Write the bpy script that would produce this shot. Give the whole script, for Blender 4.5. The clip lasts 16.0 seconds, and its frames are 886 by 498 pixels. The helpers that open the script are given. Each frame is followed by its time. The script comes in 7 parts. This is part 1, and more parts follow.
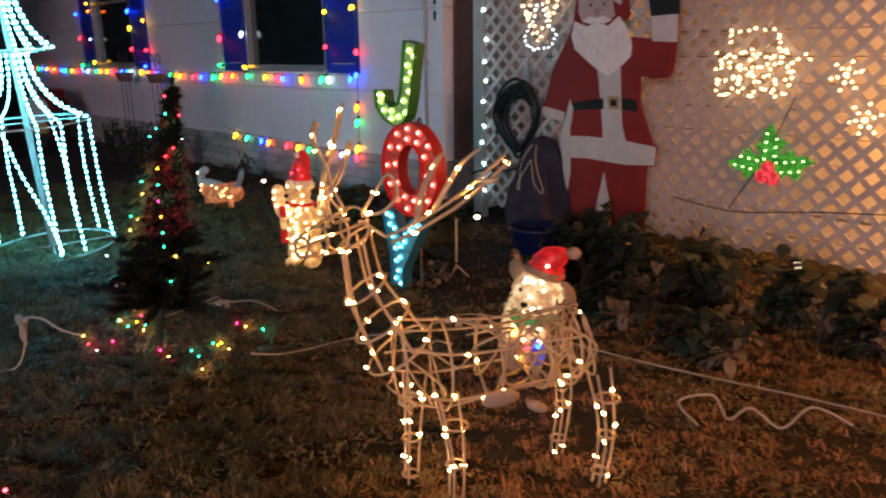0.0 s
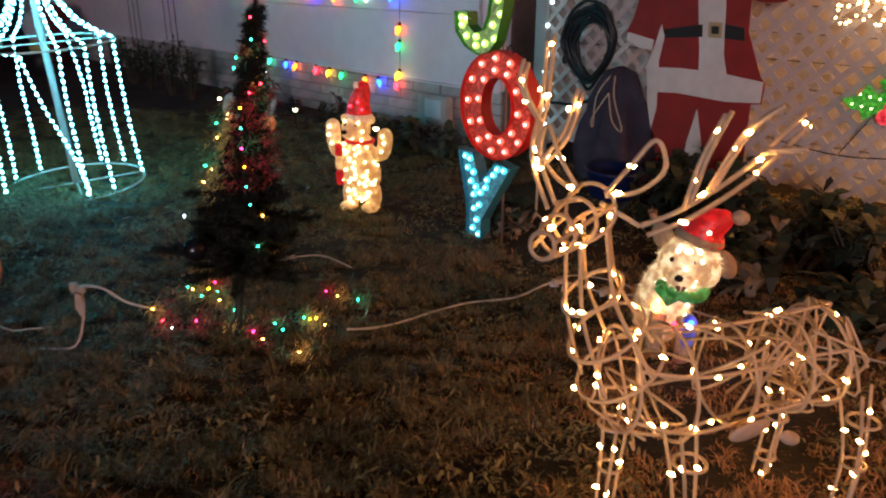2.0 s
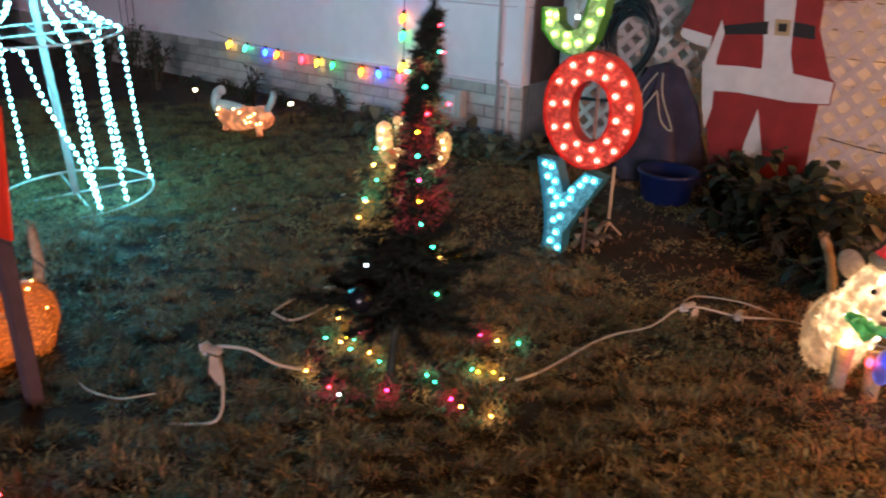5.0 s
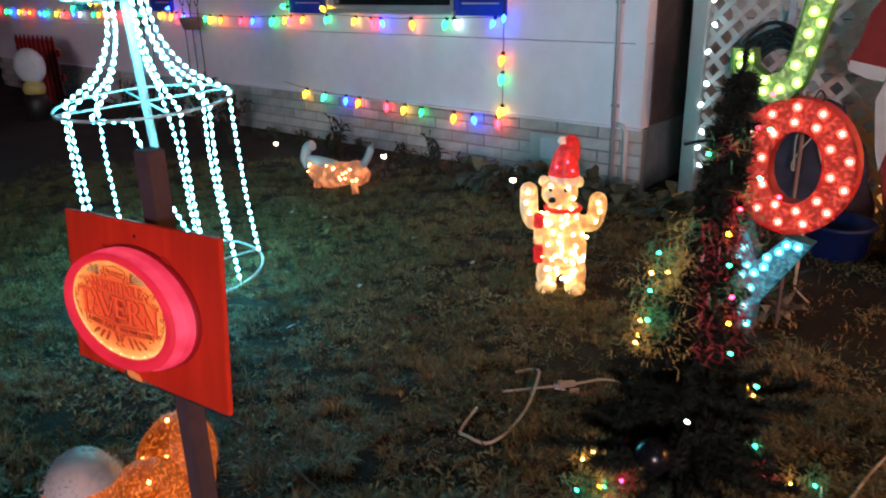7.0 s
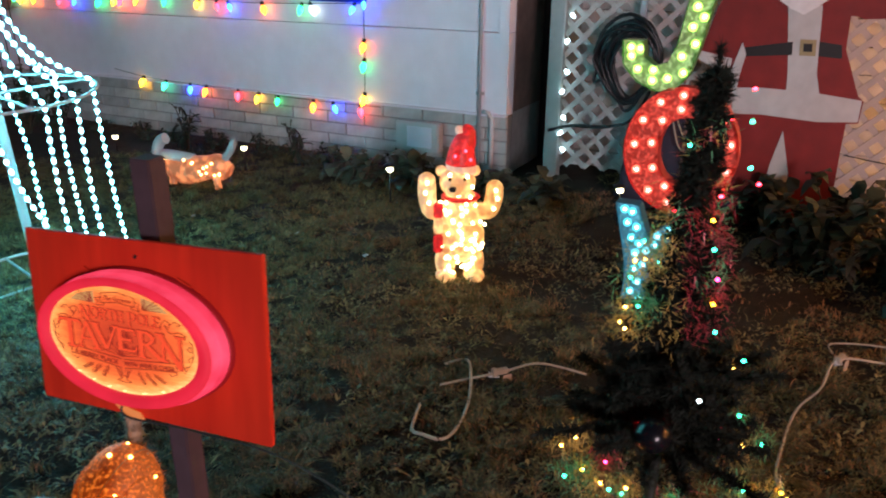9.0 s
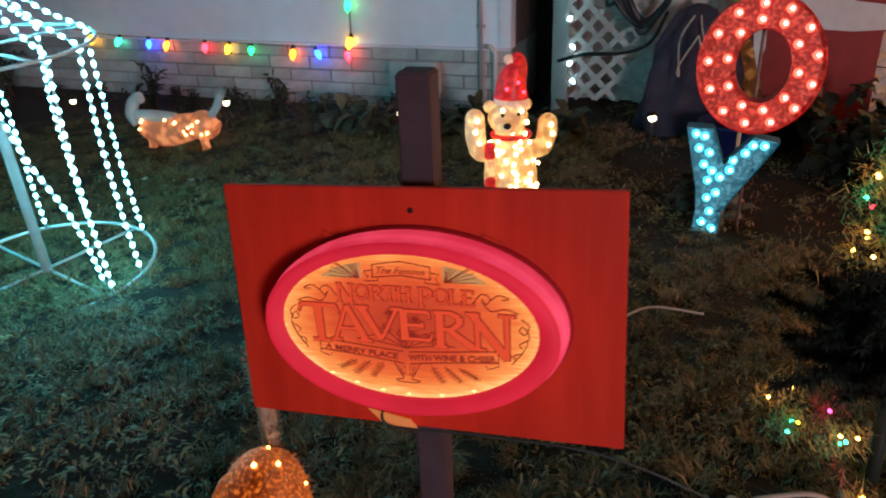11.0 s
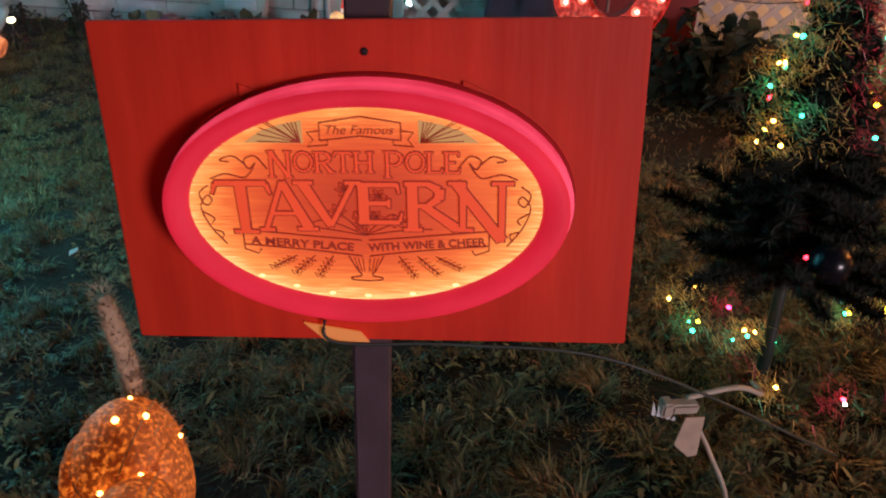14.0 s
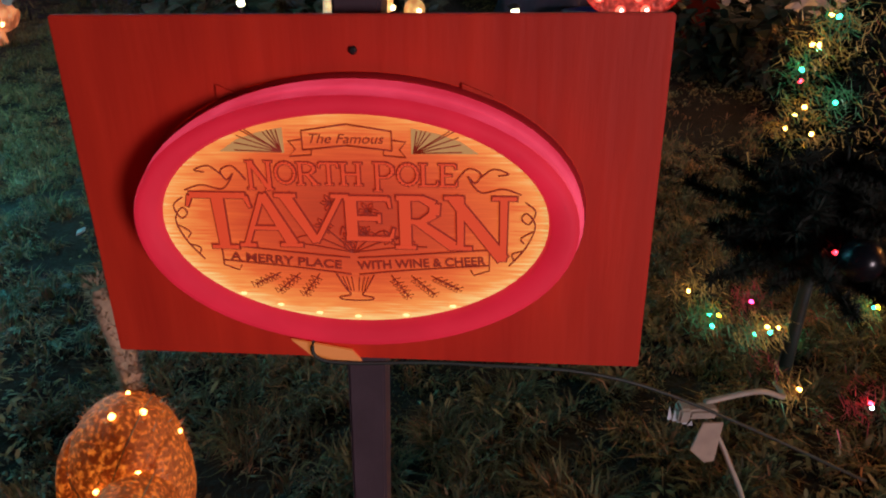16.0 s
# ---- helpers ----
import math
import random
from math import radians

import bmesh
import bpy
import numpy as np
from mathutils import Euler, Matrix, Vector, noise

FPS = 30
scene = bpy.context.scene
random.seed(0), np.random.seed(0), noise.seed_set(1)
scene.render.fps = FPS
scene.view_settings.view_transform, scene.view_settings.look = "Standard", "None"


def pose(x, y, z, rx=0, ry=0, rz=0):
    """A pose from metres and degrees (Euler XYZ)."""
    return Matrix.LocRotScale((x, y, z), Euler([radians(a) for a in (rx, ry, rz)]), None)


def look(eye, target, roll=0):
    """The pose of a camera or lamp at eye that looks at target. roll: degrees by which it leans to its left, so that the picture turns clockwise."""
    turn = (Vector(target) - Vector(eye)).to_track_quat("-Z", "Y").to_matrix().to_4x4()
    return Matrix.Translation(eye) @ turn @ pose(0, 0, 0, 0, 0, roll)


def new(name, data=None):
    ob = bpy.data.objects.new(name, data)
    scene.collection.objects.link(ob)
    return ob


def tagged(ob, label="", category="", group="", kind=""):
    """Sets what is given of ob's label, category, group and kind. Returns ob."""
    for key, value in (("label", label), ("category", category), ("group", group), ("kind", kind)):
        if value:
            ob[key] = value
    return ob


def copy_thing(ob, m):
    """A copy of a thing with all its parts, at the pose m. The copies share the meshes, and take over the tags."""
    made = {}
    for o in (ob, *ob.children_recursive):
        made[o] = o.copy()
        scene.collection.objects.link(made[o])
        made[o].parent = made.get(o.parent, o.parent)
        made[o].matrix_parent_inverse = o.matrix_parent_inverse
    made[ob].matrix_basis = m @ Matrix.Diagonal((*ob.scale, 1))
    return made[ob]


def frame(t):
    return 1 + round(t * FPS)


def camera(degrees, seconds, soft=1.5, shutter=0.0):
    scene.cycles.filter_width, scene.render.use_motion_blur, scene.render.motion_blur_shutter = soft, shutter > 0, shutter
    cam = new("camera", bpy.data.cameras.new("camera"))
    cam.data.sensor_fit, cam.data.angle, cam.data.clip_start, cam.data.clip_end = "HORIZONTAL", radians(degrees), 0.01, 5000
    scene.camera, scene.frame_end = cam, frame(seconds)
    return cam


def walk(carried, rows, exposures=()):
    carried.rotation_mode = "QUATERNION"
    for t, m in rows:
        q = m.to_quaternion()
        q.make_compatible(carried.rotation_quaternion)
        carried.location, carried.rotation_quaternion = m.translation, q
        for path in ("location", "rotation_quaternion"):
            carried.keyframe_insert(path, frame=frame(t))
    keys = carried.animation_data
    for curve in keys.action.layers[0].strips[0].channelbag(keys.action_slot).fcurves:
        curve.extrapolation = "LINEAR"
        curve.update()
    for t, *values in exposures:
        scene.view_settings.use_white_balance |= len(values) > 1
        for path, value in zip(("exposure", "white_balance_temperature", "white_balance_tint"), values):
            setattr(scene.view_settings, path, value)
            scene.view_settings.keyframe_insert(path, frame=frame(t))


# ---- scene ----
cam = camera(61.1, 16.0, soft=2.0, shutter=0.6)
PATH = [
    (0, (0.776, 0.769, 1.658), (0.519, 2.683, 1.137), -0.8),
    (0.5, (0.642, 0.897, 1.651), (0.342, 2.8, 1.114), -0.1),
    (1, (0.401, 0.938, 1.679), (0.134, 2.839, 1.118), 0.3),
    (1.5, (0.253, 1.076, 1.652), (-0.014, 2.947, 0.998), -0.2),
    (2, (0.141, 1.285, 1.643), (-0.089, 3.14, 0.931), 0.1),
    (2.5, (-0.026, 1.346, 1.68), (-0.065, 3.252, 1.077), 0.2),
    (2.8, (-0.149, 1.355, 1.676), (-0.106, 3.306, 1.234), 0.9),
    (3, (-0.232, 1.375, 1.715), (-0.171, 3.323, 1.266), 1.2),
    (3.5, (-0.328, 1.536, 1.69), (-0.356, 3.456, 1.128), 0.2),
    (4, (-0.426, 1.676, 1.665), (-0.468, 3.529, 0.912), 0.5),
    (4.5, (-0.66, 1.643, 1.689), (-0.65, 3.501, 0.949), 0.7),
    (5, (-0.844, 1.647, 1.692), (-0.846, 3.497, 0.934), 1.4),
    (5.2, (-0.921, 1.698, 1.673), (-0.95, 3.547, 0.91), 1.5),
    (7.3, (-1.547, 2.313, 1.729), (-1.63, 4.193, 1.051), -1.9),
    (7.5, (-1.553, 2.348, 1.718), (-1.599, 4.229, 1.04), -2.0),
    (8, (-1.619, 2.382, 1.703), (-1.441, 4.247, 1.003), -1.7),
    (8.5, (-1.8, 2.355, 1.734), (-1.436, 4.183, 1.01), -0.0),
    (9, (-1.936, 2.339, 1.746), (-1.564, 4.166, 1.022), 0.4),
    (9.5, (-2.049, 2.492, 1.681), (-1.693, 4.296, 0.894), -1.2),
    (9.7, (-2.121, 2.56, 1.691), (-1.773, 4.345, 0.857), -2.1),
    (11.8, (-2.638, 2.922, 1.538), (-1.904, 4.578, 0.69), -0.2),
    (12, (-2.678, 2.954, 1.529), (-1.884, 4.576, 0.67), 0.5),
    (12.5, (-2.697, 2.979, 1.499), (-1.826, 4.514, 0.559), 1.8),
    (13, (-2.665, 2.972, 1.466), (-1.785, 4.453, 0.451), 1.9),
    (13.5, (-2.603, 3.002, 1.454), (-1.688, 4.489, 0.477), 1.7),
    (14, (-2.563, 3.031, 1.425), (-1.632, 4.507, 0.448), 2.4),
    (14.5, (-2.526, 3.037, 1.41), (-1.625, 4.487, 0.369), 2.5),
    (15, (-2.515, 3.054, 1.413), (-1.621, 4.504, 0.364), 2.5),
    (15.5, (-2.508, 3.08, 1.424), (-1.635, 4.537, 0.369), 2.2),
    (16, (-2.502, 3.091, 1.433), (-1.634, 4.556, 0.383), 2.1),
]
walk(cam, [(t, look(eye, target, roll)) for t, eye, target, roll in PATH],
     [(0, -0.3), (1.0, -0.22), (2.5, -0.18), (4.0, -0.02), (4.4, 0.22), (4.7, 0.32), (5.2, 0.62), (7.5, 0.2), (8.0, 0.1), (8.6, 0.4), (9.0, 0.42), (12.0, -0.05), (13.0, 0.1), (13.5, 0.25), (14.0, 0.2), (14.7, 0.15), (15.5, -0.1), (16.0, -0.1)])

# ---------------------------------------------------------------- light
world = bpy.data.worlds.new("night")
scene.world = world
world.use_nodes = True
wn = world.node_tree.nodes["Background"]
wn.inputs[0].default_value = (0.36, 0.32, 0.42, 1)
wn.inputs[1].default_value = 0.026

HOUSE = pose(-0.19, 8.29, 0, 0, 0, -38)      # x to the right along the front wall, y into the house


def lamp(name, kind, m, power, color, size=0.1, **more):
    data = bpy.data.lights.new(name, kind)
    data.energy, data.color = power, color
    if kind == "AREA":
        data.size = size
    else:
        data.shadow_soft_size = size
    ob = new(name, data)
    ob.matrix_world = m
    return ob


lamp("street_lamp_light", "AREA", look((-1.5, -11.0, 3.2), (-1.0, 8.0, 1.0)), 1110, (1.0, 0.78, 0.86), 2.5)
lamp("flood_light", "POINT", HOUSE @ pose(5.0, 0.36, 1.1), 270, (1.0, 0.42, 0.10), 0.06)
# unseen warm fill added at the right for the lawn and lattice slats
lamp("warm_fill_light", "POINT", HOUSE @ pose(7.2, -1.8, 2.6), 380, (1.0, 0.34, 0.075), 0.08)

# ---------------------------------------------------------------- materials
def material(name, color, rough=0.7, metal=0.0, vary=0.15, scale=20.0, bump=0.0, bump_scale=None, second=None, spec=0.4, island=0.0):
    """A surface with broad stains and fine grain round a base colour."""
    m = bpy.data.materials.new(name)
    m.use_nodes = True
    n, l = m.node_tree.nodes, m.node_tree.links
    b = n["Principled BSDF"]
    b.inputs["Roughness"].default_value, b.inputs["Metallic"].default_value = rough, metal
    b.inputs["Specular IOR Level"].default_value = spec
    co = n.new("ShaderNodeTexCoord")
    big, fine = n.new("ShaderNodeTexNoise"), n.new("ShaderNodeTexNoise")
    big.inputs["Scale"].default_value, fine.inputs["Scale"].default_value = scale * 0.12, scale
    big.inputs["Detail"].default_value, fine.inputs["Detail"].default_value = 5, 6
    for t in (big, fine):
        l.new(co.outputs["Object"], t.inputs["Vector"])
    add = n.new("ShaderNodeMath")
    add.operation = "ADD"
    l.new(big.outputs["Fac"], add.inputs[0])
    l.new(fine.outputs["Fac"], add.inputs[1])
    ramp = n.new("ShaderNodeMapRange")
    ramp.inputs["From Min"].default_value, ramp.inputs["From Max"].default_value = 0.7, 1.3
    l.new(add.outputs[0], ramp.inputs["Value"])
    mix = n.new("ShaderNodeMix")
    mix.data_type = "RGBA"
    low = [c * (1 - vary) for c in color]
    high = second or [min(1, c * (1 + vary)) for c in color]
    mix.inputs["A"].default_value, mix.inputs["B"].default_value = (*low, 1), (*high, 1)
    l.new(ramp.outputs[0], mix.inputs["Factor"])
    out = mix.outputs["Result"]
    if island:
        geo, hsv = n.new("ShaderNodeNewGeometry"), n.new("ShaderNodeHueSaturation")
        mr = n.new("ShaderNodeMapRange")
        mr.inputs["To Min"].default_value, mr.inputs["To Max"].default_value = 1 - island, 1 + island
        l.new(geo.outputs["Random Per Island"], mr.inputs["Value"])
        l.new(mr.outputs[0], hsv.inputs["Value"])
        l.new(out, hsv.inputs["Color"])
        out = hsv.outputs["Color"]
    l.new(out, b.inputs["Base Color"])
    if bump:
        bp, bn = n.new("ShaderNodeBump"), n.new("ShaderNodeTexNoise")
        bn.inputs["Scale"].default_value = bump_scale or scale * 2
        bn.inputs["Detail"].default_value = 5
        l.new(co.outputs["Object"], bn.inputs["Vector"])
        bp.inputs["Strength"].default_value, bp.inputs["Distance"].default_value = bump, 0.01
        l.new(bn.outputs["Fac"], bp.inputs["Height"])
        l.new(bp.outputs["Normal"], b.inputs["Normal"])
    return m


def glow(name, color, strength, body=None, rough=0.3):
    """A lit bulb or lit plastic."""
    m = bpy.data.materials.new(name)
    m.use_nodes = True
    b = m.node_tree.nodes["Principled BSDF"]
    b.inputs["Base Color"].default_value = (*(body or color), 1)
    b.inputs["Roughness"].default_value = rough
    b.inputs["Emission Color"].default_value = (*color, 1)
    b.inputs["Emission Strength"].default_value = strength
    return m


def mottled_glow(name, dark, light, s0, s1, scale, body, rough=0.4, sharp=(0.42, 0.62)):
    """Plastic or mesh with patchy emission standing for light inside; no inner lamp."""
    m = glow(name, dark, s0, body, rough)
    n, l = m.node_tree.nodes, m.node_tree.links
    b = n["Principled BSDF"]
    co, vo, mr = n.new("ShaderNodeTexCoord"), n.new("ShaderNodeTexNoise"), n.new("ShaderNodeMapRange")
    vo.inputs["Scale"].default_value, vo.inputs["Detail"].default_value = scale, 4
    mr.inputs["From Min"].default_value, mr.inputs["From Max"].default_value = sharp
    l.new(co.outputs["Object"], vo.inputs["Vector"])
    l.new(vo.outputs["Fac"], mr.inputs["Value"])
    mix, st = n.new("ShaderNodeMix"), n.new("ShaderNodeMapRange")
    mix.data_type = "RGBA"
    mix.inputs["A"].default_value, mix.inputs["B"].default_value = (*dark, 1), (*light, 1)
    st.inputs["To Min"].default_value, st.inputs["To Max"].default_value = s0, s1
    l.new(mr.outputs[0], mix.inputs["Factor"])
    l.new(mr.outputs[0], st.inputs["Value"])
    l.new(mix.outputs["Result"], b.inputs["Emission Color"])
    l.new(st.outputs[0], b.inputs["Emission Strength"])
    bp = n.new("ShaderNodeBump")
    bp.inputs["Strength"].default_value, bp.inputs["Distance"].default_value = 0.6, 0.01
    l.new(vo.outputs["Fac"], bp.inputs["Height"])
    l.new(bp.outputs["Normal"], b.inputs["Normal"])
    return m


SOIL = material("lawn_soil", (0.018, 0.014, 0.009), 0.95, vary=0.5, scale=9, bump=0.9, bump_scale=60, second=(0.026, 0.020, 0.012))
SIDING = material("painted_siding", (0.78, 0.735, 0.81), 0.55, vary=0.06, scale=6, bump=0.08, bump_scale=40)
BLOCK = material("grey_block", (0.46, 0.44, 0.43), 0.85, vary=0.18, scale=14, bump=0.35, bump_scale=90)
MORTAR = material("mortar", (0.24, 0.23, 0.23), 0.95, vary=0.2, scale=30, bump=0.4)
BROWN_PAINT = material("brown_paint", (0.20, 0.13, 0.11), 0.7, vary=0.25, scale=8, bump=0.1)
SHUTTER = material("blue_shutter", (0.012, 0.045, 0.42), 0.45, vary=0.15, scale=12)
ALU = material("window_aluminium", (0.55, 0.56, 0.58), 0.4, 0.6, vary=0.1, scale=20)
GLASS = material("dark_window_glass", (0.012, 0.018, 0.02), 0.12, vary=0.3, scale=3, spec=0.5)
LATTICE = material("lattice_white", (0.45, 0.42, 0.40), 0.6, vary=0.10, scale=12, bump=0.1)
BACKING = material("lattice_backing", (0.64, 0.61, 0.59), 0.8, vary=0.15, scale=5, bump=0.1)
RECESS_SHADE = material("recess_shade", (0.03, 0.025, 0.03), 0.9)
PIPE = material("grey_pipe", (0.42, 0.43, 0.46), 0.5, 0.2, vary=0.15, scale=20)
RED_PAINT = material("red_plywood_paint", (0.21, 0.013, 0.012), 0.6, vary=0.22, scale=7, bump=0.12)
WHITE_PAINT = material("white_plywood_paint", (0.52, 0.51, 0.51), 0.6, vary=0.12, scale=10, bump=0.1)
FACE_PAINT = material("pale_face_paint", (0.44, 0.37, 0.36), 0.6, vary=0.14, scale=14)
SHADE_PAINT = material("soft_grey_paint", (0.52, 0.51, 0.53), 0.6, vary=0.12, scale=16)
BEARD_PAINT = material("bright_white_paint", (0.74, 0.73, 0.74), 0.6, vary=0.12, scale=16, bump=0.1)
GREY_PAINT = material("grey_plywood_paint", (0.30, 0.26, 0.26), 0.6, vary=0.12, scale=10)
BLACK_PAINT = material("black_paint", (0.012, 0.011, 0.012), 0.5, vary=0.2)
GOLD_PAINT = material("gold_paint", (0.35, 0.27, 0.14), 0.5)
RUBBER = material("black_hose", (0.012, 0.014, 0.016), 0.35, vary=0.3, scale=30)
LEAF = material("shrub_leaf", (0.022, 0.031, 0.016), 0.6, vary=0.35, scale=8, island=0.5)
BROAD_LEAF = material("broad_leaf", (0.055, 0.066, 0.042), 0.55, vary=0.3, scale=10, island=0.4)
DRY_LEAF = material("dry_leaf", (0.17, 0.13, 0.09), 0.8, vary=0.3, scale=12, island=0.4)
CONIFER = material("conifer_needle", (0.009, 0.015, 0.009), 0.75, vary=0.4, scale=20, island=0.5)
BARK = material("bark", (0.07, 0.05, 0.035), 0.9, vary=0.3, scale=30, bump=0.5)
CABLE_WHITE = material("white_cable", (0.40, 0.35, 0.28), 0.5, vary=0.15, scale=40)
CABLE_DARK = material("dark_cable", (0.02, 0.03, 0.025), 0.5)
WIRE = material("beige_wire", (0.48, 0.36, 0.23), 0.5, vary=0.15, scale=40)
STEEL = material("white_steel", (0.55, 0.60, 0.62), 0.4, 0.3, vary=0.15, scale=20)
BLUE_PLASTIC = material("blue_plastic", (0.006, 0.014, 0.075), 0.4, vary=0.2)
DARK_CLOTH = material("dark_purple_cloth", (0.042, 0.032, 0.052), 0.9, vary=0.4, scale=8, bump=0.3)
POST_WOOD = material("dark_stained_post", (0.060, 0.040, 0.050), 0.75, vary=0.3, scale=14, bump=0.2)
TAG_PAPER = material("paper_tag", (0.42, 0.33, 0.25), 0.7, vary=0.2, scale=30)

BULB_COLOURS = {
    "orange": ((1.0, 0.14, 0.008), 13), "yellow": ((1.0, 0.50, 0.015), 11), "green": ((0.008, 0.62, 0.13), 11),
    "blue": ((0.008, 0.05, 1.0), 24), "red": ((1.0, 0.015, 0.03), 15), "white": ((0.75, 0.95, 1.0), 4),
    "pink": ((1.0, 0.02, 0.14), 11), "teal": ((0.02, 0.70, 0.36), 9), "amber": ((1.0, 0.45, 0.08), 10)}
BULB = {k: glow(k + "_bulb_glass", c, s, [0.5 * x + 0.1 for x in c]) for k, (c, s) in BULB_COLOURS.items()}
WARM = glow("warm_mini_bulb", (1.0, 0.47, 0.135), 84)
COLD = glow("cold_mini_bulb", (0.085, 0.60, 0.74), 62)

# ---------------------------------------------------------------- geometry
def tube(bm, pts, r, n=6, mi=0, closed=False):
    """A round bar along pts; r is one radius or one for each point."""
    pts = [Vector(p) for p in pts]
    rs = list(r) if isinstance(r, (list, tuple)) else [r] * len(pts)
    rings, up = [], Vector((0.13, 0.21, 0.97))
    k = len(pts)
    for i, p in enumerate(pts):
        if closed:
            d = pts[(i + 1) % k] - pts[i - 1]
        else:
            d = pts[min(i + 1, k - 1)] - pts[max(i - 1, 0)]
        d = d.normalized() if d.length > 1e-9 else Vector((0, 0, 1))
        a = d.cross(up)
        if a.length < 0.05:
            a = d.cross(Vector((1, 0, 0)))
        a.normalize()
        b = d.cross(a)
        rings.append([bm.verts.new(p + (a * math.cos(2 * math.pi * j / n) + b * math.sin(2 * math.pi * j / n)) * rs[i]) for j in range(n)])
    for i in range(k if closed else k - 1):
        p, q = rings[i], rings[(i + 1) % k]
        for j in range(n):
            f = bm.faces.new((p[j], p[(j + 1) % n], q[(j + 1) % n], q[j]))
            f.material_index, f.smooth = mi, True
    if not closed:
        for ring in (rings[0][::-1], rings[-1]):
            f = bm.faces.new(ring)
            f.material_index = mi


def box(bm, c, s, m=None, mi=0, bevel=0.0):
    """A box with its middle at c and sides s; m turns it about its middle."""
    t = Matrix.Translation(c) @ (m or Matrix()) @ Matrix.Diagonal((*s, 1))
    made = bmesh.ops.create_cube(bm, size=1, matrix=t)["verts"]
    faces = {f for v in made for f in v.link_faces}
    for f in faces:
        f.material_index = mi
    if bevel:
        edges = list({e for v in made for e in v.link_edges})
        got = bmesh.ops.bevel(bm, geom=edges, offset=bevel, segments=2, affect="EDGES")
        for f in got["faces"]:
            f.material_index = mi


def ball(bm, c, r, m=None, mi=0, seg=14):
    """An egg of half-axes r at c."""
    r = (r, r, r) if isinstance(r, (int, float)) else r
    t = Matrix.Translation(c) @ (m or Matrix()) @ Matrix.Diagonal((*r, 1))
    made = bmesh.ops.create_uvsphere(bm, u_segments=seg, v_segments=max(6, seg * 2 // 3), radius=1, matrix=t)["verts"]
    for f in {f for v in made for f in v.link_faces}:
        f.material_index, f.smooth = mi, True


def lathe(bm, prof, c=(0, 0, 0), n=16, mi=0, m=None):
    """Turns a profile of (radius, height) about z."""
    t = Matrix.Translation(c) @ (m or Matrix())
    rings = [[bm.verts.new(t @ Vector((r * math.cos(2 * math.pi * j / n), r * math.sin(2 * math.pi * j / n), z))) for j in range(n)] for r, z in prof]
    for p, q in zip(rings, rings[1:]):
        for j in range(n):
            f = bm.faces.new((p[j], p[(j + 1) % n], q[(j + 1) % n], q[j]))
            f.material_index, f.smooth = mi, True
    for ring in (rings[0][::-1], rings[-1]):
        f = bm.faces.new(ring)
        f.material_index = mi


def prism(bm, outline, y0, y1, mi=0, side=None):
    """A plate with that outline in x and z, from depth y0 (front) to y1."""
    a = [bm.verts.new((x, y0, z)) for x, z in outline]
    b = [bm.verts.new((x, y1, z)) for x, z in outline]
    area = sum(outline[i][0] * outline[(i + 1) % len(a)][1] - outline[(i + 1) % len(a)][0] * outline[i][1] for i in range(len(a)))
    if area < 0:
        a, b = a[::-1], b[::-1]
    faces = [bm.faces.new(a), bm.faces.new(b[::-1])]
    for f in faces:
        f.material_index = mi
    for i in range(len(a)):
        j = (i + 1) % len(a)
        f = bm.faces.new((a[j], a[i], b[i], b[j]))
        f.material_index = mi if side is None else side


def oval(cx, cz, rx, rz, n=40):
    return [(cx + rx * math.cos(2 * math.pi * i / n), cz + rz * math.sin(2 * math.pi * i / n)) for i in range(n)]


def finish(bm, name, mats):
    me = bpy.data.meshes.new(name)
    bm.to_mesh(me)
    bm.free()
    for m in (mats if isinstance(mats, (list, tuple)) else [mats]):
        me.materials.append(m)
    return me


def thing(name, m, label, category, group="", kind=""):
    ob = new(name)
    ob.empty_display_size = 0.1
    ob.matrix_world = m
    return tagged(ob, label, category, group, kind)


def part(name, bm, mats, parent, label=""):
    """One mesh under a thing, in the thing's own axes."""
    ob = new(name, finish(bm, name, mats))
    ob.parent = parent
    return tagged(ob, label)


def solid(name, bm, mats, m, label, category, group="", kind=""):
    """A thing that is one mesh."""
    ob = new(name, finish(bm, name, mats))
    ob.matrix_world = m
    return tagged(ob, label, category, group, kind)


def shared(name, me, parent, m, label=""):
    """A part on a mesh that many parts share."""
    ob = new(name, me)
    ob.parent = parent
    ob.matrix_local = m
    return tagged(ob, label)


def bez(pts, n=8):
    """A smooth line through pts."""
    p = [Vector(q) for q in pts]
    out = []
    for i in range(len(p) - 1):
        a, b, c, d = p[max(i - 1, 0)], p[i], p[i + 1], p[min(i + 2, len(p) - 1)]
        for k in range(n):
            t = k / n
            out.append(0.5 * ((2 * b) + (c - a) * t + (2 * a - 5 * b + 4 * c - d) * t * t + (3 * b - a - 3 * c + d) * t ** 3))
    return out + [p[-1]]


def bulb_mesh(name, mat, r=0.016, h=0.05, cap=None):
    bm = bmesh.new()
    lathe(bm, [(r * 0.35, 0), (r * 0.8, h * 0.18), (r, h * 0.4), (r * 0.7, h * 0.72), (r * 0.12, h)], n=10)
    if cap:
        lathe(bm, [(r * 0.55, -h * 0.35), (r * 0.6, 0.0)], n=8, mi=1)
    return finish(bm, name, [mat] + ([cap] if cap else []))


def seed_mesh(name, mat, r=0.006, h=0.018):
    bm = bmesh.new()
    ball(bm, (0, 0, 0), (r, r, h / 2), seg=8)
    return finish(bm, name, mat)


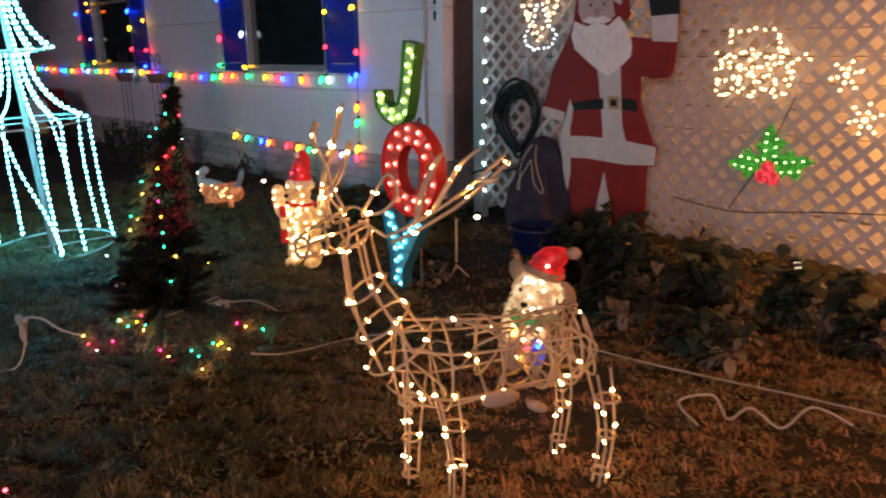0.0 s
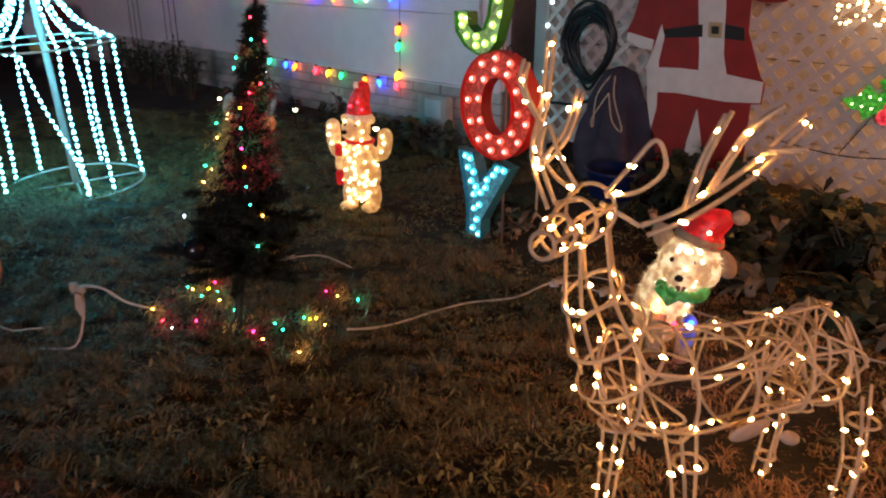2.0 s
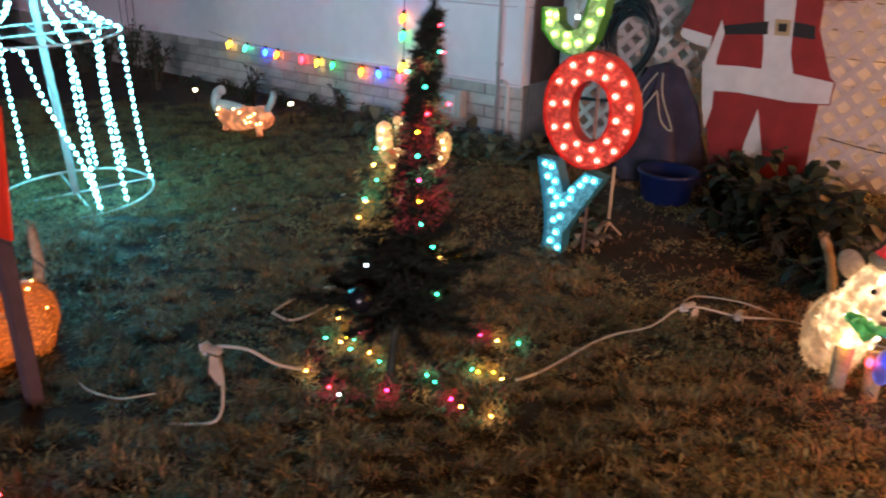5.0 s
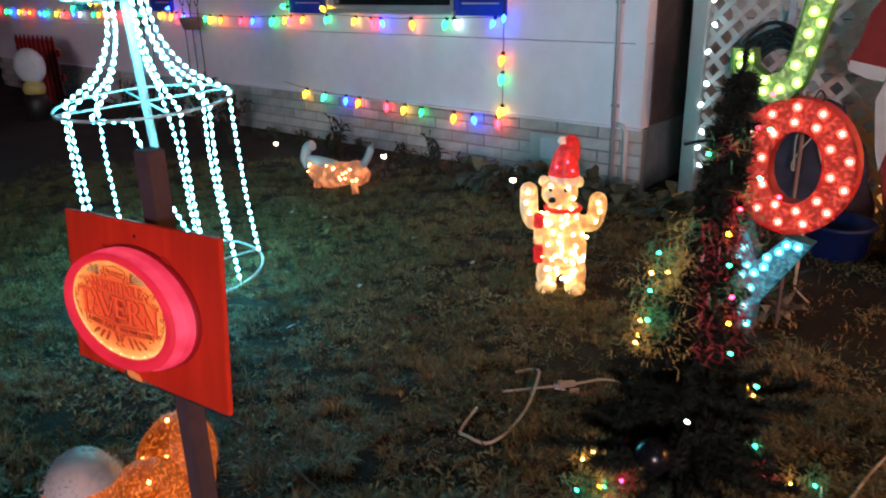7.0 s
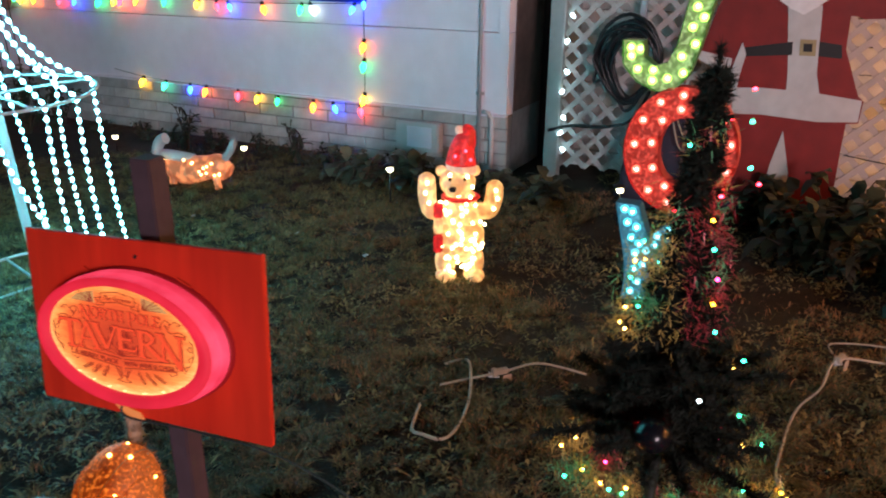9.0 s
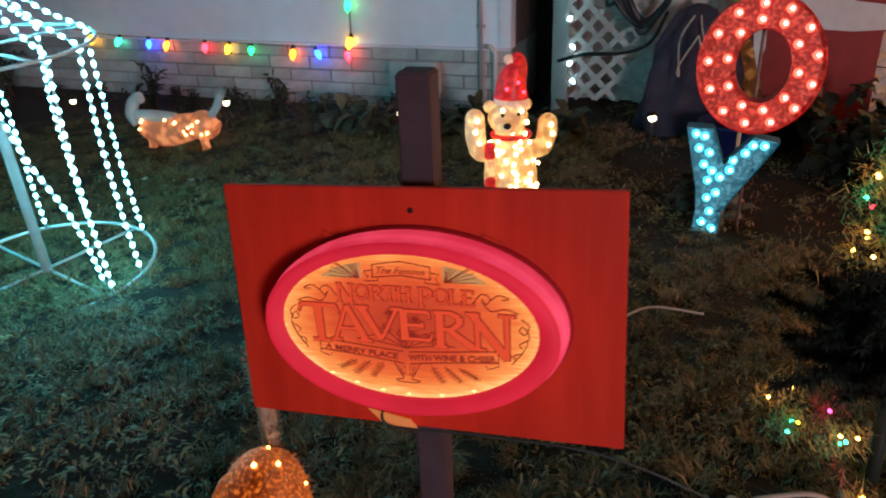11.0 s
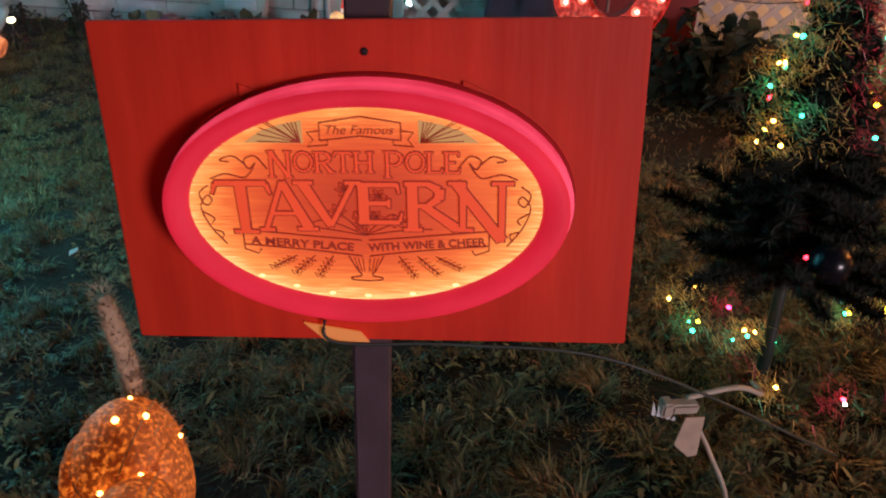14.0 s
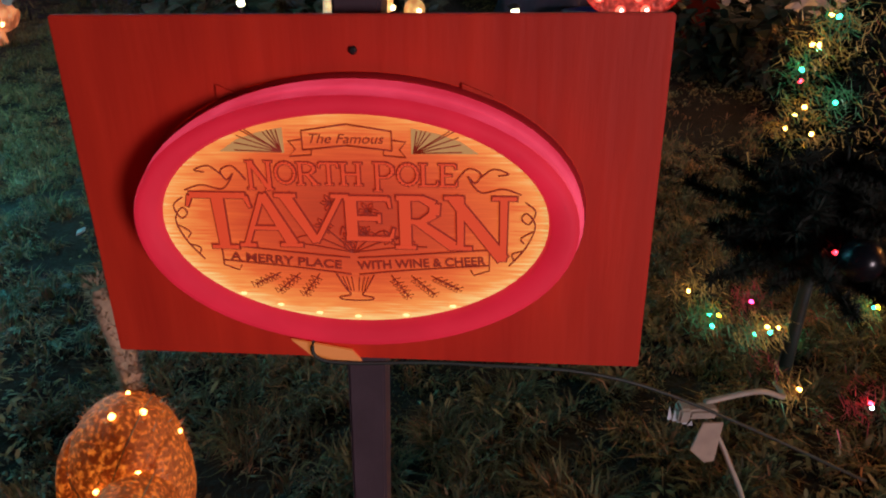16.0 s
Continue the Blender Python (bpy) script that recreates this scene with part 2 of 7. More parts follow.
def height(x, y):
    """The lawn: a bank that falls from the street towards the house."""
    s = (0.105 * (5.6 - y) - 0.02 * (x + 0.2)) / 0.06
    base = np.minimum(0.06 * np.logaddexp(0, s), 0.60)
    return base - 0.07 * np.exp(-((x + 2.6) ** 2 + (y - 4.2) ** 2) / 0.3)


def on_ground(x, y, up=0.0, turn=0.0):
    return pose(x, y, height(x, y) + up, 0, 0, turn)
# ---------------------------------------------------------------- ground
def make_ground():
    xs = np.concatenate([np.linspace(-400, -14, 12), np.linspace(-12, 8, 121), np.linspace(10, 400, 12)])
    ys = np.concatenate([np.linspace(-400, -8, 12), np.linspace(-6, 16, 133), np.linspace(18, 400, 12)])
    verts = []
    for y in ys:
        for x in xs:
            z = height(x, y) if abs(x) < 30 and abs(y) < 30 else height(max(-30, min(30, x)), max(-30, min(30, y)))
            near = -12 < x < 8 and -6 < y < 16
            verts.append((x, y, z + (0.018 * noise.noise((x * 2.3, y * 2.3, 0)) + 0.010 * noise.noise((x * 7, y * 7, 3)) if near else 0)))
    w = len(xs)
    faces = [(j * w + i, j * w + i + 1, (j + 1) * w + i + 1, (j + 1) * w + i) for j in range(len(ys) - 1) for i in range(w - 1)]
    me = bpy.data.meshes.new("ground")
    me.from_pydata(verts, [], faces)
    me.materials.append(SOIL)
    me.polygons.foreach_set("use_smooth", [True] * len(faces))
    return tagged(new("ground", me), "dark sloping lawn soil in front of the house", "ground", kind="structure")


make_ground()

# ---------------------------------------------------------------- house front
LEFT_END = -13.0
WINDOWS = [(-3.68, -1.92), (-8.85, -7.2)]
SILL, HEAD = 1.42, 3.05


def make_wall():
    wall = thing("wall_front", HOUSE, "pale lavender-grey painted siding wall of the house", "wall", kind="structure")
    cuts = sorted({LEFT_END, 0.0, *[u for w in WINDOWS for u in w]})
    seams = [(0.53, 1.186), (1.192, SILL), (SILL, 2.02), (2.026, 2.62), (2.626, HEAD), (HEAD, 4.2)]
    for k, (z0, z1) in enumerate(seams):
        bm = bmesh.new()
        for a, b in zip(cuts, cuts[1:]):
            if (a, b) in WINDOWS and SILL <= z0 < HEAD:
                continue
            box(bm, ((a + b) / 2, 0.06, (z0 + z1) / 2), (b - a, 0.12, z1 - z0))
        part("siding_panel", bm, SIDING, wall)
    bm = bmesh.new()
    box(bm, (LEFT_END / 2, -0.012, 0.525), (-LEFT_END, 0.05, 0.018), bevel=0.003)
    part("ledge", bm, SIDING, wall)
    bm = bmesh.new()
    box(bm, (-0.045, -0.012, 2.36), (0.09, 0.024, 3.62))
    part("corner_board", bm, SIDING, wall)
    return wall


WALL = make_wall()

side = thing("wall_side", HOUSE, "brown painted side wall behind the house corner", "wall", kind="structure")
bm = bmesh.new()
box(bm, (-0.06, 1.9, 2.37), (0.12, 3.5, 3.66))
part("panel", bm, BROWN_PAINT, side)
bm = bmesh.new()
box(bm, (-0.065, 1.9, 0.26), (0.10, 3.5, 0.54))
part("base", bm, BLOCK, side)
bm = bmesh.new()
box(bm, (-6.5, 3.7, 2.1), (13.4, 0.1, 4.4))
box(bm, (-6.5, 1.9, 4.26), (13.6, 4.2, 0.12))
box(bm, (-13.06, 1.9, 2.1), (0.1, 3.6, 4.3))
solid("house_shell", bm, BROWN_PAINT, HOUSE, "plain dark back walls and roof of the house", "house", kind="structure")

for i, (a, b) in enumerate(WINDOWS):
    w = thing("window_%d" % (i + 1), HOUSE, "dark window with an aluminium frame and blue louvred shutters", "window", kind="structure")
    for u0, u1, z0, z1 in ((a, b, SILL, SILL + 0.045), (a, b, HEAD - 0.045, HEAD), (a, a + 0.045, SILL, HEAD), (b - 0.045, b, SILL, HEAD), (a, b, 2.43, 2.475)):
        bm = bmesh.new()
        box(bm, ((u0 + u1) / 2, 0.03, (z0 + z1) / 2), (u1 - u0, 0.10, z1 - z0), bevel=0.004)
        part("window_frame", bm, ALU, w)
    for z0, z1 in ((SILL + 0.045, 2.43), (2.475, HEAD - 0.045)):
        bm = bmesh.new()
        box(bm, ((a + b) / 2, 0.06, (z0 + z1) / 2), (b - a - 0.09, 0.008, z1 - z0))
        part("pane", bm, GLASS, w)
    bm = bmesh.new()
    box(bm, ((a + b) / 2, -0.025, SILL - 0.015), (b - a + 0.06, 0.09, 0.03), bevel=0.004)
    part("window_sill", bm, ALU, w)
    wide = 0.58 if i == 0 else 0.52
    for s0 in (a - wide - 0.01, b + 0.01):
        bm = bmesh.new()
        z0, z1 = SILL - 0.04, HEAD + 0.03
        for u in (s0 + 0.035, s0 + wide - 0.035):
            box(bm, (u, -0.016, (z0 + z1) / 2), (0.07, 0.032, z1 - z0), bevel=0.003)
        for z in (z0 + 0.05, (z0 + z1) / 2, z1 - 0.05):
            box(bm, (s0 + wide / 2, -0.016, z), (wide - 0.14, 0.028, 0.10))
        shutter = part("shutter", bm, SHUTTER, w, "deep blue louvred shutter")
        bm = bmesh.new()
        z = z0 + 0.13
        while z < z1 - 0.12:
            if abs(z - (z0 + z1) / 2) > 0.07:
                box(bm, (s0 + wide / 2, -0.014, z), (wide - 0.14, 0.006, 0.040), pose(0, 0, 0, -35))
            z += 0.036
        part("louvre", bm, SHUTTER, shutter)

# drain pipe, meter box, number plate
pipe = thing("conduit_pipe", HOUSE @ pose(-0.24, -0.035, 0), "grey metal conduit running up the siding", "pipe")
bm = bmesh.new()
tube(bm, [(0, 0, 0.02), (0, 0, 4.1)], 0.016, 10)
part("pipe", bm, PIPE, pipe)
for z in (0.7, 1.5, 2.3, 3.1):
    bm = bmesh.new()
    box(bm, (0, 0.012, z), (0.07, 0.014, 0.025))
    part("clip", bm, PIPE, pipe)
pipe = thing("short_pipe", HOUSE @ pose(-0.12, -0.045, 0), "short white pipe standing at the house corner", "pipe")
bm = bmesh.new()
tube(bm, [(0, 0, 0.0), (0, 0, 0.50), (-0.04, 0.01, 0.545), (-0.09, 0.02, 0.55)], 0.02, 10)
part("pipe", bm, WHITE_PAINT, pipe)
meter = thing("utility_box", HOUSE @ pose(-0.78, -0.09, 0.16), "pale grey utility box on the block base", "utility box")
bm = bmesh.new()
box(bm, (0, 0, 0.14), (0.42, 0.10, 0.25), bevel=0.012)
part("body", bm, WHITE_PAINT, meter)
bm = bmesh.new()
box(bm, (0.03, -0.056, 0.14), (0.24, 0.012, 0.18), bevel=0.004)
part("cover", bm, SIDING, meter)
plate = thing("number_bars", HOUSE @ pose(-0.125, -0.003, 2.0), "small dark bars standing one over another on the wall", "sign")
for z in (0.52, 0.25, 0.10, -0.05):
    bm = bmesh.new()
    box(bm, (0, -0.003, z), (0.035, 0.006, 0.09))
    part("bar", bm, BLACK_PAINT, plate)

# ---------------------------------------------------------------- lattice screen
screen = thing("lattice_screen", HOUSE @ pose(0, 0.11, 0), "white crossed-slat lattice screen beside the house", "screen", kind="structure")
L0, L1, LB, LT = 0.30, 6.2, 0.14, 3.3
bm = bmesh.new()
box(bm, (L0 + 0.06, 0.02, 1.62), (0.12, 0.10, 3.3), bevel=0.006)
part("post", bm, LATTICE, screen)
bm = bmesh.new()
box(bm, ((L0 + L1) / 2, 0.06, LT + 0.04), (L1 - L0, 0.09, 0.09), bevel=0.006)
part("rail", bm, LATTICE, screen)


def lattice(sign, depth):
    """Slats at 45 degrees, clipped to the screen."""
    out, pitch, wide, thick = [], 0.158, 0.042, 0.008
    a0, a1 = L0 + 0.12, L1
    c = -6.0
    while c < 8.0:
        c += pitch
        pts = []
        for z in (LB, LT):
            u = c + sign * (z - LB)
            if a0 <= u <= a1:
                pts.append((u, z))
        for u in (a0, a1):
            z = LB + sign * (u - c)
            if LB < z < LT:
                pts.append((u, z))
        if len(pts) != 2:
            continue
        (u0, z0), (u1, z1) = pts
        length = math.hypot(u1 - u0, z1 - z0)
        if length < 0.1:
            continue
        out.append(((u0 + u1) / 2, (z0 + z1) / 2, length, math.degrees(math.atan2(z1 - z0, u1 - u0))))
    for u, z, length, ang in out:
        bm = bmesh.new()
        box(bm, (0, 0, 0), (length, thick, wide))
        me = finish(bm, "slat", LATTICE)
        shared("slat", me, screen, pose(u, depth, z, 0, -ang, 0))


lattice(1, 0.018)
lattice(-1, 0.030)
# added panels: one hides the recess, one keeps the flood light off the left
for u in (L0 + 0.055, 1.68):
    bm = bmesh.new()
    box(bm, (u, 0.33, 1.72), (0.03, 0.52, 3.3))
    part("blocking_panel", bm, BACKING, screen, "added pale panel behind the lattice that blocks light and view")
for k in range(18):
    bm = bmesh.new()
    box(bm, (3.75, 0.60 + 0.004 * (k % 2), 0.05 + 0.2 * k), (6.9, 0.03, 0.194), pose(0, 0, 0, -2.5), bevel=0.003)
    part("backing", bm, BACKING, screen, "pale boards behind the lattice")
# near-black sheet at the back of the recess, its shade put into the colour
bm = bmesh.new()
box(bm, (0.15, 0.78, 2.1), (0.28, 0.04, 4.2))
solid("recess_back", bm, RECESS_SHADE, HOUSE, "near-black sheet standing in for shade in the recess beside the lattice", "wall", kind="structure")
bm = bmesh.new()
box(bm, (3.1, 2.2, 3.46), (6.6, 4.2, 0.1))
solid("canopy_roof", bm, BROWN_PAINT, HOUSE, "brown roof over the lattice screen", "roof", kind="structure")

# ---------------------------------------------------------------- painted plywood figure with a wave
def make_santa():
    """A flat waving figure in a red suit, cut from board; plain painted areas."""
    m = pose(1.308, 6.702, 1.227, 0, 0, -35)
    P = lambda s: [(float(a) / 100, float(b) / 100) for a, b in (q.split(",") for q in s.split())]   # centimetres from the buckle
    bm = bmesh.new()
    # silhouette board
    prism(bm, P("-45.6,43.1 -38.4,58.8 -36.4,75.3 -33.3,79.5 -29.7,87.8 -25.0,92.7 -14.9,94.4 -4.4,91.9 2.2,85.3 5.7,73.7 10.8,64.6 8.6,60.4 4.3,59.6 9.6,48.4 29.0,46.4 27.7,62.1 24.4,75.3 26.3,82.8 31.0,78.7 31.0,88.6 35.9,91.5 44.7,89.0 47.7,82.8 48.6,62.9 48.5,43.9 46.8,23.2 42.9,19.0 29.3,18.2 21.4,20.7 22.3,0.0 34.1,-28.2 37.8,-31.5 37.3,-45.5 30.5,-46.4 30.4,-65.4 31.9,-123.4 -27.2,-123.4 -39.0,-65.4 -43.2,-45.5 -45.5,-28.2 -44.0,-15.7 -64.2,-9.9 -66.3,-5.8 -61.2,5.0 -56.8,23.6"), 0, 0.012, 1)
    f = -0.004
    # red suit
    prism(bm, P("-37.9,43.1 -43.8,42.2 -54.2,23.2 -59.5,5.0 -62.1,-4.1 -44.6,-9.1 -40.2,0.0 -38.9,5.0 -37.4,-3.3 -42.4,-24.8 -10.6,-26.5 -8.9,-15.7 -14.5,19.5 -26.4,29.0 -34.9,38.1"), f, 0, 1)
    prism(bm, P("4.0,23.2 8.2,-15.7 11.7,-27.3 33.3,-29.8 21.7,-3.3 18.9,19.9 29.1,19.9 42.8,20.7 45.2,42.2 29.6,44.7 9.7,47.2 15.0,34.8 10.5,27.3"), f, 0, 1)
    prism(bm, P("-39.7,-46.4 -3.8,-46.4 -7.1,-57.1 -10.7,-86.1 -9.3,-121.7 -25.6,-121.7 -36.5,-73.7"), f, 0, 1)
    prism(bm, P("-3.8,-46.4 28.8,-47.2 28.9,-77.8 30.9,-121.7 4.4,-121.7 2.2,-86.1 -4.6,-57.1"), f, 0, 1)
    prism(bm, P("-27,86 -23,91.5 -13,94 -3,92 4,86.5 7.5,78 10.5,69 10,63 5,61 2.5,66 3,74 0.5,82.5 -8,88 -18,88.5"), f, 0, 1)
    prism(bm, P("-33,76 -29.5,83 -23,87.5 -11,88.5 0,83 4,75 2,71 -3,74 -7,79 -14,81.5 -22,80 -28,75"), -0.0065, 0, 0)
    # white trim: front band, hem, cuffs, glove, pom
    prism(bm, P("-15.0,25.7 4.7,25.7 8.2,-15.7 11.8,-28.2 -7.9,-28.2 -8.9,-15.7"), -0.006, 0, 0)
    prism(bm, P("-45.5,-28.2 -22.5,-26.9 7.5,-27.7 36.9,-31.0 36.8,-44.7 13.4,-46.4 -21.1,-44.3 -42.4,-45.5"), -0.007, 0, 0)
    prism(bm, P("-64.6,-5.0 -43.7,-9.1 -44.0,-16.6 -53.4,-15.7 -65.0,-10.8"), -0.007, 0, 0)
    prism(bm, P("27.7,62.1 47.7,62.9 48.5,43.9 29.6,44.7"), -0.006, 0, 0)
    # belt and mitten
    prism(bm, P("-37.5,-1.7 -8.8,3.3 -8.1,-5.0 -37.9,-7.5"), -0.008, 0, 2)
    prism(bm, P("6.5,4.1 19.5,2.5 21.0,-5.8 7.3,-5.0"), -0.008, 0, 2)
    prism(bm, P("27.4,62.0 24.0,75.3 26.0,83.2 31.2,79.0 30.8,88.8 35.9,91.8 44.8,89.3 48.0,82.9 48.9,62.8"), f, 0, 2)
    prism(bm, P("-4.7,5.0 4.7,5.0 5.6,-5.0 -3.9,-5.0"), -0.010, 0, 4)
    prism(bm, P("-2.4,2.5 2.8,2.5 3.2,-2.5 -1.9,-2.5"), -0.013, 0, 2)
    # face and beard areas
    prism(bm, P("-33.9,76.2 -27.6,82.8 -14.8,83.6 -5.8,77.8 -2.0,63.8 -8.4,58.8 -29.9,59.6 -33.9,67.1"), f, 0, 3)
    prism(bm, P("-36.8,60.4 -25.3,56.3 -17.1,59.6 -7.4,56.3 1.5,62.9 9.1,53.8 13.5,42.2 12.5,33.9 6.2,28.2 2.2,24.8 -5.1,19.9 -13.1,23.2 -24.0,30.6 -35.9,39.7 -39.3,49.7"), -0.009, 0, 6)
    prism(bm, P("-29.1,60.4 -22.5,63.8 -17.3,62.1 -11.4,63.8 -4.3,60.4 -10.9,58.0 -17.1,59.6 -22.9,58.0"), -0.013, 0, 6)
    # brows, eyes, round spectacles, nose
    for cx in (-23.0, -11.5):
        prism(bm, P("%g,76 %g,78.5 %g,79 %g,76.8" % (cx - 4, cx - 1, cx + 2.5, cx + 3.6)), -0.007, 0, 6)
        prism(bm, [(cx / 100 + 0.013 * math.cos(a), 0.718 + 0.010 * math.sin(a)) for a in [2 * math.pi * i / 12 for i in range(12)]], -0.006, 0, 2)
        tube(bm, [(cx / 100 + 0.042 * math.cos(a), -0.007, 0.713 + 0.036 * math.sin(a)) for a in [2 * math.pi * i / 20 for i in range(20)]], 0.0026, 5, 5, closed=True)
    prism(bm, P("-19.5,65 -20,67.5 -18,69.5 -15.5,69 -14.2,66.5 -15.5,64.3 -17.5,63.8"), -0.008, 0, 5)
    # painted strands of the beard
    for i in range(17):
        x = -35.0 + 2.7 * i
        drop = 30 - 0.055 * (x + 13) ** 2
        tube(bm, bez([(x / 100, -0.0095, 0.555 - 0.05 * abs(math.sin(i * 2.3))), ((x + 2.2 * math.sin(i * 2.1)) / 100, -0.0095, 0.555 - 0.45 * drop / 100), ((x * 0.86 - 1.5) / 100, -0.0095, 0.555 - (0.72 + 0.14 * math.sin(i * 1.7)) * drop / 100)], 5), 0.0016, 4, 7)
    # white leg gap flap
    prism(bm, P("-5.7,-53.8 1.8,-82.0 2.4,-98.5 -12.2,-98.5 -10.5,-77.8"), -0.009, 0, 0)
    prism(bm, P("-38.7,1.7 -35.5,-5.8 -38.2,-24.0 -36.2,-57.1 -39.2,-72.0 -43.1,-57.1 -47.3,-28.2 -43.2,-15.7"), -0.010, 0, 0)
    return solid("santa_cutout", bm, [WHITE_PAINT, RED_PAINT, BLACK_PAINT, FACE_PAINT, GOLD_PAINT, GREY_PAINT, BEARD_PAINT, SHADE_PAINT], m,
                 "painted plywood waving figure in red suit with white beard", "lawn figure")


make_santa()

# ---------------------------------------------------------------- garden hose on the lattice
hose = thing("garden_hose", HOUSE @ pose(0.985, 0.02, 1.03), "black garden hose coiled on a hook on the lattice", "garden hose")
random.seed(5)
bm = bmesh.new()
pts = []
for i in range(13 * 24):
    a = 2 * math.pi * i / 24
    k, q = i // 24, (i % 24) / 24
    rnd = lambda j: math.sin(j * 12.9898) * 0.5 + math.sin(j * 4.1414) * 0.5
    mixed = lambda f: f(k) * (1 - q) + f(k + 1) * q
    rx = 0.205 + 0.060 * mixed(rnd)
    rz = 0.245 + 0.060 * mixed(lambda j: rnd(j + 31))
    cx = 0.045 * mixed(lambda j: rnd(j + 7))
    cz = 0.050 * mixed(lambda j: rnd(j + 17))
    droop = 0.05 * max(0, -math.cos(a)) ** 3
    pts.append((rx * math.sin(a) * (1 - 0.25 * max(0, -math.cos(a))) + cx, -0.05 - 0.012 * (k % 5) + 0.01 * math.sin(3 * a + k), rz * math.cos(a) + cz + 0.01 - droop))
tube(bm, pts, 0.0145, 7)
part("coil", bm, RUBBER, hose)
bm = bmesh.new()
tube(bm, bez([(-0.17, -0.06, 0.05), (-0.24, -0.06, -0.05), (-0.27, -0.06, -0.16), (-0.20, -0.06, -0.14)]), 0.013, 7)
tube(bm, bez([(-0.15, -0.06, -0.08), (-0.06, -0.07, -0.30), (0.0, -0.07, -0.36), (0.07, -0.07, -0.28), (0.14, -0.06, -0.12)]), 0.013, 7)
tube(bm, bez([(0.16, -0.06, -0.2), (0.05, -0.07, -0.42), (-0.15, -0.06, -0.50), (-0.42, -0.05, -0.52), (-0.62, -0.03, -0.58)]), 0.013, 7)
part("loose_end", bm, RUBBER, hose)
bm = bmesh.new()
tube(bm, [(-0.20, -0.06, -0.14), (-0.15, -0.06, -0.19)], 0.026, 8)
part("nozzle", bm, RUBBER, hose)
bm = bmesh.new()
box(bm, (0.05, -0.02, 0.34), (0.045, 0.03, 0.26))
part("hook", bm, PIPE, hose)

coat = bmesh.new()
prof = [(0.27, 0.0), (0.26, 0.22), (0.235, 0.42), (0.19, 0.60), (0.13, 0.74), (0.09, 0.84), (0.02, 0.88)]
lathe(coat, prof, n=60)
for v in coat.verts:
    a = math.atan2(v.co.y, v.co.x)
    s = 1 + 0.16 * math.sin(5 * a + 5 * v.co.z) + 0.09 * math.sin(9 * a - 4 * v.co.z)
    v.co.x, v.co.y = v.co.x * s * 1.25, v.co.y * s * 0.7
solid("covered_grill", coat, DARK_CLOTH, HOUSE @ pose(1.36, -0.16, 0.02), "dark purple cloth cover draped over a stand", "cover")
bm = bmesh.new()
for s in (-1, 1):
    tube(bm, bez([(0.02 * s, -0.12, 0.82), (0.08 * s - 0.02, -0.17, 0.66), (0.05 + 0.13 * s, -0.22, 0.44), (0.09 * s, -0.225, 0.50), (0.02, -0.19, 0.70)]), 0.006, 5)
solid("looped_rope", bm, CABLE_WHITE, HOUSE @ pose(1.36, -0.16, 0.02), "white rope looped over the dark cloth cover", "rope")
bm = bmesh.new()
lathe(bm, [(0.15, 0), (0.17, 0.02), (0.20, 0.20), (0.215, 0.21), (0.215, 0.23), (0.195, 0.23), (0.17, 0.04)], n=24)
solid("blue_bucket", bm, BLUE_PLASTIC, on_ground(0.73, 6.78), "blue plastic tub standing among the plants", "tub")
# ---------------------------------------------------------------- coloured bulb strings on the house
C9 = {k: bulb_mesh(k + "_bulb", m, 0.024, 0.078, CABLE_DARK) for k, m in BULB.items()}
random.seed(11)


def light_string(name, pts, colours, label, hang=(150, 210), gap=None):
    """A dark cable along pts (in the house's axes) with a bulb at each given share of its length."""
    t = thing(name, HOUSE, label, "light string")
    line = bez(pts, 6)
    bm = bmesh.new()
    tube(bm, line, 0.003, 5)
    part("cable", bm, CABLE_DARK, t)
    run = [0.0]
    for a, b in zip(line, line[1:]):
        run.append(run[-1] + (b - a).length)
    for i, c in enumerate(colours):
        if c == "-":
            continue
        want = run[-1] * (i + 0.5 + random.uniform(-0.28, 0.28)) / len(colours)
        j = max(k for k in range(len(run)) if run[k] <= want)
        j = min(j, len(line) - 2)
        p = line[j].lerp(line[j + 1], (want - run[j]) / max(run[j + 1] - run[j], 1e-6))
        name_c = {"o": "orange", "y": "yellow", "g": "green", "b": "blue", "r": "red", "w": "white", "p": "pink", "t": "teal"}[c]
        tilt = random.uniform(*hang)
        shared("bulb", C9[name_c], t, pose(p.x, p.y - 0.012, p.z - 0.02, random.uniform(5, 22), tilt, 0) @ Matrix.Scale(random.uniform(0.9, 1.25), 4))
    return t


Y = -0.035
light_string("light_string", [(-12.5, Y, 1.39), (-10, Y, 1.36), (-7, Y, 1.37), (-5.2, Y, 1.33), (-3.7, Y, 1.37), (-2.6, Y, 1.345), (-1.36, Y, 1.375)],
             "r-gb-yro-bg-yr-bw-go-yr-bgw-yorb-gyo-rb-gyro-g-yrb-o-gw-b", "string of large coloured bulbs under the windows")
light_string("light_string", [(-1.345, Y, 1.39), (-1.35, Y, 0.9), (-1.36, Y, 0.53)], "-ogy", "string of coloured bulbs hanging down the wall", (160, 200))
light_string("light_string", [(-4.5, Y, 0.62), (-4.0, Y, 0.56), (-3.3, Y, 0.535), (-2.6, Y, 0.52), (-2.0, Y, 0.50), (-1.2, Y, 0.50)], "-ytborygobr", "sagging string of coloured bulbs along the ledge")
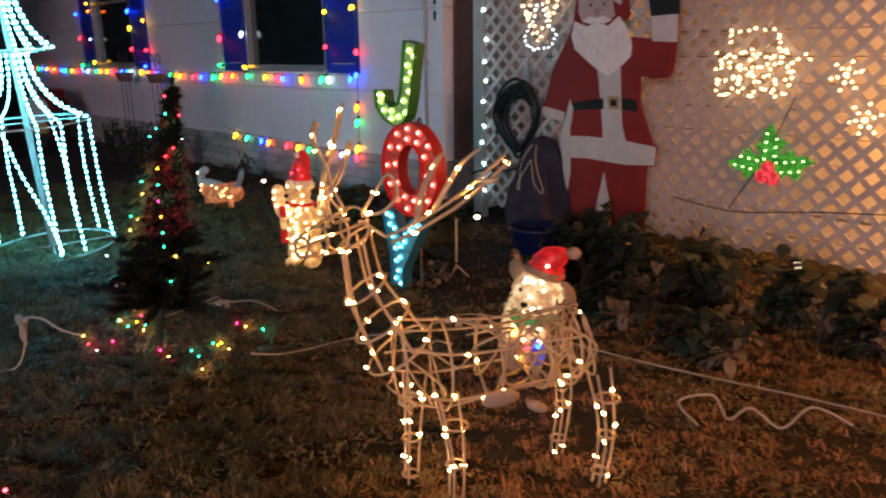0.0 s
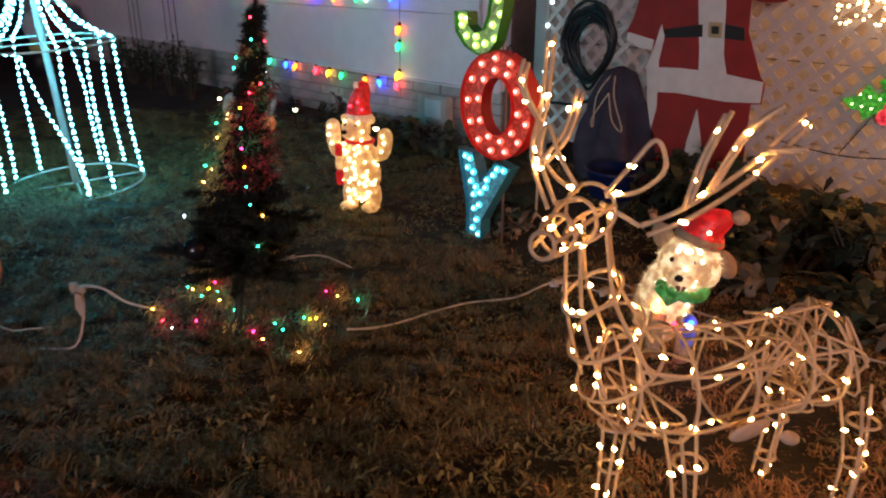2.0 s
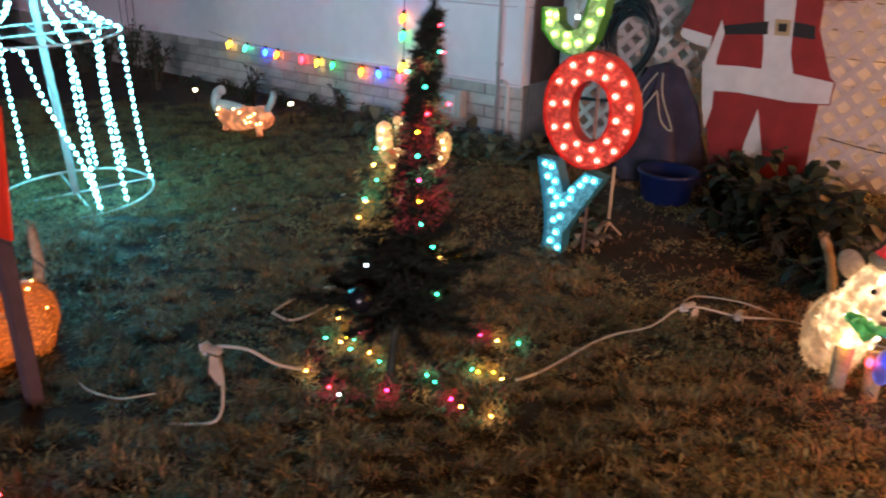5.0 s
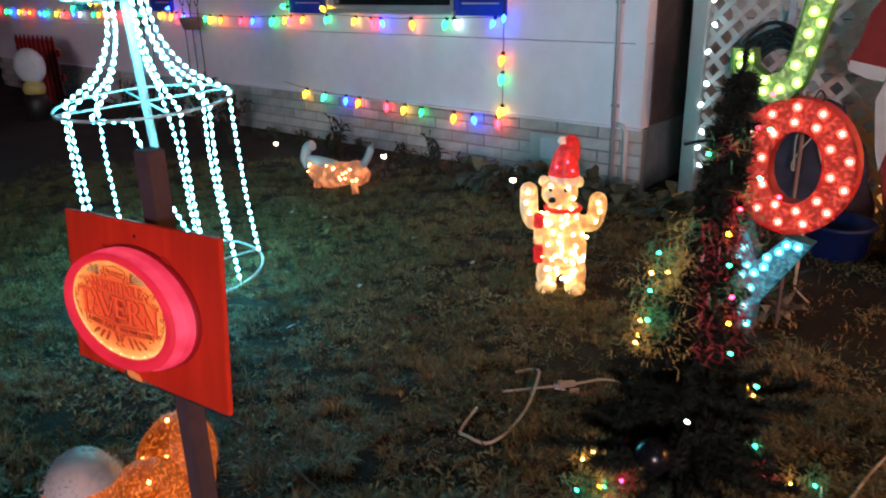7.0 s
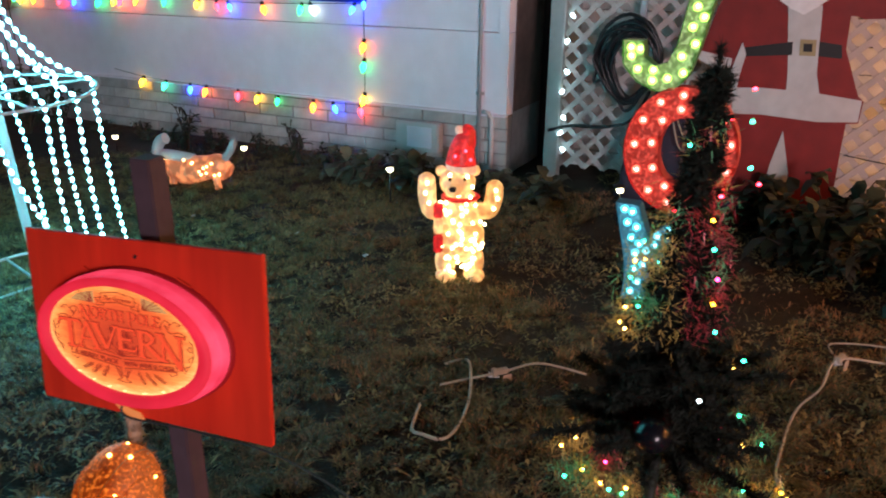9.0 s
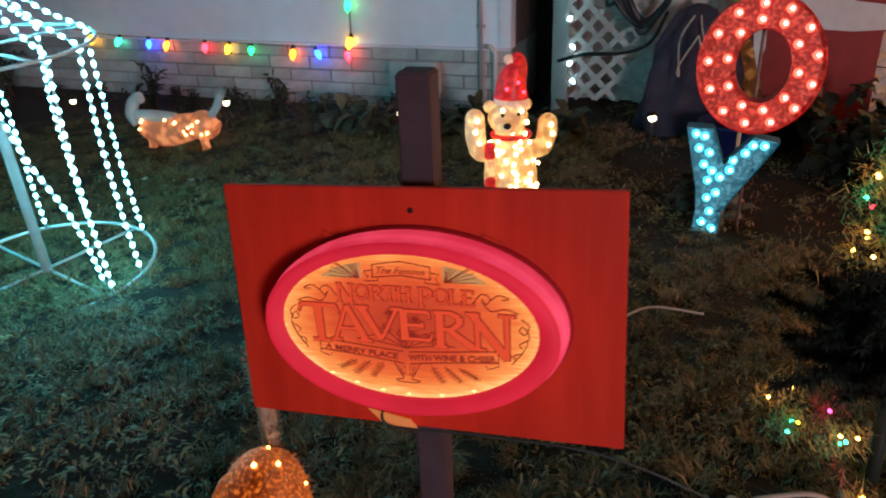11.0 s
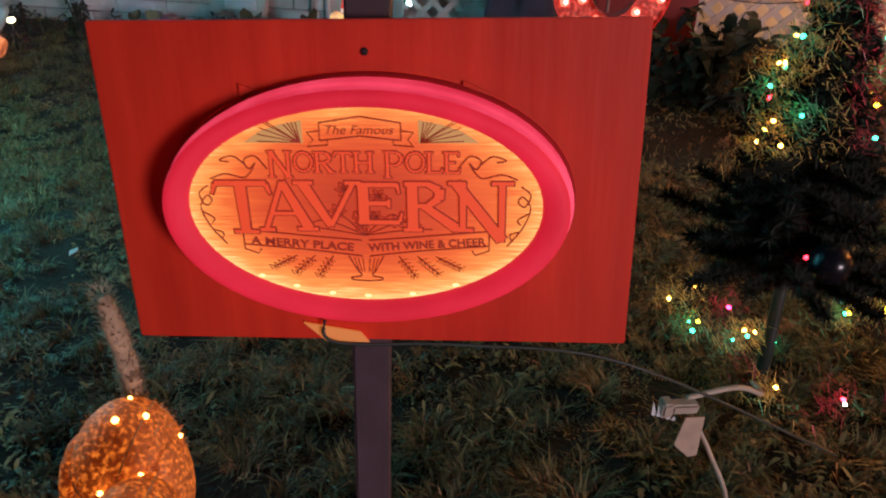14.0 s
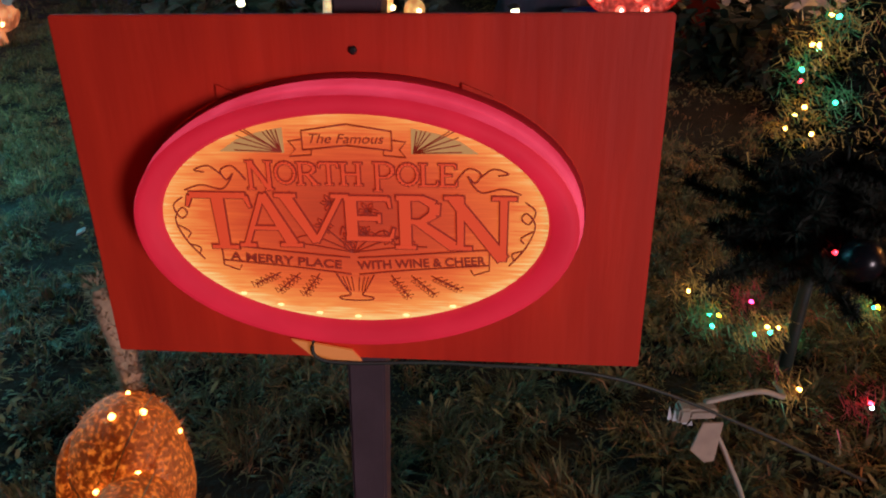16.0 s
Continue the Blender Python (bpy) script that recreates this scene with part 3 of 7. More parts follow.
for a, b, w in ((-3.68, -1.92, 0.58), (-8.85, -7.2, 0.52)):
    for u, cols in ((a - w - 0.02, "g-r-b-ry"), (a - 0.02, "y-w-oy-r"), (b + 0.03, "-r-yb-w-"), (b + w + 0.02, "br-y-b-p")):
        light_string("light_string", [(u, Y - 0.02, SILL - 0.05), (u + 0.01, Y - 0.02, 2.2), (u, Y - 0.02, HEAD)], cols, "string of coloured bulbs up the edge of a shutter", (60, 300))

# cold string down the lattice post
t = thing("icicle_string", HOUSE, "string of cold white bulbs down the lattice post", "light string")
bm = bmesh.new()
line = bez([(0.47, 0.085, 3.2), (0.44, 0.085, 2.3), (0.46, 0.085, 1.5), (0.43, 0.085, 0.8), (0.44, 0.085, 0.3)], 10)
tube(bm, line, 0.004, 5)
part("cable", bm, CABLE_WHITE, t)
cold_bulb = bulb_mesh("cold_bulb", glow("cold_bulb_glass", (0.60, 0.90, 1.0), 9), 0.017, 0.05)
for i in range(15):
    p = line[int(i * (len(line) - 1) / 14)]
    shared("bulb", cold_bulb, t, pose(p.x + 0.012 * (-1) ** i, p.y - 0.01, p.z, 20, 90 + 40 * (-1) ** i, 0))

# ---------------------------------------------------------------- lit ornaments on the lattice
MINI_W = seed_mesh("mini_bulb_warm", glow("ornament_bulb", (1.0, 0.62, 0.28), 9), 0.0095, 0.024)


def wire_ornament(name, lines, m, label, mat_bulb, step, wire=CABLE_WHITE, r=0.004, messy=0.008):
    t = thing(name, m, label, "light ornament")
    bm = bmesh.new()
    for ln in lines:
        tube(bm, ln, r, 5)
    part("wire_frame", bm, wire, t)
    for ln in lines:
        d = 0.0
        for a, b in zip(ln, ln[1:]):
            a, b = Vector(a), Vector(b)
            while d < (b - a).length:
                p = a.lerp(b, d / max((b - a).length, 1e-6))
                shared("mini_bulb", mat_bulb, t, pose(p.x + random.uniform(-messy, messy), p.y - 0.015, p.z + random.uniform(-messy, messy), random.uniform(0, 180), random.uniform(0, 180), 0))
                d += step
            d -= (b - a).length
    return t


ring = lambda rx, rz, n, a0=0, a1=360: [(rx * math.cos(radians(a0 + (a1 - a0) * i / n)), 0, rz * math.sin(radians(a0 + (a1 - a0) * i / n))) for i in range(n + 1)]
lid = [(x, 0, z + 0.30) for x, _, z in ring(0.20, 0.15, 12, 0, 180)]
bk = [[(-0.25, 0, 0), (0.25, 0, 0), (0.25, 0, 0.27), (-0.25, 0, 0.27), (-0.25, 0, 0)], lid,
      [(-0.25, 0, 0.09), (0.25, 0, 0.09)], [(-0.25, 0, 0.18), (0.25, 0, 0.18)], [(-0.12, 0, 0), (-0.12, 0, 0.27)], [(0.0, 0, 0), (0.0, 0, 0.27)], [(0.13, 0, 0), (0.13, 0, 0.27)],
      [(0.25, 0, 0.15), (0.33, 0, 0.26), (0.37, 0, 0.22)]]
random.seed(3)
wire_ornament("lit_house_ornament", bk, HOUSE @ pose(3.04, 0.08, 1.315), "wire ornament filled with warm mini lights on the lattice", MINI_W, 0.044, messy=0.032)
heart = [[(0, 0, -0.22), (-0.16, 0, 0.02), (-0.22, 0, 0.16), (-0.15, 0, 0.25), (0, 0, 0.17), (0.15, 0, 0.27), (0.23, 0, 0.16), (0.16, 0, 0.0), (0, 0, -0.22)],
         [(-0.11, 0, 0.10), (-0.10, 0, -0.05)], [(0.1, 0, 0.12), (0.12, 0, -0.02)]]
wire_ornament("lit_wreath_ornament", heart, HOUSE @ pose(1.10, 0.08, 1.93), "warm mini lights in a ragged wire wreath on the lattice", MINI_W, 0.036, messy=0.026)
cold_mini = seed_mesh("mini_bulb_cold", glow("cold_wreath_bulb", (0.75, 0.92, 1.0), 9), 0.007, 0.018)
wire_ornament("lit_loop_ornament", [[(-0.02, 0, 0.30), (-0.05, 0, 0.18), (-0.17, 0, 0.02), (-0.12, 0, -0.06), (0, 0, -0.08), (0.12, 0, -0.05), (0.2, 0, 0.03), (0.12, 0, 0.12), (0.05, 0, 0.25), (0.03, 0, 0.34)]],
              HOUSE @ pose(1.12, 0.06, 1.70), "loop of small cold lights hanging on the lattice", cold_mini, 0.05)
star = [[(0, 0, 0), (0.13 * math.cos(a), 0, 0.13 * math.sin(a))] for a in (0.3, 1.3, 2.3, 3.4, 4.4, 5.4)]
for u, z in ((3.66, 1.44), (3.80, 1.16), (3.95, 1.9), (4.4, 1.5)):
    wire_ornament("lit_star_ornament", star, HOUSE @ pose(u, 0.08, z), "small starburst of warm mini lights on the lattice", MINI_W, 0.05)

HOLLY_GREEN = mottled_glow("lit_green_tinsel", (0.02, 0.22, 0.02), (0.10, 0.55, 0.04), 0.30, 0.70, 40, (0.05, 0.3, 0.04))
HOLLY_RED = mottled_glow("lit_red_tinsel", (0.6, 0.01, 0.03), (1.0, 0.08, 0.10), 0.6, 1.3, 40, (0.4, 0.02, 0.03))


def holly(m):
    t = thing("holly_ornament", m, "green tinsel holly sprig with red berries and lights", "light ornament", "holly ornaments")
    leaf = [(0, -0.03), (0.07, -0.09), (0.12, -0.05), (0.19, -0.10), (0.22, -0.02), (0.31, 0.02), (0.24, 0.07), (0.19, 0.06), (0.15, 0.12), (0.09, 0.06), (0.03, 0.08)]
    bulb = seed_mesh("holly_bulb", glow("holly_bulb_glass", (0.75, 1.0, 0.45), 5), 0.0075, 0.02)
    for ang in (8, 88, 172):
        a = radians(ang)
        bm = bmesh.new()
        prism(bm, [(x * math.cos(a) - z * math.sin(a), x * math.sin(a) + z * math.cos(a)) for x, z in leaf], -0.02, 0.02)
        lf = part("leaf", bm, HOLLY_GREEN, t)
        for k in range(7):
            x, z = 0.06 + 0.03 * k, 0.035 * (-1) ** k
            shared("bulb", bulb, lf, pose(x * math.cos(a) - z * math.sin(a), -0.028, x * math.sin(a) + z * math.cos(a), 90, 30 * k))
    for x, z in ((-0.035, -0.06), (0.04, -0.07), (0.0, 0.0)):
        bm = bmesh.new()
        ball(bm, (x, -0.035, z), (0.052, 0.035, 0.052), seg=12)
        part("berry", bm, HOLLY_RED, t, "red tinsel berry")
    return t


sprig = holly(HOUSE @ pose(3.22, 0.07, 0.79))
copy_thing(sprig, HOUSE @ pose(3.28, 0.07, 2.25, 0, 10, 0))
bm = bmesh.new()
tube(bm, bez([(3.36, 0.07, 1.32), (3.28, 0.06, 1.1), (3.15, 0.06, 0.8), (2.95, 0.05, 0.45)]), 0.004, 5)
tube(bm, bez([(2.5, 0.06, 0.48), (3.0, 0.05, 0.44), (3.6, 0.05, 0.52), (4.4, 0.05, 0.6)]), 0.004, 5)
solid("ornament_cable", bm, CABLE_DARK, HOUSE, "thin dark cables hanging across the lattice", "cable")

# ---------------------------------------------------------------- upright marquee letters
# wrapping foil whose glints are put in as a faint patchy emission
FOIL_GLINT = mottled_glow("crinkled_foil_glint", (0.5, 0.5, 0.55), (0.9, 0.9, 1.0), 0.02, 0.10, 60, (0.55, 0.57, 0.6), 0.25)


def letters():
    m = pose(-0.08, 5.64, 0, 0, 0, -38)
    t = thing("joy_sign", m, "upright stack of tinsel letters J, O and Y with lights", "letter sign")

    def letter(rim_c, face_dark, face_light, bulb_c, front, hole, spots, label, path=None):
        rim = material("rim_" + label.split()[0], rim_c, 0.45, vary=0.2, scale=25)
        face = mottled_glow("face_" + label.split()[0], face_dark, face_light, 0.07, 0.42, 55, [0.5 * c for c in face_light], 0.35)
        bm = bmesh.new()
        if hole:
            n = len(front)
            for y, mi in ((-0.005, 1), (0.055, 0)):
                a = [bm.verts.new((x, y, z)) for x, z in front]
                b = [bm.verts.new((x, y, z)) for x, z in hole]
                for i in range(n):
                    f = bm.faces.new((a[i], a[(i + 1) % n], b[(i + 1) % n], b[i]) if mi else (b[i], b[(i + 1) % n], a[(i + 1) % n], a[i]))
                    f.material_index = mi
            for loop, flip in ((front, 0), (hole, 1)):
                a = [bm.verts.new((x, -0.035, z)) for x, z in loop]
                b = [bm.verts.new((x, 0.055, z)) for x, z in loop]
                for i in range(n):
                    j = (i + 1) % n
                    bm.faces.new((a[i], b[i], b[j], a[j]) if not flip else (a[j], b[j], b[i], a[i]))
        else:
            prism(bm, front, -0.005, 0.055, 1, 0)
            n = len(front)
            a = [bm.verts.new((x, -0.035, z)) for x, z in front]
            b = [bm.verts.new((x, -0.004, z)) for x, z in front]
            for i in range(n):
                bm.faces.new((a[i], b[i], b[(i + 1) % n], a[(i + 1) % n]))
        lt = part("letter", bm, [rim, face], t, label)
        core = glow("bulb_" + label.split()[0], bulb_c, 2.0)
        bmesh_bulb = bmesh.new()
        ball(bmesh_bulb, (0, 0, 0), (0.021, 0.017, 0.021), seg=12)
        me = finish(bmesh_bulb, "round_bulb", core)
        hot = bmesh.new()
        ball(hot, (0, 0, 0), 0.009, seg=8)
        mh = finish(hot, "filament", glow("filament_" + label.split()[0], [0.5 + 0.5 * c for c in bulb_c], 7))
        for x, z in spots:
            shared("bulb", me, lt, pose(x, -0.014, z))
            shared("bulb_core", mh, lt, pose(x + 0.004, -0.028, z + 0.003))
        return lt

    # O
    n = 44
    outer = oval(0, 0.872, 0.272, 0.312, n)
    inner = oval(0.012, 0.872, 0.115, 0.165, n)
    spots = [(0.228 * math.cos(a) + 0.004, 0.872 + 0.270 * math.sin(a)) for a in [0.2 + 2 * math.pi * i / 13 for i in range(13)]]
    spots += [(0.152 * math.cos(a) + 0.01, 0.872 + 0.205 * math.sin(a)) for a in [0.5 + 2 * math.pi * i / 10 for i in range(10)]]
    letter((0.50, 0.02, 0.015), (0.40, 0.01, 0.01), (0.95, 0.12, 0.08), (1.0, 0.16, 0.10), outer, inner, spots, "red tinsel letter O with red bulbs")
    # J: a stem that hooks to the left
    J = [(-0.02, 1.70), (0.095, 1.675)]
    J += [(0.06, 1.50), (0.035, 1.36), (0.00, 1.235), (-0.06, 1.165), (-0.14, 1.15), (-0.24, 1.19), (-0.315, 1.27), (-0.325, 1.385), (-0.225, 1.385), (-0.215, 1.31), (-0.16, 1.27), (-0.105, 1.29), (-0.07, 1.37), (-0.045, 1.52)]
    letter((0.02, 0.16, 0.02), (0.05, 0.22, 0.02), (0.55, 0.75, 0.35), (0.55, 0.95, 0.15), J, None,
           [(0.02, 1.635), (0.06, 1.60), (0.0, 1.545), (0.035, 1.50), (-0.01, 1.455), (0.01, 1.38), (-0.045, 1.32), (-0.03, 1.245), (-0.10, 1.215), (-0.17, 1.20), (-0.17, 1.25), (-0.245, 1.25), (-0.28, 1.31), (-0.285, 1.35), (-0.24, 1.345)],
           "green tinsel letter J with green bulbs")
    # Y
    Yl = [(-0.285, 0.575), (-0.165, 0.575), (-0.10, 0.40), (0.02, 0.545), (0.135, 0.525), (-0.02, 0.27), (-0.085, 0.16), (-0.09, 0.02), (-0.215, 0.02), (-0.205, 0.16), (-0.215, 0.27)]
    letter((0.03, 0.16, 0.22), (0.03, 0.20, 0.28), (0.16, 0.50, 0.62), (0.08, 0.62, 0.75), Yl, None,
           [(-0.24, 0.54), (-0.20, 0.53), (-0.22, 0.47), (-0.17, 0.45), (-0.19, 0.39), (-0.15, 0.36), (-0.165, 0.31), (-0.11, 0.33), (-0.07, 0.37), (-0.06, 0.42), (-0.01, 0.46), (0.02, 0.50), (0.07, 0.50), (-0.12, 0.25), (-0.16, 0.22), (-0.14, 0.15), (-0.17, 0.09), (-0.12, 0.06)],
           "turquoise tinsel letter Y with turquoise bulbs")
    bm = bmesh.new()
    tube(bm, [(0.0, 0.07, 0.0), (0.0, 0.07, 1.2)], 0.009, 6)
    tube(bm, [(-0.03, 0.065, 1.10), (-0.03, 0.065, 1.30)], 0.006, 6)
    part("pole", bm, BROWN_PAINT, t)
    bm = bmesh.new()
    tube(bm, bez([(0.04, 0.02, 1.17), (0.06, 0.02, 1.215), (0.085, 0.02, 1.19), (0.07, 0.02, 1.15)]), 0.004, 5)
    part("hook", bm, CABLE_DARK, t)


letters()
stake = thing("garden_stake", on_ground(0.17, 6.02), "pale thin plastic stake with spread feet", "stake")
bm = bmesh.new()
tube(bm, [(0, 0, 0.06), (0, 0, 0.44)], 0.010, 6)
part("rod", bm, WIRE, stake)
for a in (0, 2.1, 4.2):
    bm = bmesh.new()
    tube(bm, [(0, 0, 0.09), (0.09 * math.cos(a), 0.09 * math.sin(a), 0.0)], 0.006, 5)
    part("foot", bm, WIRE, stake)

# ---------------------------------------------------------------- rope-light tree
def rope_tree():
    bx, by = -3.34, 6.47
    z0 = height(bx, by)
    t = thing("rope_light_tree", pose(bx, by, z0, 2.5, -2.5, 20) @ Matrix.Scale(1.08, 4), "tiered white wire tree of rope lights", "light tree")
    bm = bmesh.new()
    tube(bm, [(0, 0, 0), (0, 0, 2.6)], 0.022, 8)
    part("pole", bm, STEEL, t)
    for r, z in ((0.46, 0.03), (0.44, 1.0), (0.29, 1.52), (0.15, 2.05)):
        bm = bmesh.new()
        tube(bm, [(r * math.cos(2 * math.pi * i / 36), r * math.sin(2 * math.pi * i / 36), z) for i in range(36)], 0.008, 6, closed=True)
        for a in (0.3, 0.3 + math.pi / 2):
            tube(bm, [(r * math.cos(a), r * math.sin(a), z), (-r * math.cos(a), -r * math.sin(a), z)], 0.007, 5)
        part("hoop", bm, STEEL, t)
    led = seed_mesh("rope_led", COLD, 0.0092, 0.027)
    rest = bmesh.new()
    tiers = [((0.05, 2.60), (0.09, 2.3), (0.15, 2.05)), ((0.075, 2.04), (0.10, 1.85), (0.17, 1.66), (0.29, 1.52)), ((0.10, 1.51), (0.13, 1.32), (0.25, 1.13), (0.44, 1.0)), ((0.425, 0.985), (0.425, 0.66), (0.43, 0.35), (0.45, 0.03))]
    random.seed(21)
    n = 9
    for k in range(n):
        a = 2 * math.pi * (k + 0.25 * math.sin(3 * k)) / n + 0.1
        pts = []
        for tier in tiers:
            for j, (r, z) in enumerate(tier):
                aa = a + (0.10 * math.sin(k * 2.3) if z < 0.9 else 0)
                pts.append(Vector((r * math.cos(aa), r * math.sin(aa), z)))
        if k == 6:
            for j, shift in ((-4, (0.17, -0.03, 0)), (-3, (0.20, 0.0, 0)), (-2, (0.30, 0.02, 0)), (-1, (0.36, 0.08, 0))):
                pts[j] += Vector(shift)
        line = []
        i = 0
        for tier in tiers:
            line += bez(pts[i:i + len(tier)], 7)
            i += len(tier)
        bm = bmesh.new()
        tube(bm, line, 0.0055, 5)
        strand = part("rope_light", bm, STEEL, t)
        d = 0.0
        for p, q in zip(line, line[1:]):
            L = (q - p).length
            turn = (q - p).to_track_quat("Z", "Y").to_matrix().to_4x4()
            while d < L:
                c = p.lerp(q, d / max(L, 1e-6))
                if k in (0, 5, 6, 7, 8):
                    shared("led", led, strand, Matrix.Translation(c) @ turn)
                else:
                    ball(rest, c, (0.0092, 0.0092, 0.0135), turn, seg=6)
                d += 0.046
            d -= L
    tagged(part("led_row", rest, COLD, t, "rows of small cold lights"), kind="stuff")
    return t


rope_tree()

# ---------------------------------------------------------------- polar bear figure
BEAR = mottled_glow("lit_bear_shell", (0.95, 0.36, 0.07), (1.0, 0.58, 0.20), 0.36, 0.88, 22, (0.6, 0.5, 0.35))
HAT_RED = mottled_glow("lit_red_hat", (0.50, 0.010, 0.012), (0.85, 0.02, 0.02), 0.36, 0.66, 30, (0.5, 0.02, 0.02))
HAT_BAND = mottled_glow("lit_hat_band", (0.75, 0.30, 0.16), (0.9, 0.45, 0.28), 0.35, 0.6, 40, (0.6, 0.5, 0.45))


def bear():
    m = on_ground(-1.045, 6.24, 0.0, -8) @ Matrix.Diagonal((0.94, 0.94, 0.95, 1))
    bm = bmesh.new()
    # feet, legs, belly, chest, head
    for s in (-1, 1):
        ball(bm, (0.085 * s, -0.05, 0.035), (0.065, 0.095, 0.04))
        ball(bm, (0.085 * s, 0.0, 0.11), (0.066, 0.07, 0.11))
    ball(bm, (0, 0, 0.27), (0.150, 0.125, 0.17))
    ball(bm, (0, 0, 0.40), (0.128, 0.105, 0.13))
    ball(bm, (0, -0.005, 0.50), (0.095, 0.085, 0.07))
    ball(bm, (-0.02, -0.02, 0.61), (0.108, 0.10, 0.095))
    ball(bm, (-0.045, -0.105, 0.585), (0.05, 0.055, 0.04))
    for s in (-1, 1):
        ball(bm, (0.10 * s - 0.015, 0.01, 0.665), (0.032, 0.02, 0.034))
    # raised arms
    for s, zt in ((-1, 0.60), (1, 0.55)):
        tube(bm, bez([(0.10 * s, 0.0, 0.42), (0.17 * s, -0.01, 0.43), (0.195 * s, -0.02, 0.50), (0.20 * s, -0.02, zt)]), [0.05] * 8 + [0.052] * 8 + [0.054] * 8 + [0.05], 12)
        ball(bm, (0.20 * s, -0.02, zt + 0.01), (0.053, 0.05, 0.055))
    # nose, eyes
    ball(bm, (-0.058, -0.158, 0.60), (0.022, 0.015, 0.017), mi=1, seg=10)
    ball(bm, (-0.07, -0.108, 0.645), 0.010, mi=1, seg=8)
    ball(bm, (0.015, -0.112, 0.645), 0.010, mi=1, seg=8)
    # scarf: collar and a hanging end
    tube(bm, [(0.10 * math.cos(a), 0.09 * math.sin(a) - 0.01, 0.515) for a in [2 * math.pi * i / 24 for i in range(24)]], 0.014, 8, 2, closed=True)
    for z, h, mi in ((0.455, 0.09, 2), (0.36, 0.10, 0), (0.25, 0.11, 2)):
        box(bm, (-0.135, -0.085, z), (0.055, 0.03, h), mi=mi, bevel=0.008)
    # hat
    lathe(bm, [(0.085, -0.012), (0.092, 0.0), (0.09, 0.035), (0.08, 0.045)], (0.0, 0.0, 0.675), 20, 3, pose(0, 0, 0, 0, 8))
    pts = bez([(0.0, 0, 0.71), (0.005, 0, 0.79), (0.03, 0, 0.86), (0.035, 0, 0.90), (0.01, 0, 0.925)], 6)
    tube(bm, pts, [0.08 * (1 - i / len(pts)) ** 0.8 + 0.012 for i in range(len(pts))], 16, 2)
    ball(bm, (-0.012, 0, 0.905), 0.027, mi=3, seg=10)
    # bulbs behind the shell
    random.seed(8)
    for i in range(70):
        z = random.uniform(0.06, 0.50)
        a = random.uniform(math.pi * 1.08, math.pi * 1.92)
        w = 0.150 if 0.18 < z < 0.36 else 0.128 if z > 0.36 else 0.11
        ball(bm, (w * math.cos(a), w * 0.84 * math.sin(a) - 0.006, z), (0.012, 0.008, 0.012), mi=4, seg=6)
    for x, z in ((-0.07, 0.67), (0.03, 0.66), (0.06, 0.60), (-0.02, 0.55), (0.05, 0.54), (-0.2, 0.62), (-0.21, 0.56), (-0.19, 0.50), (0.2, 0.57), (0.21, 0.52), (0.19, 0.46)):
        ball(bm, (x, -0.085 if abs(x) > 0.15 else -0.108, z), (0.013, 0.008, 0.013), mi=4, seg=6)
    for x, z in ((0.02, 0.80), (-0.04, 0.77), (0.05, 0.75)):
        ball(bm, (x, -0.075, z), (0.010, 0.008, 0.010), mi=5, seg=6)
    return solid("polar_bear_figure", bm, [BEAR, BLACK_PAINT, HAT_RED, HAT_BAND, glow("bear_bulb", (1.0, 0.74, 0.36), 7), BULB["red"]], m,
                 "lit standing polar bear figure with red hat and scarf", "lawn figure")


bear()
# ---------------------------------------------------------------- tavern sign on a post
def text_mesh(words, size, mat, wide=None, thick=0.0006, offset=0.0, lean=0.0):
    """Lettering in x and z, as wide as asked for; offset thickens the strokes."""
    k = 1.0
    for off in (0.0, offset):
        cu = bpy.data.curves.new("lettering", "FONT")
        cu.body, cu.size, cu.extrude, cu.offset, cu.shear = words, size, thick, off, lean
        cu.align_x, cu.align_y = "CENTER", "CENTER"
        ob = bpy.data.objects.new("lettering", cu)
        me = bpy.data.meshes.new_from_object(ob)
        bpy.data.objects.remove(ob)
        if off == 0.0 and wide:
            xs = [v.co.x for v in me.vertices]
            k = wide / (max(xs) - min(xs))
    for v in me.vertices:
        v.co = Vector((v.co.x * k, -v.co.z, v.co.y))
    me.materials.append(mat)
    return me


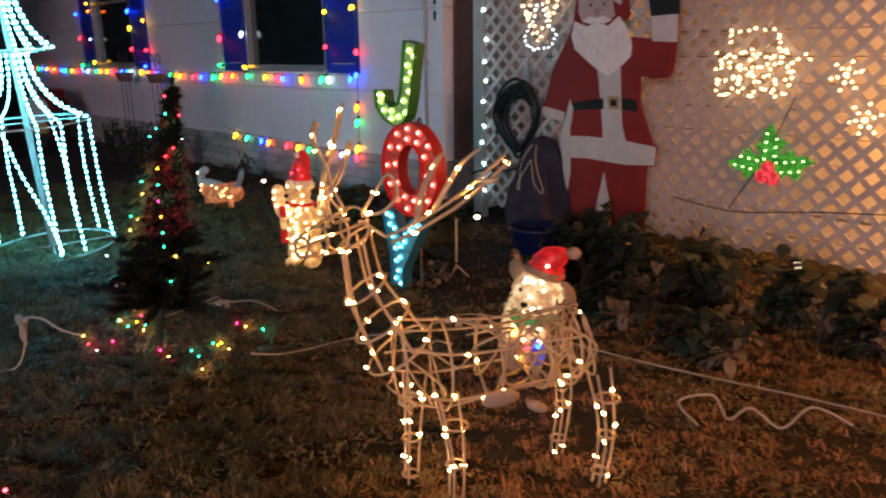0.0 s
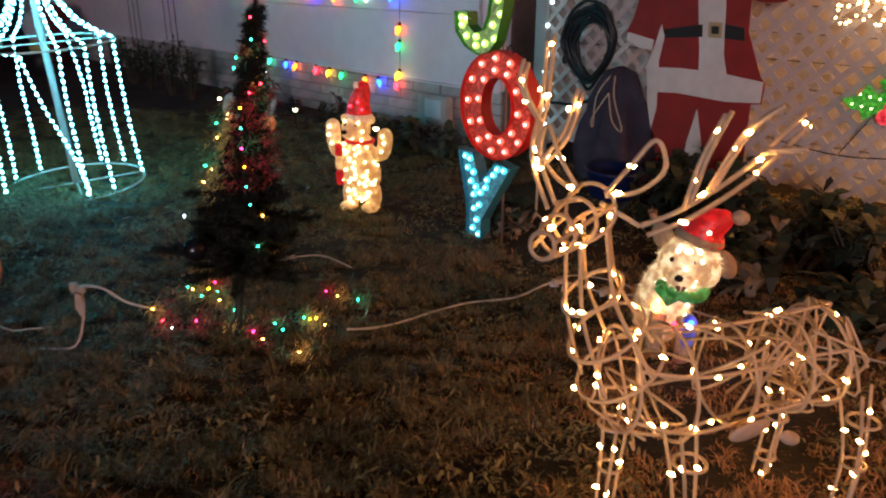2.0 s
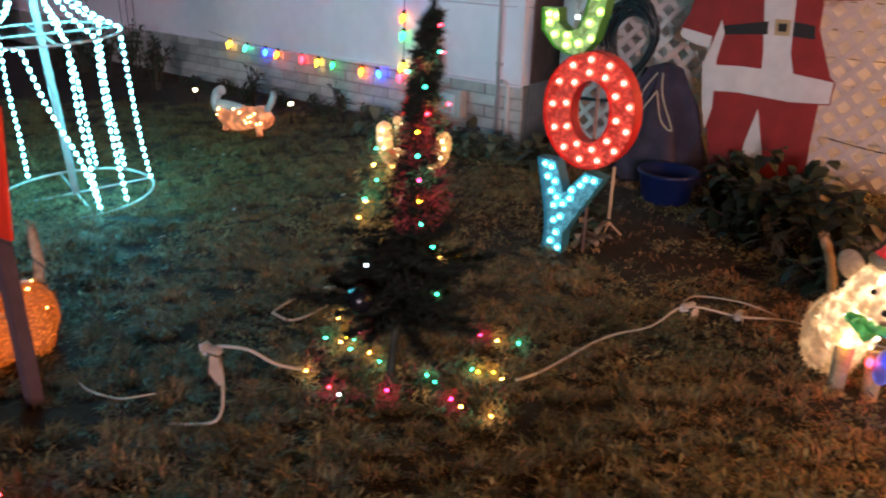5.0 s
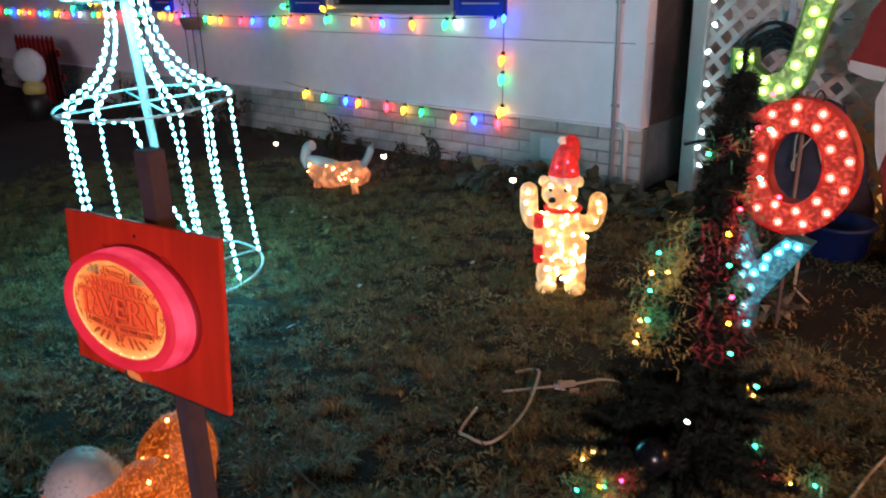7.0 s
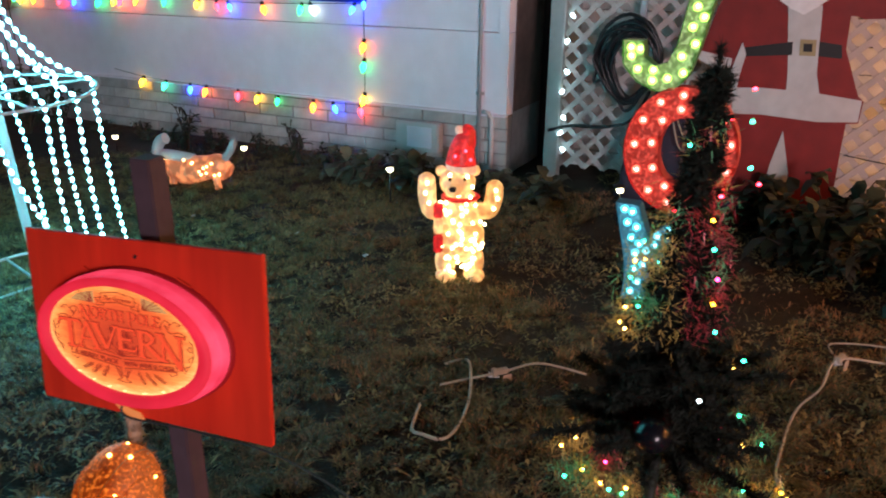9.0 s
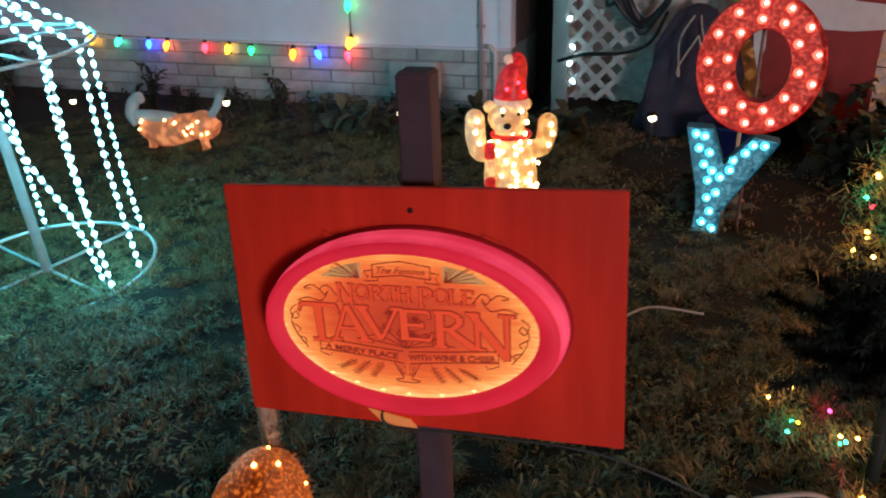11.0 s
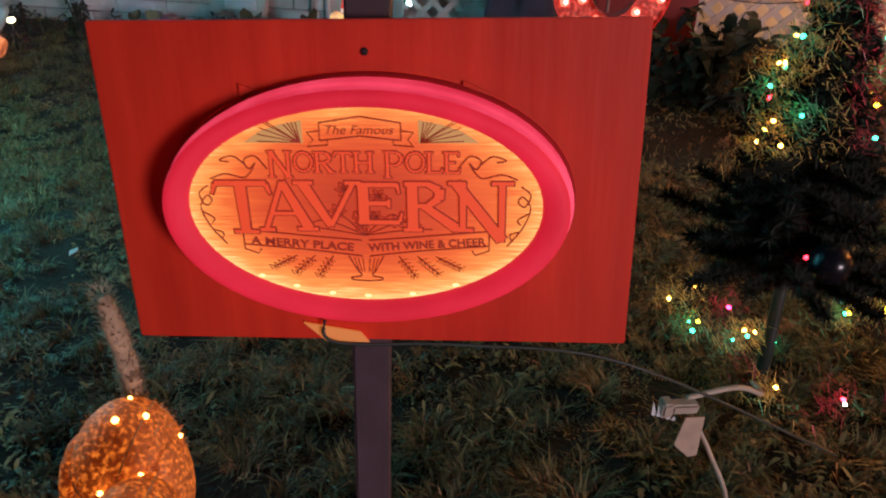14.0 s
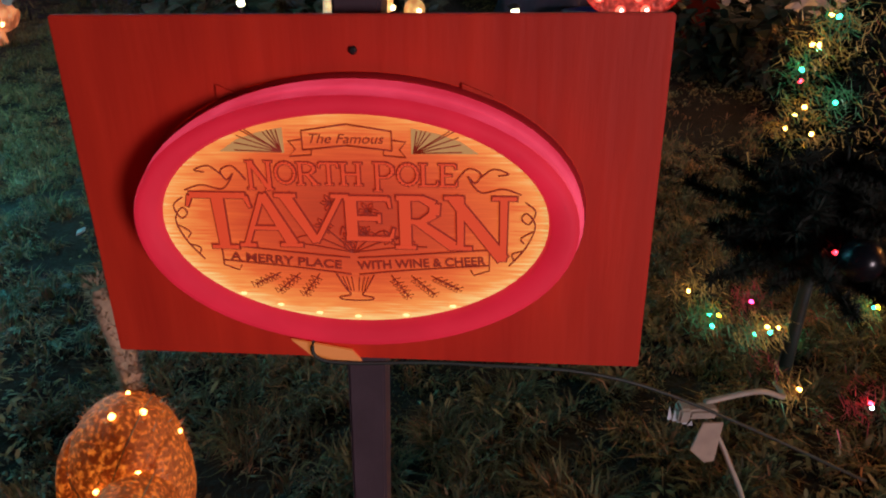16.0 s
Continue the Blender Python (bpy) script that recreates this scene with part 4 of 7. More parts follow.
def serif_word():
    """The tall flared capitals of the main word, as strokes in millimetres: x0, z0, x1, z1, width at each end."""
    T = [(-158, 23, -103, 23, 6, 6), (-158, 22, -162, 10, 5, 2), (-103, 22, -99, 10, 5, 2), (-131, 24, -129, -35, 12, 10), (-142, -36, -115, -36, 4, 4)]
    A = [(-86, 25, -106, -32, 5, 5), (-86, 25, -60, -31, 8, 11), (-99, -13, -70, -13, 4, 4), (-113, -33, -97, -33, 4, 4), (-72, -32, -50, -32, 4, 4)]
    V = [(-64, 24, -36, -28, 11, 8), (-10, 24, -36, -28, 5, 5), (-74, 24, -53, 24, 4, 4), (-19, 24, -2, 24, 4, 4)]
    E_ = [(0, 24, 0, -24, 11, 11), (-6, 22, 36, 22, 5, 5), (36, 23, 38, 12, 4, 2), (0, 0, 27, 0, 5, 5), (27, 5, 27, -5, 3, 3), (-6, -23, 38, -23, 5, 5), (38, -22, 41, -11, 4, 2)]
    R_ = [(52, 24, 52, -31, 11, 11), (44, 23, 70, 23, 5, 5), (68, 23, 80, 16, 6, 9), (81, 17, 80, 5, 10, 10), (80, 6, 68, -3, 9, 6), (52, -3, 70, -3, 5, 5), (64, -3, 98, -30, 8, 11), (94, -31, 108, -29, 4, 4), (42, -32, 62, -32, 4, 4)]
    N_ = [(105, 24, 105, -31, 7, 6), (94, -32, 116, -32, 4, 4), (98, 24, 146, -44, 10, 12), (146, 24, 146, -46, 7, 6), (135, 24, 158, 24, 4, 4), (90, 24, 108, 24, 4, 4)]
    return [T, A, V, E_, R_, N_]


UPPER_LINE = [("N", -98, 24, 30, 61), ("O", -71, 20, 37, 60), ("R", -49, 18, 36, 60), ("T", -28, 18, 36, 60), ("H", -8, 20, 36, 60),
              ("P", 24, 20, 30, 61), ("O", 46, 20, 37, 60), ("L", 68, 16, 36, 60), ("E", 86, 16, 36, 60)]


def capital(ch, x, w, z0, z1):
    """A serifed capital as strokes, in millimetres."""
    h, t = z1 - z0, 3.6
    at_ = lambda a, b: (x + w * a, z0 + h * b)
    bar = lambda a, b, c, d, u=t, v=t: (*at_(a, b), *at_(c, d), u, v)
    foot = lambda a, b: (x + w * a - 4.0, z0 + h * b, x + w * a + 4.0, z0 + h * b, 1.8, 1.8)
    stem = lambda a: [bar(a, 0, a, 1), foot(a, 0.02), foot(a, 0.98)]
    bowl = [bar(0.15, 0.97, 0.6, 0.97, 2, 2.4), bar(0.6, 0.97, 0.88, 0.84, 2.6, 3.6), bar(0.88, 0.84, 0.88, 0.62), bar(0.88, 0.62, 0.6, 0.48, 3.6, 2.6), bar(0.15, 0.48, 0.6, 0.48, 2, 2.4)]
    if ch == "N":
        return stem(0.12) + stem(0.88) + [bar(0.12, 1, 0.88, 0, 4.4, 4.4)]
    if ch == "O":
        ring_ = [at_(0.5 + 0.46 * math.cos(a), 0.5 + 0.48 * math.sin(a)) for a in [2 * math.pi * i / 16 for i in range(17)]]
        return [(*p, *q, 3.0, 3.0) for p, q in zip(ring_, ring_[1:])]
    if ch == "R":
        return stem(0.15) + bowl + [bar(0.5, 0.48, 0.95, 0.02, 3, 4), foot(0.95, 0.02)]
    if ch == "T":
        return stem(0.5) + [bar(0.02, 0.97, 0.98, 0.97, 2.6, 2.6), bar(0.03, 0.97, 0.0, 0.76, 2.6, 1.4), bar(0.97, 0.97, 1.0, 0.76, 2.6, 1.4)]
    if ch == "H":
        return stem(0.14) + stem(0.86) + [bar(0.14, 0.5, 0.86, 0.5, 2.4, 2.4)]
    if ch == "P":
        return stem(0.15) + bowl
    if ch == "L":
        return stem(0.15) + [bar(0.1, 0.03, 0.95, 0.03, 2.4, 2.4), bar(0.95, 0.03, 1.0, 0.24, 2.6, 1.4)]
    return stem(0.15) + [bar(0.1, b, c, b, 2.4, 2.4) for b, c in ((0.03, 0.95), (0.5, 0.7), (0.97, 0.9))] + [bar(0.95, 0.03, 1.0, 0.24, 2.6, 1.4), bar(0.9, 0.97, 0.93, 0.78, 2.6, 1.4)]


def stroke(bm, x0, z0, x1, z1, w0, w1, grow, y):
    d = Vector((x1 - x0, z1 - z0)).normalized()
    n = Vector((-d.y, d.x))
    a, b = Vector((x0, z0)) - d * grow, Vector((x1, z1)) + d * grow
    w0, w1 = w0 / 2 + grow, w1 / 2 + grow
    prism(bm, [((p.x) / 1000, (p.y) / 1000) for p in (a + n * w0, a - n * w0, b - n * w1, b + n * w1)], y, y + 0.0004)


BOARD = material("red_board", (0.62, 0.024, 0.008), 0.6, vary=0.20, scale=9, bump=0.10, second=(0.70, 0.038, 0.012))
n_, l_ = BOARD.node_tree.nodes, BOARD.node_tree.links
for nd in list(n_):
    if nd.type == "TEX_NOISE":
        mp = n_.new("ShaderNodeMapping")
        mp.inputs["Scale"].default_value = (3.2, 1.0, 0.35)
        src = nd.inputs["Vector"].links[0].from_socket
        l_.new(src, mp.inputs["Vector"])
        l_.new(mp.outputs["Vector"], nd.inputs["Vector"])
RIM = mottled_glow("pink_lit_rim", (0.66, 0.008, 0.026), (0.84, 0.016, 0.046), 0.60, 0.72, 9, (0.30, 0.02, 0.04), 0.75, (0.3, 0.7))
# print and fans emit by themselves, standing for light coming through the face
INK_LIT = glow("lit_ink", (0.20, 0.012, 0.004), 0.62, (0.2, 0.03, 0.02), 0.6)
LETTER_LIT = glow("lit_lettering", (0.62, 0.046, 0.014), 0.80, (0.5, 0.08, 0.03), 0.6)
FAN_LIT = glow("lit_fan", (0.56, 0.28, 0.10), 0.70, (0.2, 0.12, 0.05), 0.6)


def face_material():
    """Edge-lit wood-grained face: light from the rim painted as an emission ramp, dimmer towards the middle."""
    m = glow("edge_lit_face", (1.0, 0.4, 0.1), 1.0, (0.25, 0.08, 0.03), 0.5)
    n, l = m.node_tree.nodes, m.node_tree.links
    b = n["Principled BSDF"]
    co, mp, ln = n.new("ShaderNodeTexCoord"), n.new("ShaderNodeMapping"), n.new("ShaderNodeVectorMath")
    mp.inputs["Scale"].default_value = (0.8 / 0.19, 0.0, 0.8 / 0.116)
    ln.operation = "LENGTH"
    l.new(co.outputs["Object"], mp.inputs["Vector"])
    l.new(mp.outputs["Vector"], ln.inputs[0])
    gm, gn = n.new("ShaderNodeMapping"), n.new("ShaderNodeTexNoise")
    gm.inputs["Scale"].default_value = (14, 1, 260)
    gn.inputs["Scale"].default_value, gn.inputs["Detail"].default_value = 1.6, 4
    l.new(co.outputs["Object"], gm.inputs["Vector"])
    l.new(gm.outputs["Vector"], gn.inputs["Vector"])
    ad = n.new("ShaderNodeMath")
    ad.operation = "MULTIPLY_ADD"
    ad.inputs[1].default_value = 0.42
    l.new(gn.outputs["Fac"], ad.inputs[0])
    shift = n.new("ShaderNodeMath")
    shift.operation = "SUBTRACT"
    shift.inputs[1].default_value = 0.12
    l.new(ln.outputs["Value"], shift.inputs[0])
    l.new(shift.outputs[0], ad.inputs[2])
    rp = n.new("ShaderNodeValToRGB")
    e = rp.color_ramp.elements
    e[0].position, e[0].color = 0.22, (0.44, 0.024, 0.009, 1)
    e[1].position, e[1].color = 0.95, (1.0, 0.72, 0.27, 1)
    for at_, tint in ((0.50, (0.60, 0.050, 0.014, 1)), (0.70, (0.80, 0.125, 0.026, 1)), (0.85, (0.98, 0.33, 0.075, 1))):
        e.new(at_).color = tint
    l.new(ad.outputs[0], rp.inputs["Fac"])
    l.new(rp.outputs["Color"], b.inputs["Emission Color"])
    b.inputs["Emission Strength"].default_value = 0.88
    return m


def tavern_sign():
    X = Vector((0.466, -0.316, 0.031)).normalized()
    Z = Vector((0.006, 0.050, 0.354))
    Z = (Z - X * Z.dot(X)).normalized()
    Yv = Z.cross(X)
    m = Matrix((X, Yv, Z)).transposed().to_4x4()
    m.translation = (-2.240, 3.692, 1.081)
    t = thing("tavern_sign", m, "red plywood board with a glowing oval tavern sign", "sign")
    bm = bmesh.new()
    box(bm, (0, 0.006, 0), (0.566, 0.012, 0.358), bevel=0.0015)
    part("board", bm, BOARD, t)
    # post, upright in the world
    base = height(-2.19, 3.76)
    inv = m.inverted()
    bm = bmesh.new()
    a = [Vector((-2.205, 3.765, base - 0.05)), Vector((-2.20, 3.775, 1.40))]
    turn = pose(0, 0, 0, 0, 0, -34)
    box(bm, (a[0] + a[1]) / 2, (0.047, 0.047, 1.45 - base), turn, bevel=0.003)
    bm.transform(inv)
    part("post", bm, POST_WOOD, t, "dark stained square post")
    cz, cx = -0.004, 0.0
    n = 64

    def ring(prof, mats, name, label=""):
        bm = bmesh.new()
        rows = [[bm.verts.new((cx + rx * math.cos(2 * math.pi * i / n), y, cz + (0.004 if rx < 0.19 else 0.0) + rz * math.sin(2 * math.pi * i / n))) for i in range(n)] for rx, rz, y in prof]
        for p, q in zip(rows, rows[1:]):
            for i in range(n):
                f = bm.faces.new((p[i], p[(i + 1) % n], q[(i + 1) % n], q[i]))
                f.smooth = True
        return part(name, bm, mats, t, label)

    # rim light is put into the colours: shaded flange, paler brighter side, glowing lip
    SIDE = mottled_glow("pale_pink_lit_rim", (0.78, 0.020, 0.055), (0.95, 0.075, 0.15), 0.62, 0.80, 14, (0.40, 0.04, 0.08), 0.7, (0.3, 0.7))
    ring([(0.2175, 0.133, -0.001), (0.217, 0.1325, -0.010), (0.214, 0.1295, -0.013)], material("shaded_red_rim", (0.40, 0.012, 0.016), 0.6, vary=0.1), "rim_base", "flange at the foot of the lit rim, coloured dull red for shade")
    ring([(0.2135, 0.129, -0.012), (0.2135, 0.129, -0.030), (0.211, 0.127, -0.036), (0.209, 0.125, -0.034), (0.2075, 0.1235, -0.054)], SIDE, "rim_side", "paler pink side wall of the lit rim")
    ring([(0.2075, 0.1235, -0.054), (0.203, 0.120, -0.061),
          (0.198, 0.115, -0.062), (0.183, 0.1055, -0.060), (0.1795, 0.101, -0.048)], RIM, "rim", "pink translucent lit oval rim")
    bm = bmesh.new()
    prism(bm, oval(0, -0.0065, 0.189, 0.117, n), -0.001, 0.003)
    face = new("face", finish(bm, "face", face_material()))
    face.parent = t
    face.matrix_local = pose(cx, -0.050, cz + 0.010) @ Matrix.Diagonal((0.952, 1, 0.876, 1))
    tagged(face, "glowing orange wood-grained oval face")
    F = -0.0275
    hot = glow("edge_lamp", (1.0, 0.72, 0.30), 1.5)
    for x, z in ((-0.118, -0.0945), (-0.080, -0.1075), (-0.040, -0.1165), (0.0, -0.1195), (0.050, -0.1165), (0.098, -0.104)):
        bm = bmesh.new()
        ball(bm, (x * 0.99, F + 0.024, z + 0.0025), (0.0036, 0.0010, 0.0017), seg=10)
        part("edge_light", bm, hot, face, "small bright lamp shining through the edge")

    def word(s, size, x, z, wide, mat, offset=0.0, y=F, lean=0.0, turn=0):
        shared("lettering", text_mesh(s, size, mat, wide, 0.0004, offset, lean), face, pose(x, y + 0.025, z, 0, turn, 0))

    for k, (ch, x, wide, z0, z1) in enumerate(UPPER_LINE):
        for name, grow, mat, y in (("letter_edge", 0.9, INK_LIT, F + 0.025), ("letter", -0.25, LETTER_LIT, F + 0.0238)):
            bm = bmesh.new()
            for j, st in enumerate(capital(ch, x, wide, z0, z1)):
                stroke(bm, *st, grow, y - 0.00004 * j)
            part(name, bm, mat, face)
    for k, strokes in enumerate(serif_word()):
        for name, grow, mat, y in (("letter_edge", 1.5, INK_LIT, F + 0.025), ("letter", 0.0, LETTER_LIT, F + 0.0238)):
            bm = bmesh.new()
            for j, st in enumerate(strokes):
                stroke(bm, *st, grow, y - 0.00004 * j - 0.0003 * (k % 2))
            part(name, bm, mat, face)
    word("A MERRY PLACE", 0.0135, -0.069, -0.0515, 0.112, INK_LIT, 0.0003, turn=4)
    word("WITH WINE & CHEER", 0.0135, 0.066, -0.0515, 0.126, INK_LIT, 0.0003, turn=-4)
    word("The Famous", 0.014, -0.002, 0.0845, 0.070, INK_LIT, 0.0, lean=0.3)
    bm = bmesh.new()

    def line(pts, r=0.0009, mirror=True, smooth=True):
        for s in ((1, -1) if mirror else (1,)):
            q = [(s * x, F + 0.025, z) for x, z in pts]
            tube(bm, bez(q, 5) if smooth else q, r, 4)

    # ribbons
    line([(0.004, -0.066), (0.05, -0.060), (0.10, -0.055), (0.133, -0.052)])
    line([(0.004, -0.046), (0.05, -0.042), (0.10, -0.037), (0.133, -0.034)])
    line([(0.133, -0.034), (0.133, -0.058), (0.118, -0.064), (0.115, -0.058)], smooth=False)
    line([(0.042, 0.093), (0.0, 0.100), ], smooth=False)
    line([(0.042, 0.073), (0.0, 0.078)], smooth=False)
    line([(0.042, 0.093), (0.042, 0.073)], smooth=False)
    line([(0.042, 0.084), (0.055, 0.082), (0.049, 0.074), (0.055, 0.066), (0.034, 0.068), (0.034, 0.074)], smooth=False)
    # scrolls at both ends
    line([(0.10, 0.040), (0.112, 0.055), (0.124, 0.050), (0.119, 0.040), (0.112, 0.047), (0.124, 0.030), (0.145, 0.034), (0.162, 0.028)])
    line([(0.124, 0.046), (0.136, 0.055), (0.150, 0.050), (0.140, 0.048)])
    line([(0.166, 0.020), (0.176, 0.010), (0.170, -0.004), (0.163, 0.002), (0.168, 0.008), (0.176, -0.006), (0.168, -0.030), (0.152, -0.052)])
    line([(0.174, -0.012), (0.163, -0.020), (0.166, -0.026)])
    line([(0.166, -0.034), (0.155, -0.038), (0.157, -0.046)])
    # vase, wheat ears, flowers in the middle
    line([(0.0, -0.098), (0.014, -0.097), (0.017, -0.094), (0.006, -0.091), (0.010, -0.084), (0.017, -0.070), (0.019, -0.066)])
    for x in (0.004, 0.009, 0.013):
        line([(x, -0.069), (x * 0.6, -0.086)], 0.0006, smooth=False)
    for x0, x1, z1 in ((0.036, 0.052, -0.090), (0.056, 0.078, -0.087), (0.076, 0.102, -0.080)):
        line([(x0, -0.066), (x1, z1)], 0.0007, smooth=False)
        for k in range(1, 6):
            q = k / 5
            x, z = x0 + (x1 - x0) * q, -0.066 + (z1 + 0.066) * q
            line([(x, z), (x + 0.006, z + 0.002), (x + 0.003, z - 0.004), (x, z)], 0.0006, smooth=False)
            line([(x, z), (x - 0.005, z - 0.003), (x - 0.001, z - 0.005), (x, z)], 0.0006, smooth=False)
    random.seed(4)
    for fx, fz in ((-0.020, 0.016), (0.016, 0.008), (0.012, -0.018), (-0.028, -0.010), (0.036, -0.022), (-0.004, -0.026)):
        for k in range(6):
            a = k * math.pi / 3
            line([(fx, fz), (fx + 0.007 * math.cos(a - 0.3), fz + 0.007 * math.sin(a - 0.3)), (fx + 0.010 * math.cos(a), fz + 0.010 * math.sin(a)), (fx + 0.007 * math.cos(a + 0.3), fz + 0.007 * math.sin(a + 0.3)), (fx, fz)], 0.0006, False, False)
    for k in range(8):
        a = 0.25 + 2.6 * k / 7
        line([(0, -0.040), (0.05 * math.cos(a), -0.040 + 0.03 * math.sin(a)), (0.075 * math.cos(a), -0.036 + 0.016 * math.sin(a))], 0.0007, False)
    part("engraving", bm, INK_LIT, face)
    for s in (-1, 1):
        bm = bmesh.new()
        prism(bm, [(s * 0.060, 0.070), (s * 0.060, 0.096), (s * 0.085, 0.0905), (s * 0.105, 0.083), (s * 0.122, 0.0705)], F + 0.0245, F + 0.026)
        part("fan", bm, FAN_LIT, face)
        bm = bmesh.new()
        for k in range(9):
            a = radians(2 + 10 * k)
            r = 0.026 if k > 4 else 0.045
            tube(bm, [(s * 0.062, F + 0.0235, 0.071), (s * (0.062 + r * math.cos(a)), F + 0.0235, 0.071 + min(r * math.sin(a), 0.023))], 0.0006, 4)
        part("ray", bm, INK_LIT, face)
    # hanger ears, screws, ribbon end, cable
    for x, z in ((-0.115, 0.105), (0.115, 0.107), (0.0, 0.148)):
        bm = bmesh.new()
        lathe(bm, [(0.004, 0), (0.004, 0.0015), (0.0022, 0.003)], (x, -0.0005, z), 10, 0, pose(0, 0, 0, 90))
        part("screw", bm, BLACK_PAINT, t, "dark screw head")
        if x:
            bm = bmesh.new()
            prism(bm, [(x - 0.016, z + 0.012), (x + 0.012, z), (x + 0.004, z - 0.02), (x - 0.016, z - 0.016)], -0.004, -0.0005)
            part("ear", bm, BOARD, t)
    # paper label with a faint emission in place of the sign's light on it
    bm = bmesh.new()
    prism(bm, [(-0.085, -0.155), (-0.055, -0.160), (-0.02, -0.166), (-0.01, -0.179), (-0.06, -0.178)], -0.006, -0.003)
    part("label", bm, glow("lit_label", (0.9, 0.25, 0.05), 0.35, (0.5, 0.25, 0.1)), t, "orange lit paper label")
    bm = bmesh.new()
    tube(bm, bez([(-0.06, -0.008, -0.15), (-0.045, -0.010, -0.178), (0.10, 0.02, -0.195), (0.30, 0.05, -0.235), (0.6, 0.1, -0.40)]), 0.0022, 5)
    part("cable", bm, CABLE_DARK, t)


tavern_sign()


# ---------------------------------------------------------------- lit wire deer
def deer():
    m = pose(0.66, 2.98, 0.155, 0, 0, 24)
    bm = bmesh.new()
    random.seed(14)
    spots = []

    def wire(pts, r=0.0042, bulbs=0.0, smooth=6):
        r *= 1.15
        ln = bez(pts, smooth) if smooth else [Vector(p) for p in pts]
        tube(bm, ln, r, 5)
        if bulbs:
            bulbs *= 1.75
            d = random.uniform(0, bulbs)
            for a, b in zip(ln, ln[1:]):
                L = (b - a).length
                while d < L:
                    spots.append((a.lerp(b, d / max(L, 1e-6)), (b - a).normalized()))
                    d += bulbs * random.uniform(0.75, 1.3)
                d -= L

    def hoop(c, ry, rz, tilt=0.0, bulbs=0.0, r=0.0042):
        pts = []
        for i in range(17):
            a = 2 * math.pi * i / 16
            pts.append((c[0] + math.sin(tilt) * rz * math.sin(a), c[1] + ry * math.cos(a), c[2] + math.cos(tilt) * rz * math.sin(a)))
        wire(pts, r, bulbs, 2)

    # body cage: hoops and long wires
    body = [(-0.33, 0.10, 0.13, 0.585), (-0.20, 0.13, 0.145, 0.555), (-0.04, 0.125, 0.13, 0.555), (0.12, 0.12, 0.125, 0.565), (0.22, 0.125, 0.13, 0.565), (0.275, 0.07, 0.09, 0.575)]
    for x, ry, rz, zc in body:
        hoop((x, 0, zc), ry, rz, 0.0, 0.30)
    for k in range(6):
        a = 2 * math.pi * k / 6 + 0.5
        wire([(x, ry * math.cos(a), zc + rz * math.sin(a)) for x, ry, rz, zc in body], 0.0042, 0.16)
    # neck
    neck = [(-0.33, 0.0, 0.62, 0.10), (-0.38, -0.01, 0.72, 0.085), (-0.43, -0.025, 0.83, 0.065), (-0.455, -0.035, 0.985, 0.052)]
    for x, y, z, r in neck:
        hoop((x, y, z), r, r * 1.1, 1.0, 0.20)
    for k in range(5):
        a = 2 * math.pi * k / 5 + 0.3
        wire([(x + r * 0.8 * math.sin(a), y + r * math.cos(a), z + 0.5 * r * math.sin(a)) for x, y, z, r in neck], 0.0042, 0.085)
    # head
    H = Vector((-0.455, -0.035, 1.02))
    nose = Vector((-0.615, -0.16, 1.005))
    ax = (nose - H)
    for q, r in ((0.0, 0.056), (0.35, 0.048), (0.7, 0.038), (1.0, 0.026)):
        c = H + ax * q
        pts = []
        for i in range(13):
            a = 2 * math.pi * i / 12
            pts.append(c + Vector((0.55, -0.8, 0)).normalized() * r * math.cos(a) + Vector((0.1, 0, 1)).normalized() * r * math.sin(a))
        wire(pts, 0.004, 0.16, 2)
    for k in range(4):
        a = math.pi / 2 * k + 0.4
        wire([H + ax * q + Vector((0.55, -0.8, 0)).normalized() * r * math.cos(a) + Vector((0, 0, 1)) * r * math.sin(a) for q, r in ((0, 0.056), (0.35, 0.048), (0.7, 0.038), (1.0, 0.026))], 0.004, 0.13)
    side_, back_, up_ = Vector((0.61, -0.79, 0)), Vector((0.79, 0.61, 0)), Vector((0, 0, 1))
    place = lambda s, a, b, z: H + side_ * (s * a) + back_ * b + up_ * z
    for s in (-1, 1):
        # looped ears
        wire([place(s, 0.03, 0.0, 0.04), place(s, 0.075, 0.0, 0.10), place(s, 0.115, 0.02, 0.155), place(s, 0.135, 0.03, 0.10), place(s, 0.09, 0.02, 0.05), place(s, 0.03, 0.0, 0.035)], 0.0046, 0.16)
        # antlers, two wires each, with tines; the head is tipped to one side
        beam = [(0.10, 0.02, -0.02), (0.17, 0.06, 0.02), (0.25, 0.16, 0.09), (0.32, 0.28, 0.19)] if s > 0 else [(0.08, 0.0, 0.0), (0.14, 0.03, 0.10), (0.16, 0.10, 0.20), (0.20, 0.19, 0.32)]
        tines = ([[(0.17, 0.06, 0.02), (0.19, 0.07, 0.12), (0.21, 0.12, 0.20)], [(0.20, 0.10, 0.05), (0.24, 0.16, 0.16), (0.29, 0.18, 0.21)], [(0.27, 0.19, 0.12), (0.34, 0.20, 0.13)]] if s > 0
                 else [[(0.13, 0.02, 0.06), (0.08, 0.04, 0.13), (0.07, 0.08, 0.22)], [(0.15, 0.06, 0.15), (0.19, 0.05, 0.22), (0.20, 0.08, 0.27)]])
        wire([place(s, 0.02, 0.0, 0.02), place(s, *beam[0])], 0.0048)
        for o in (0.0, 0.016):
            wire([place(s, a + o, b, z - o) for a, b, z in beam], 0.0048, 0.085)
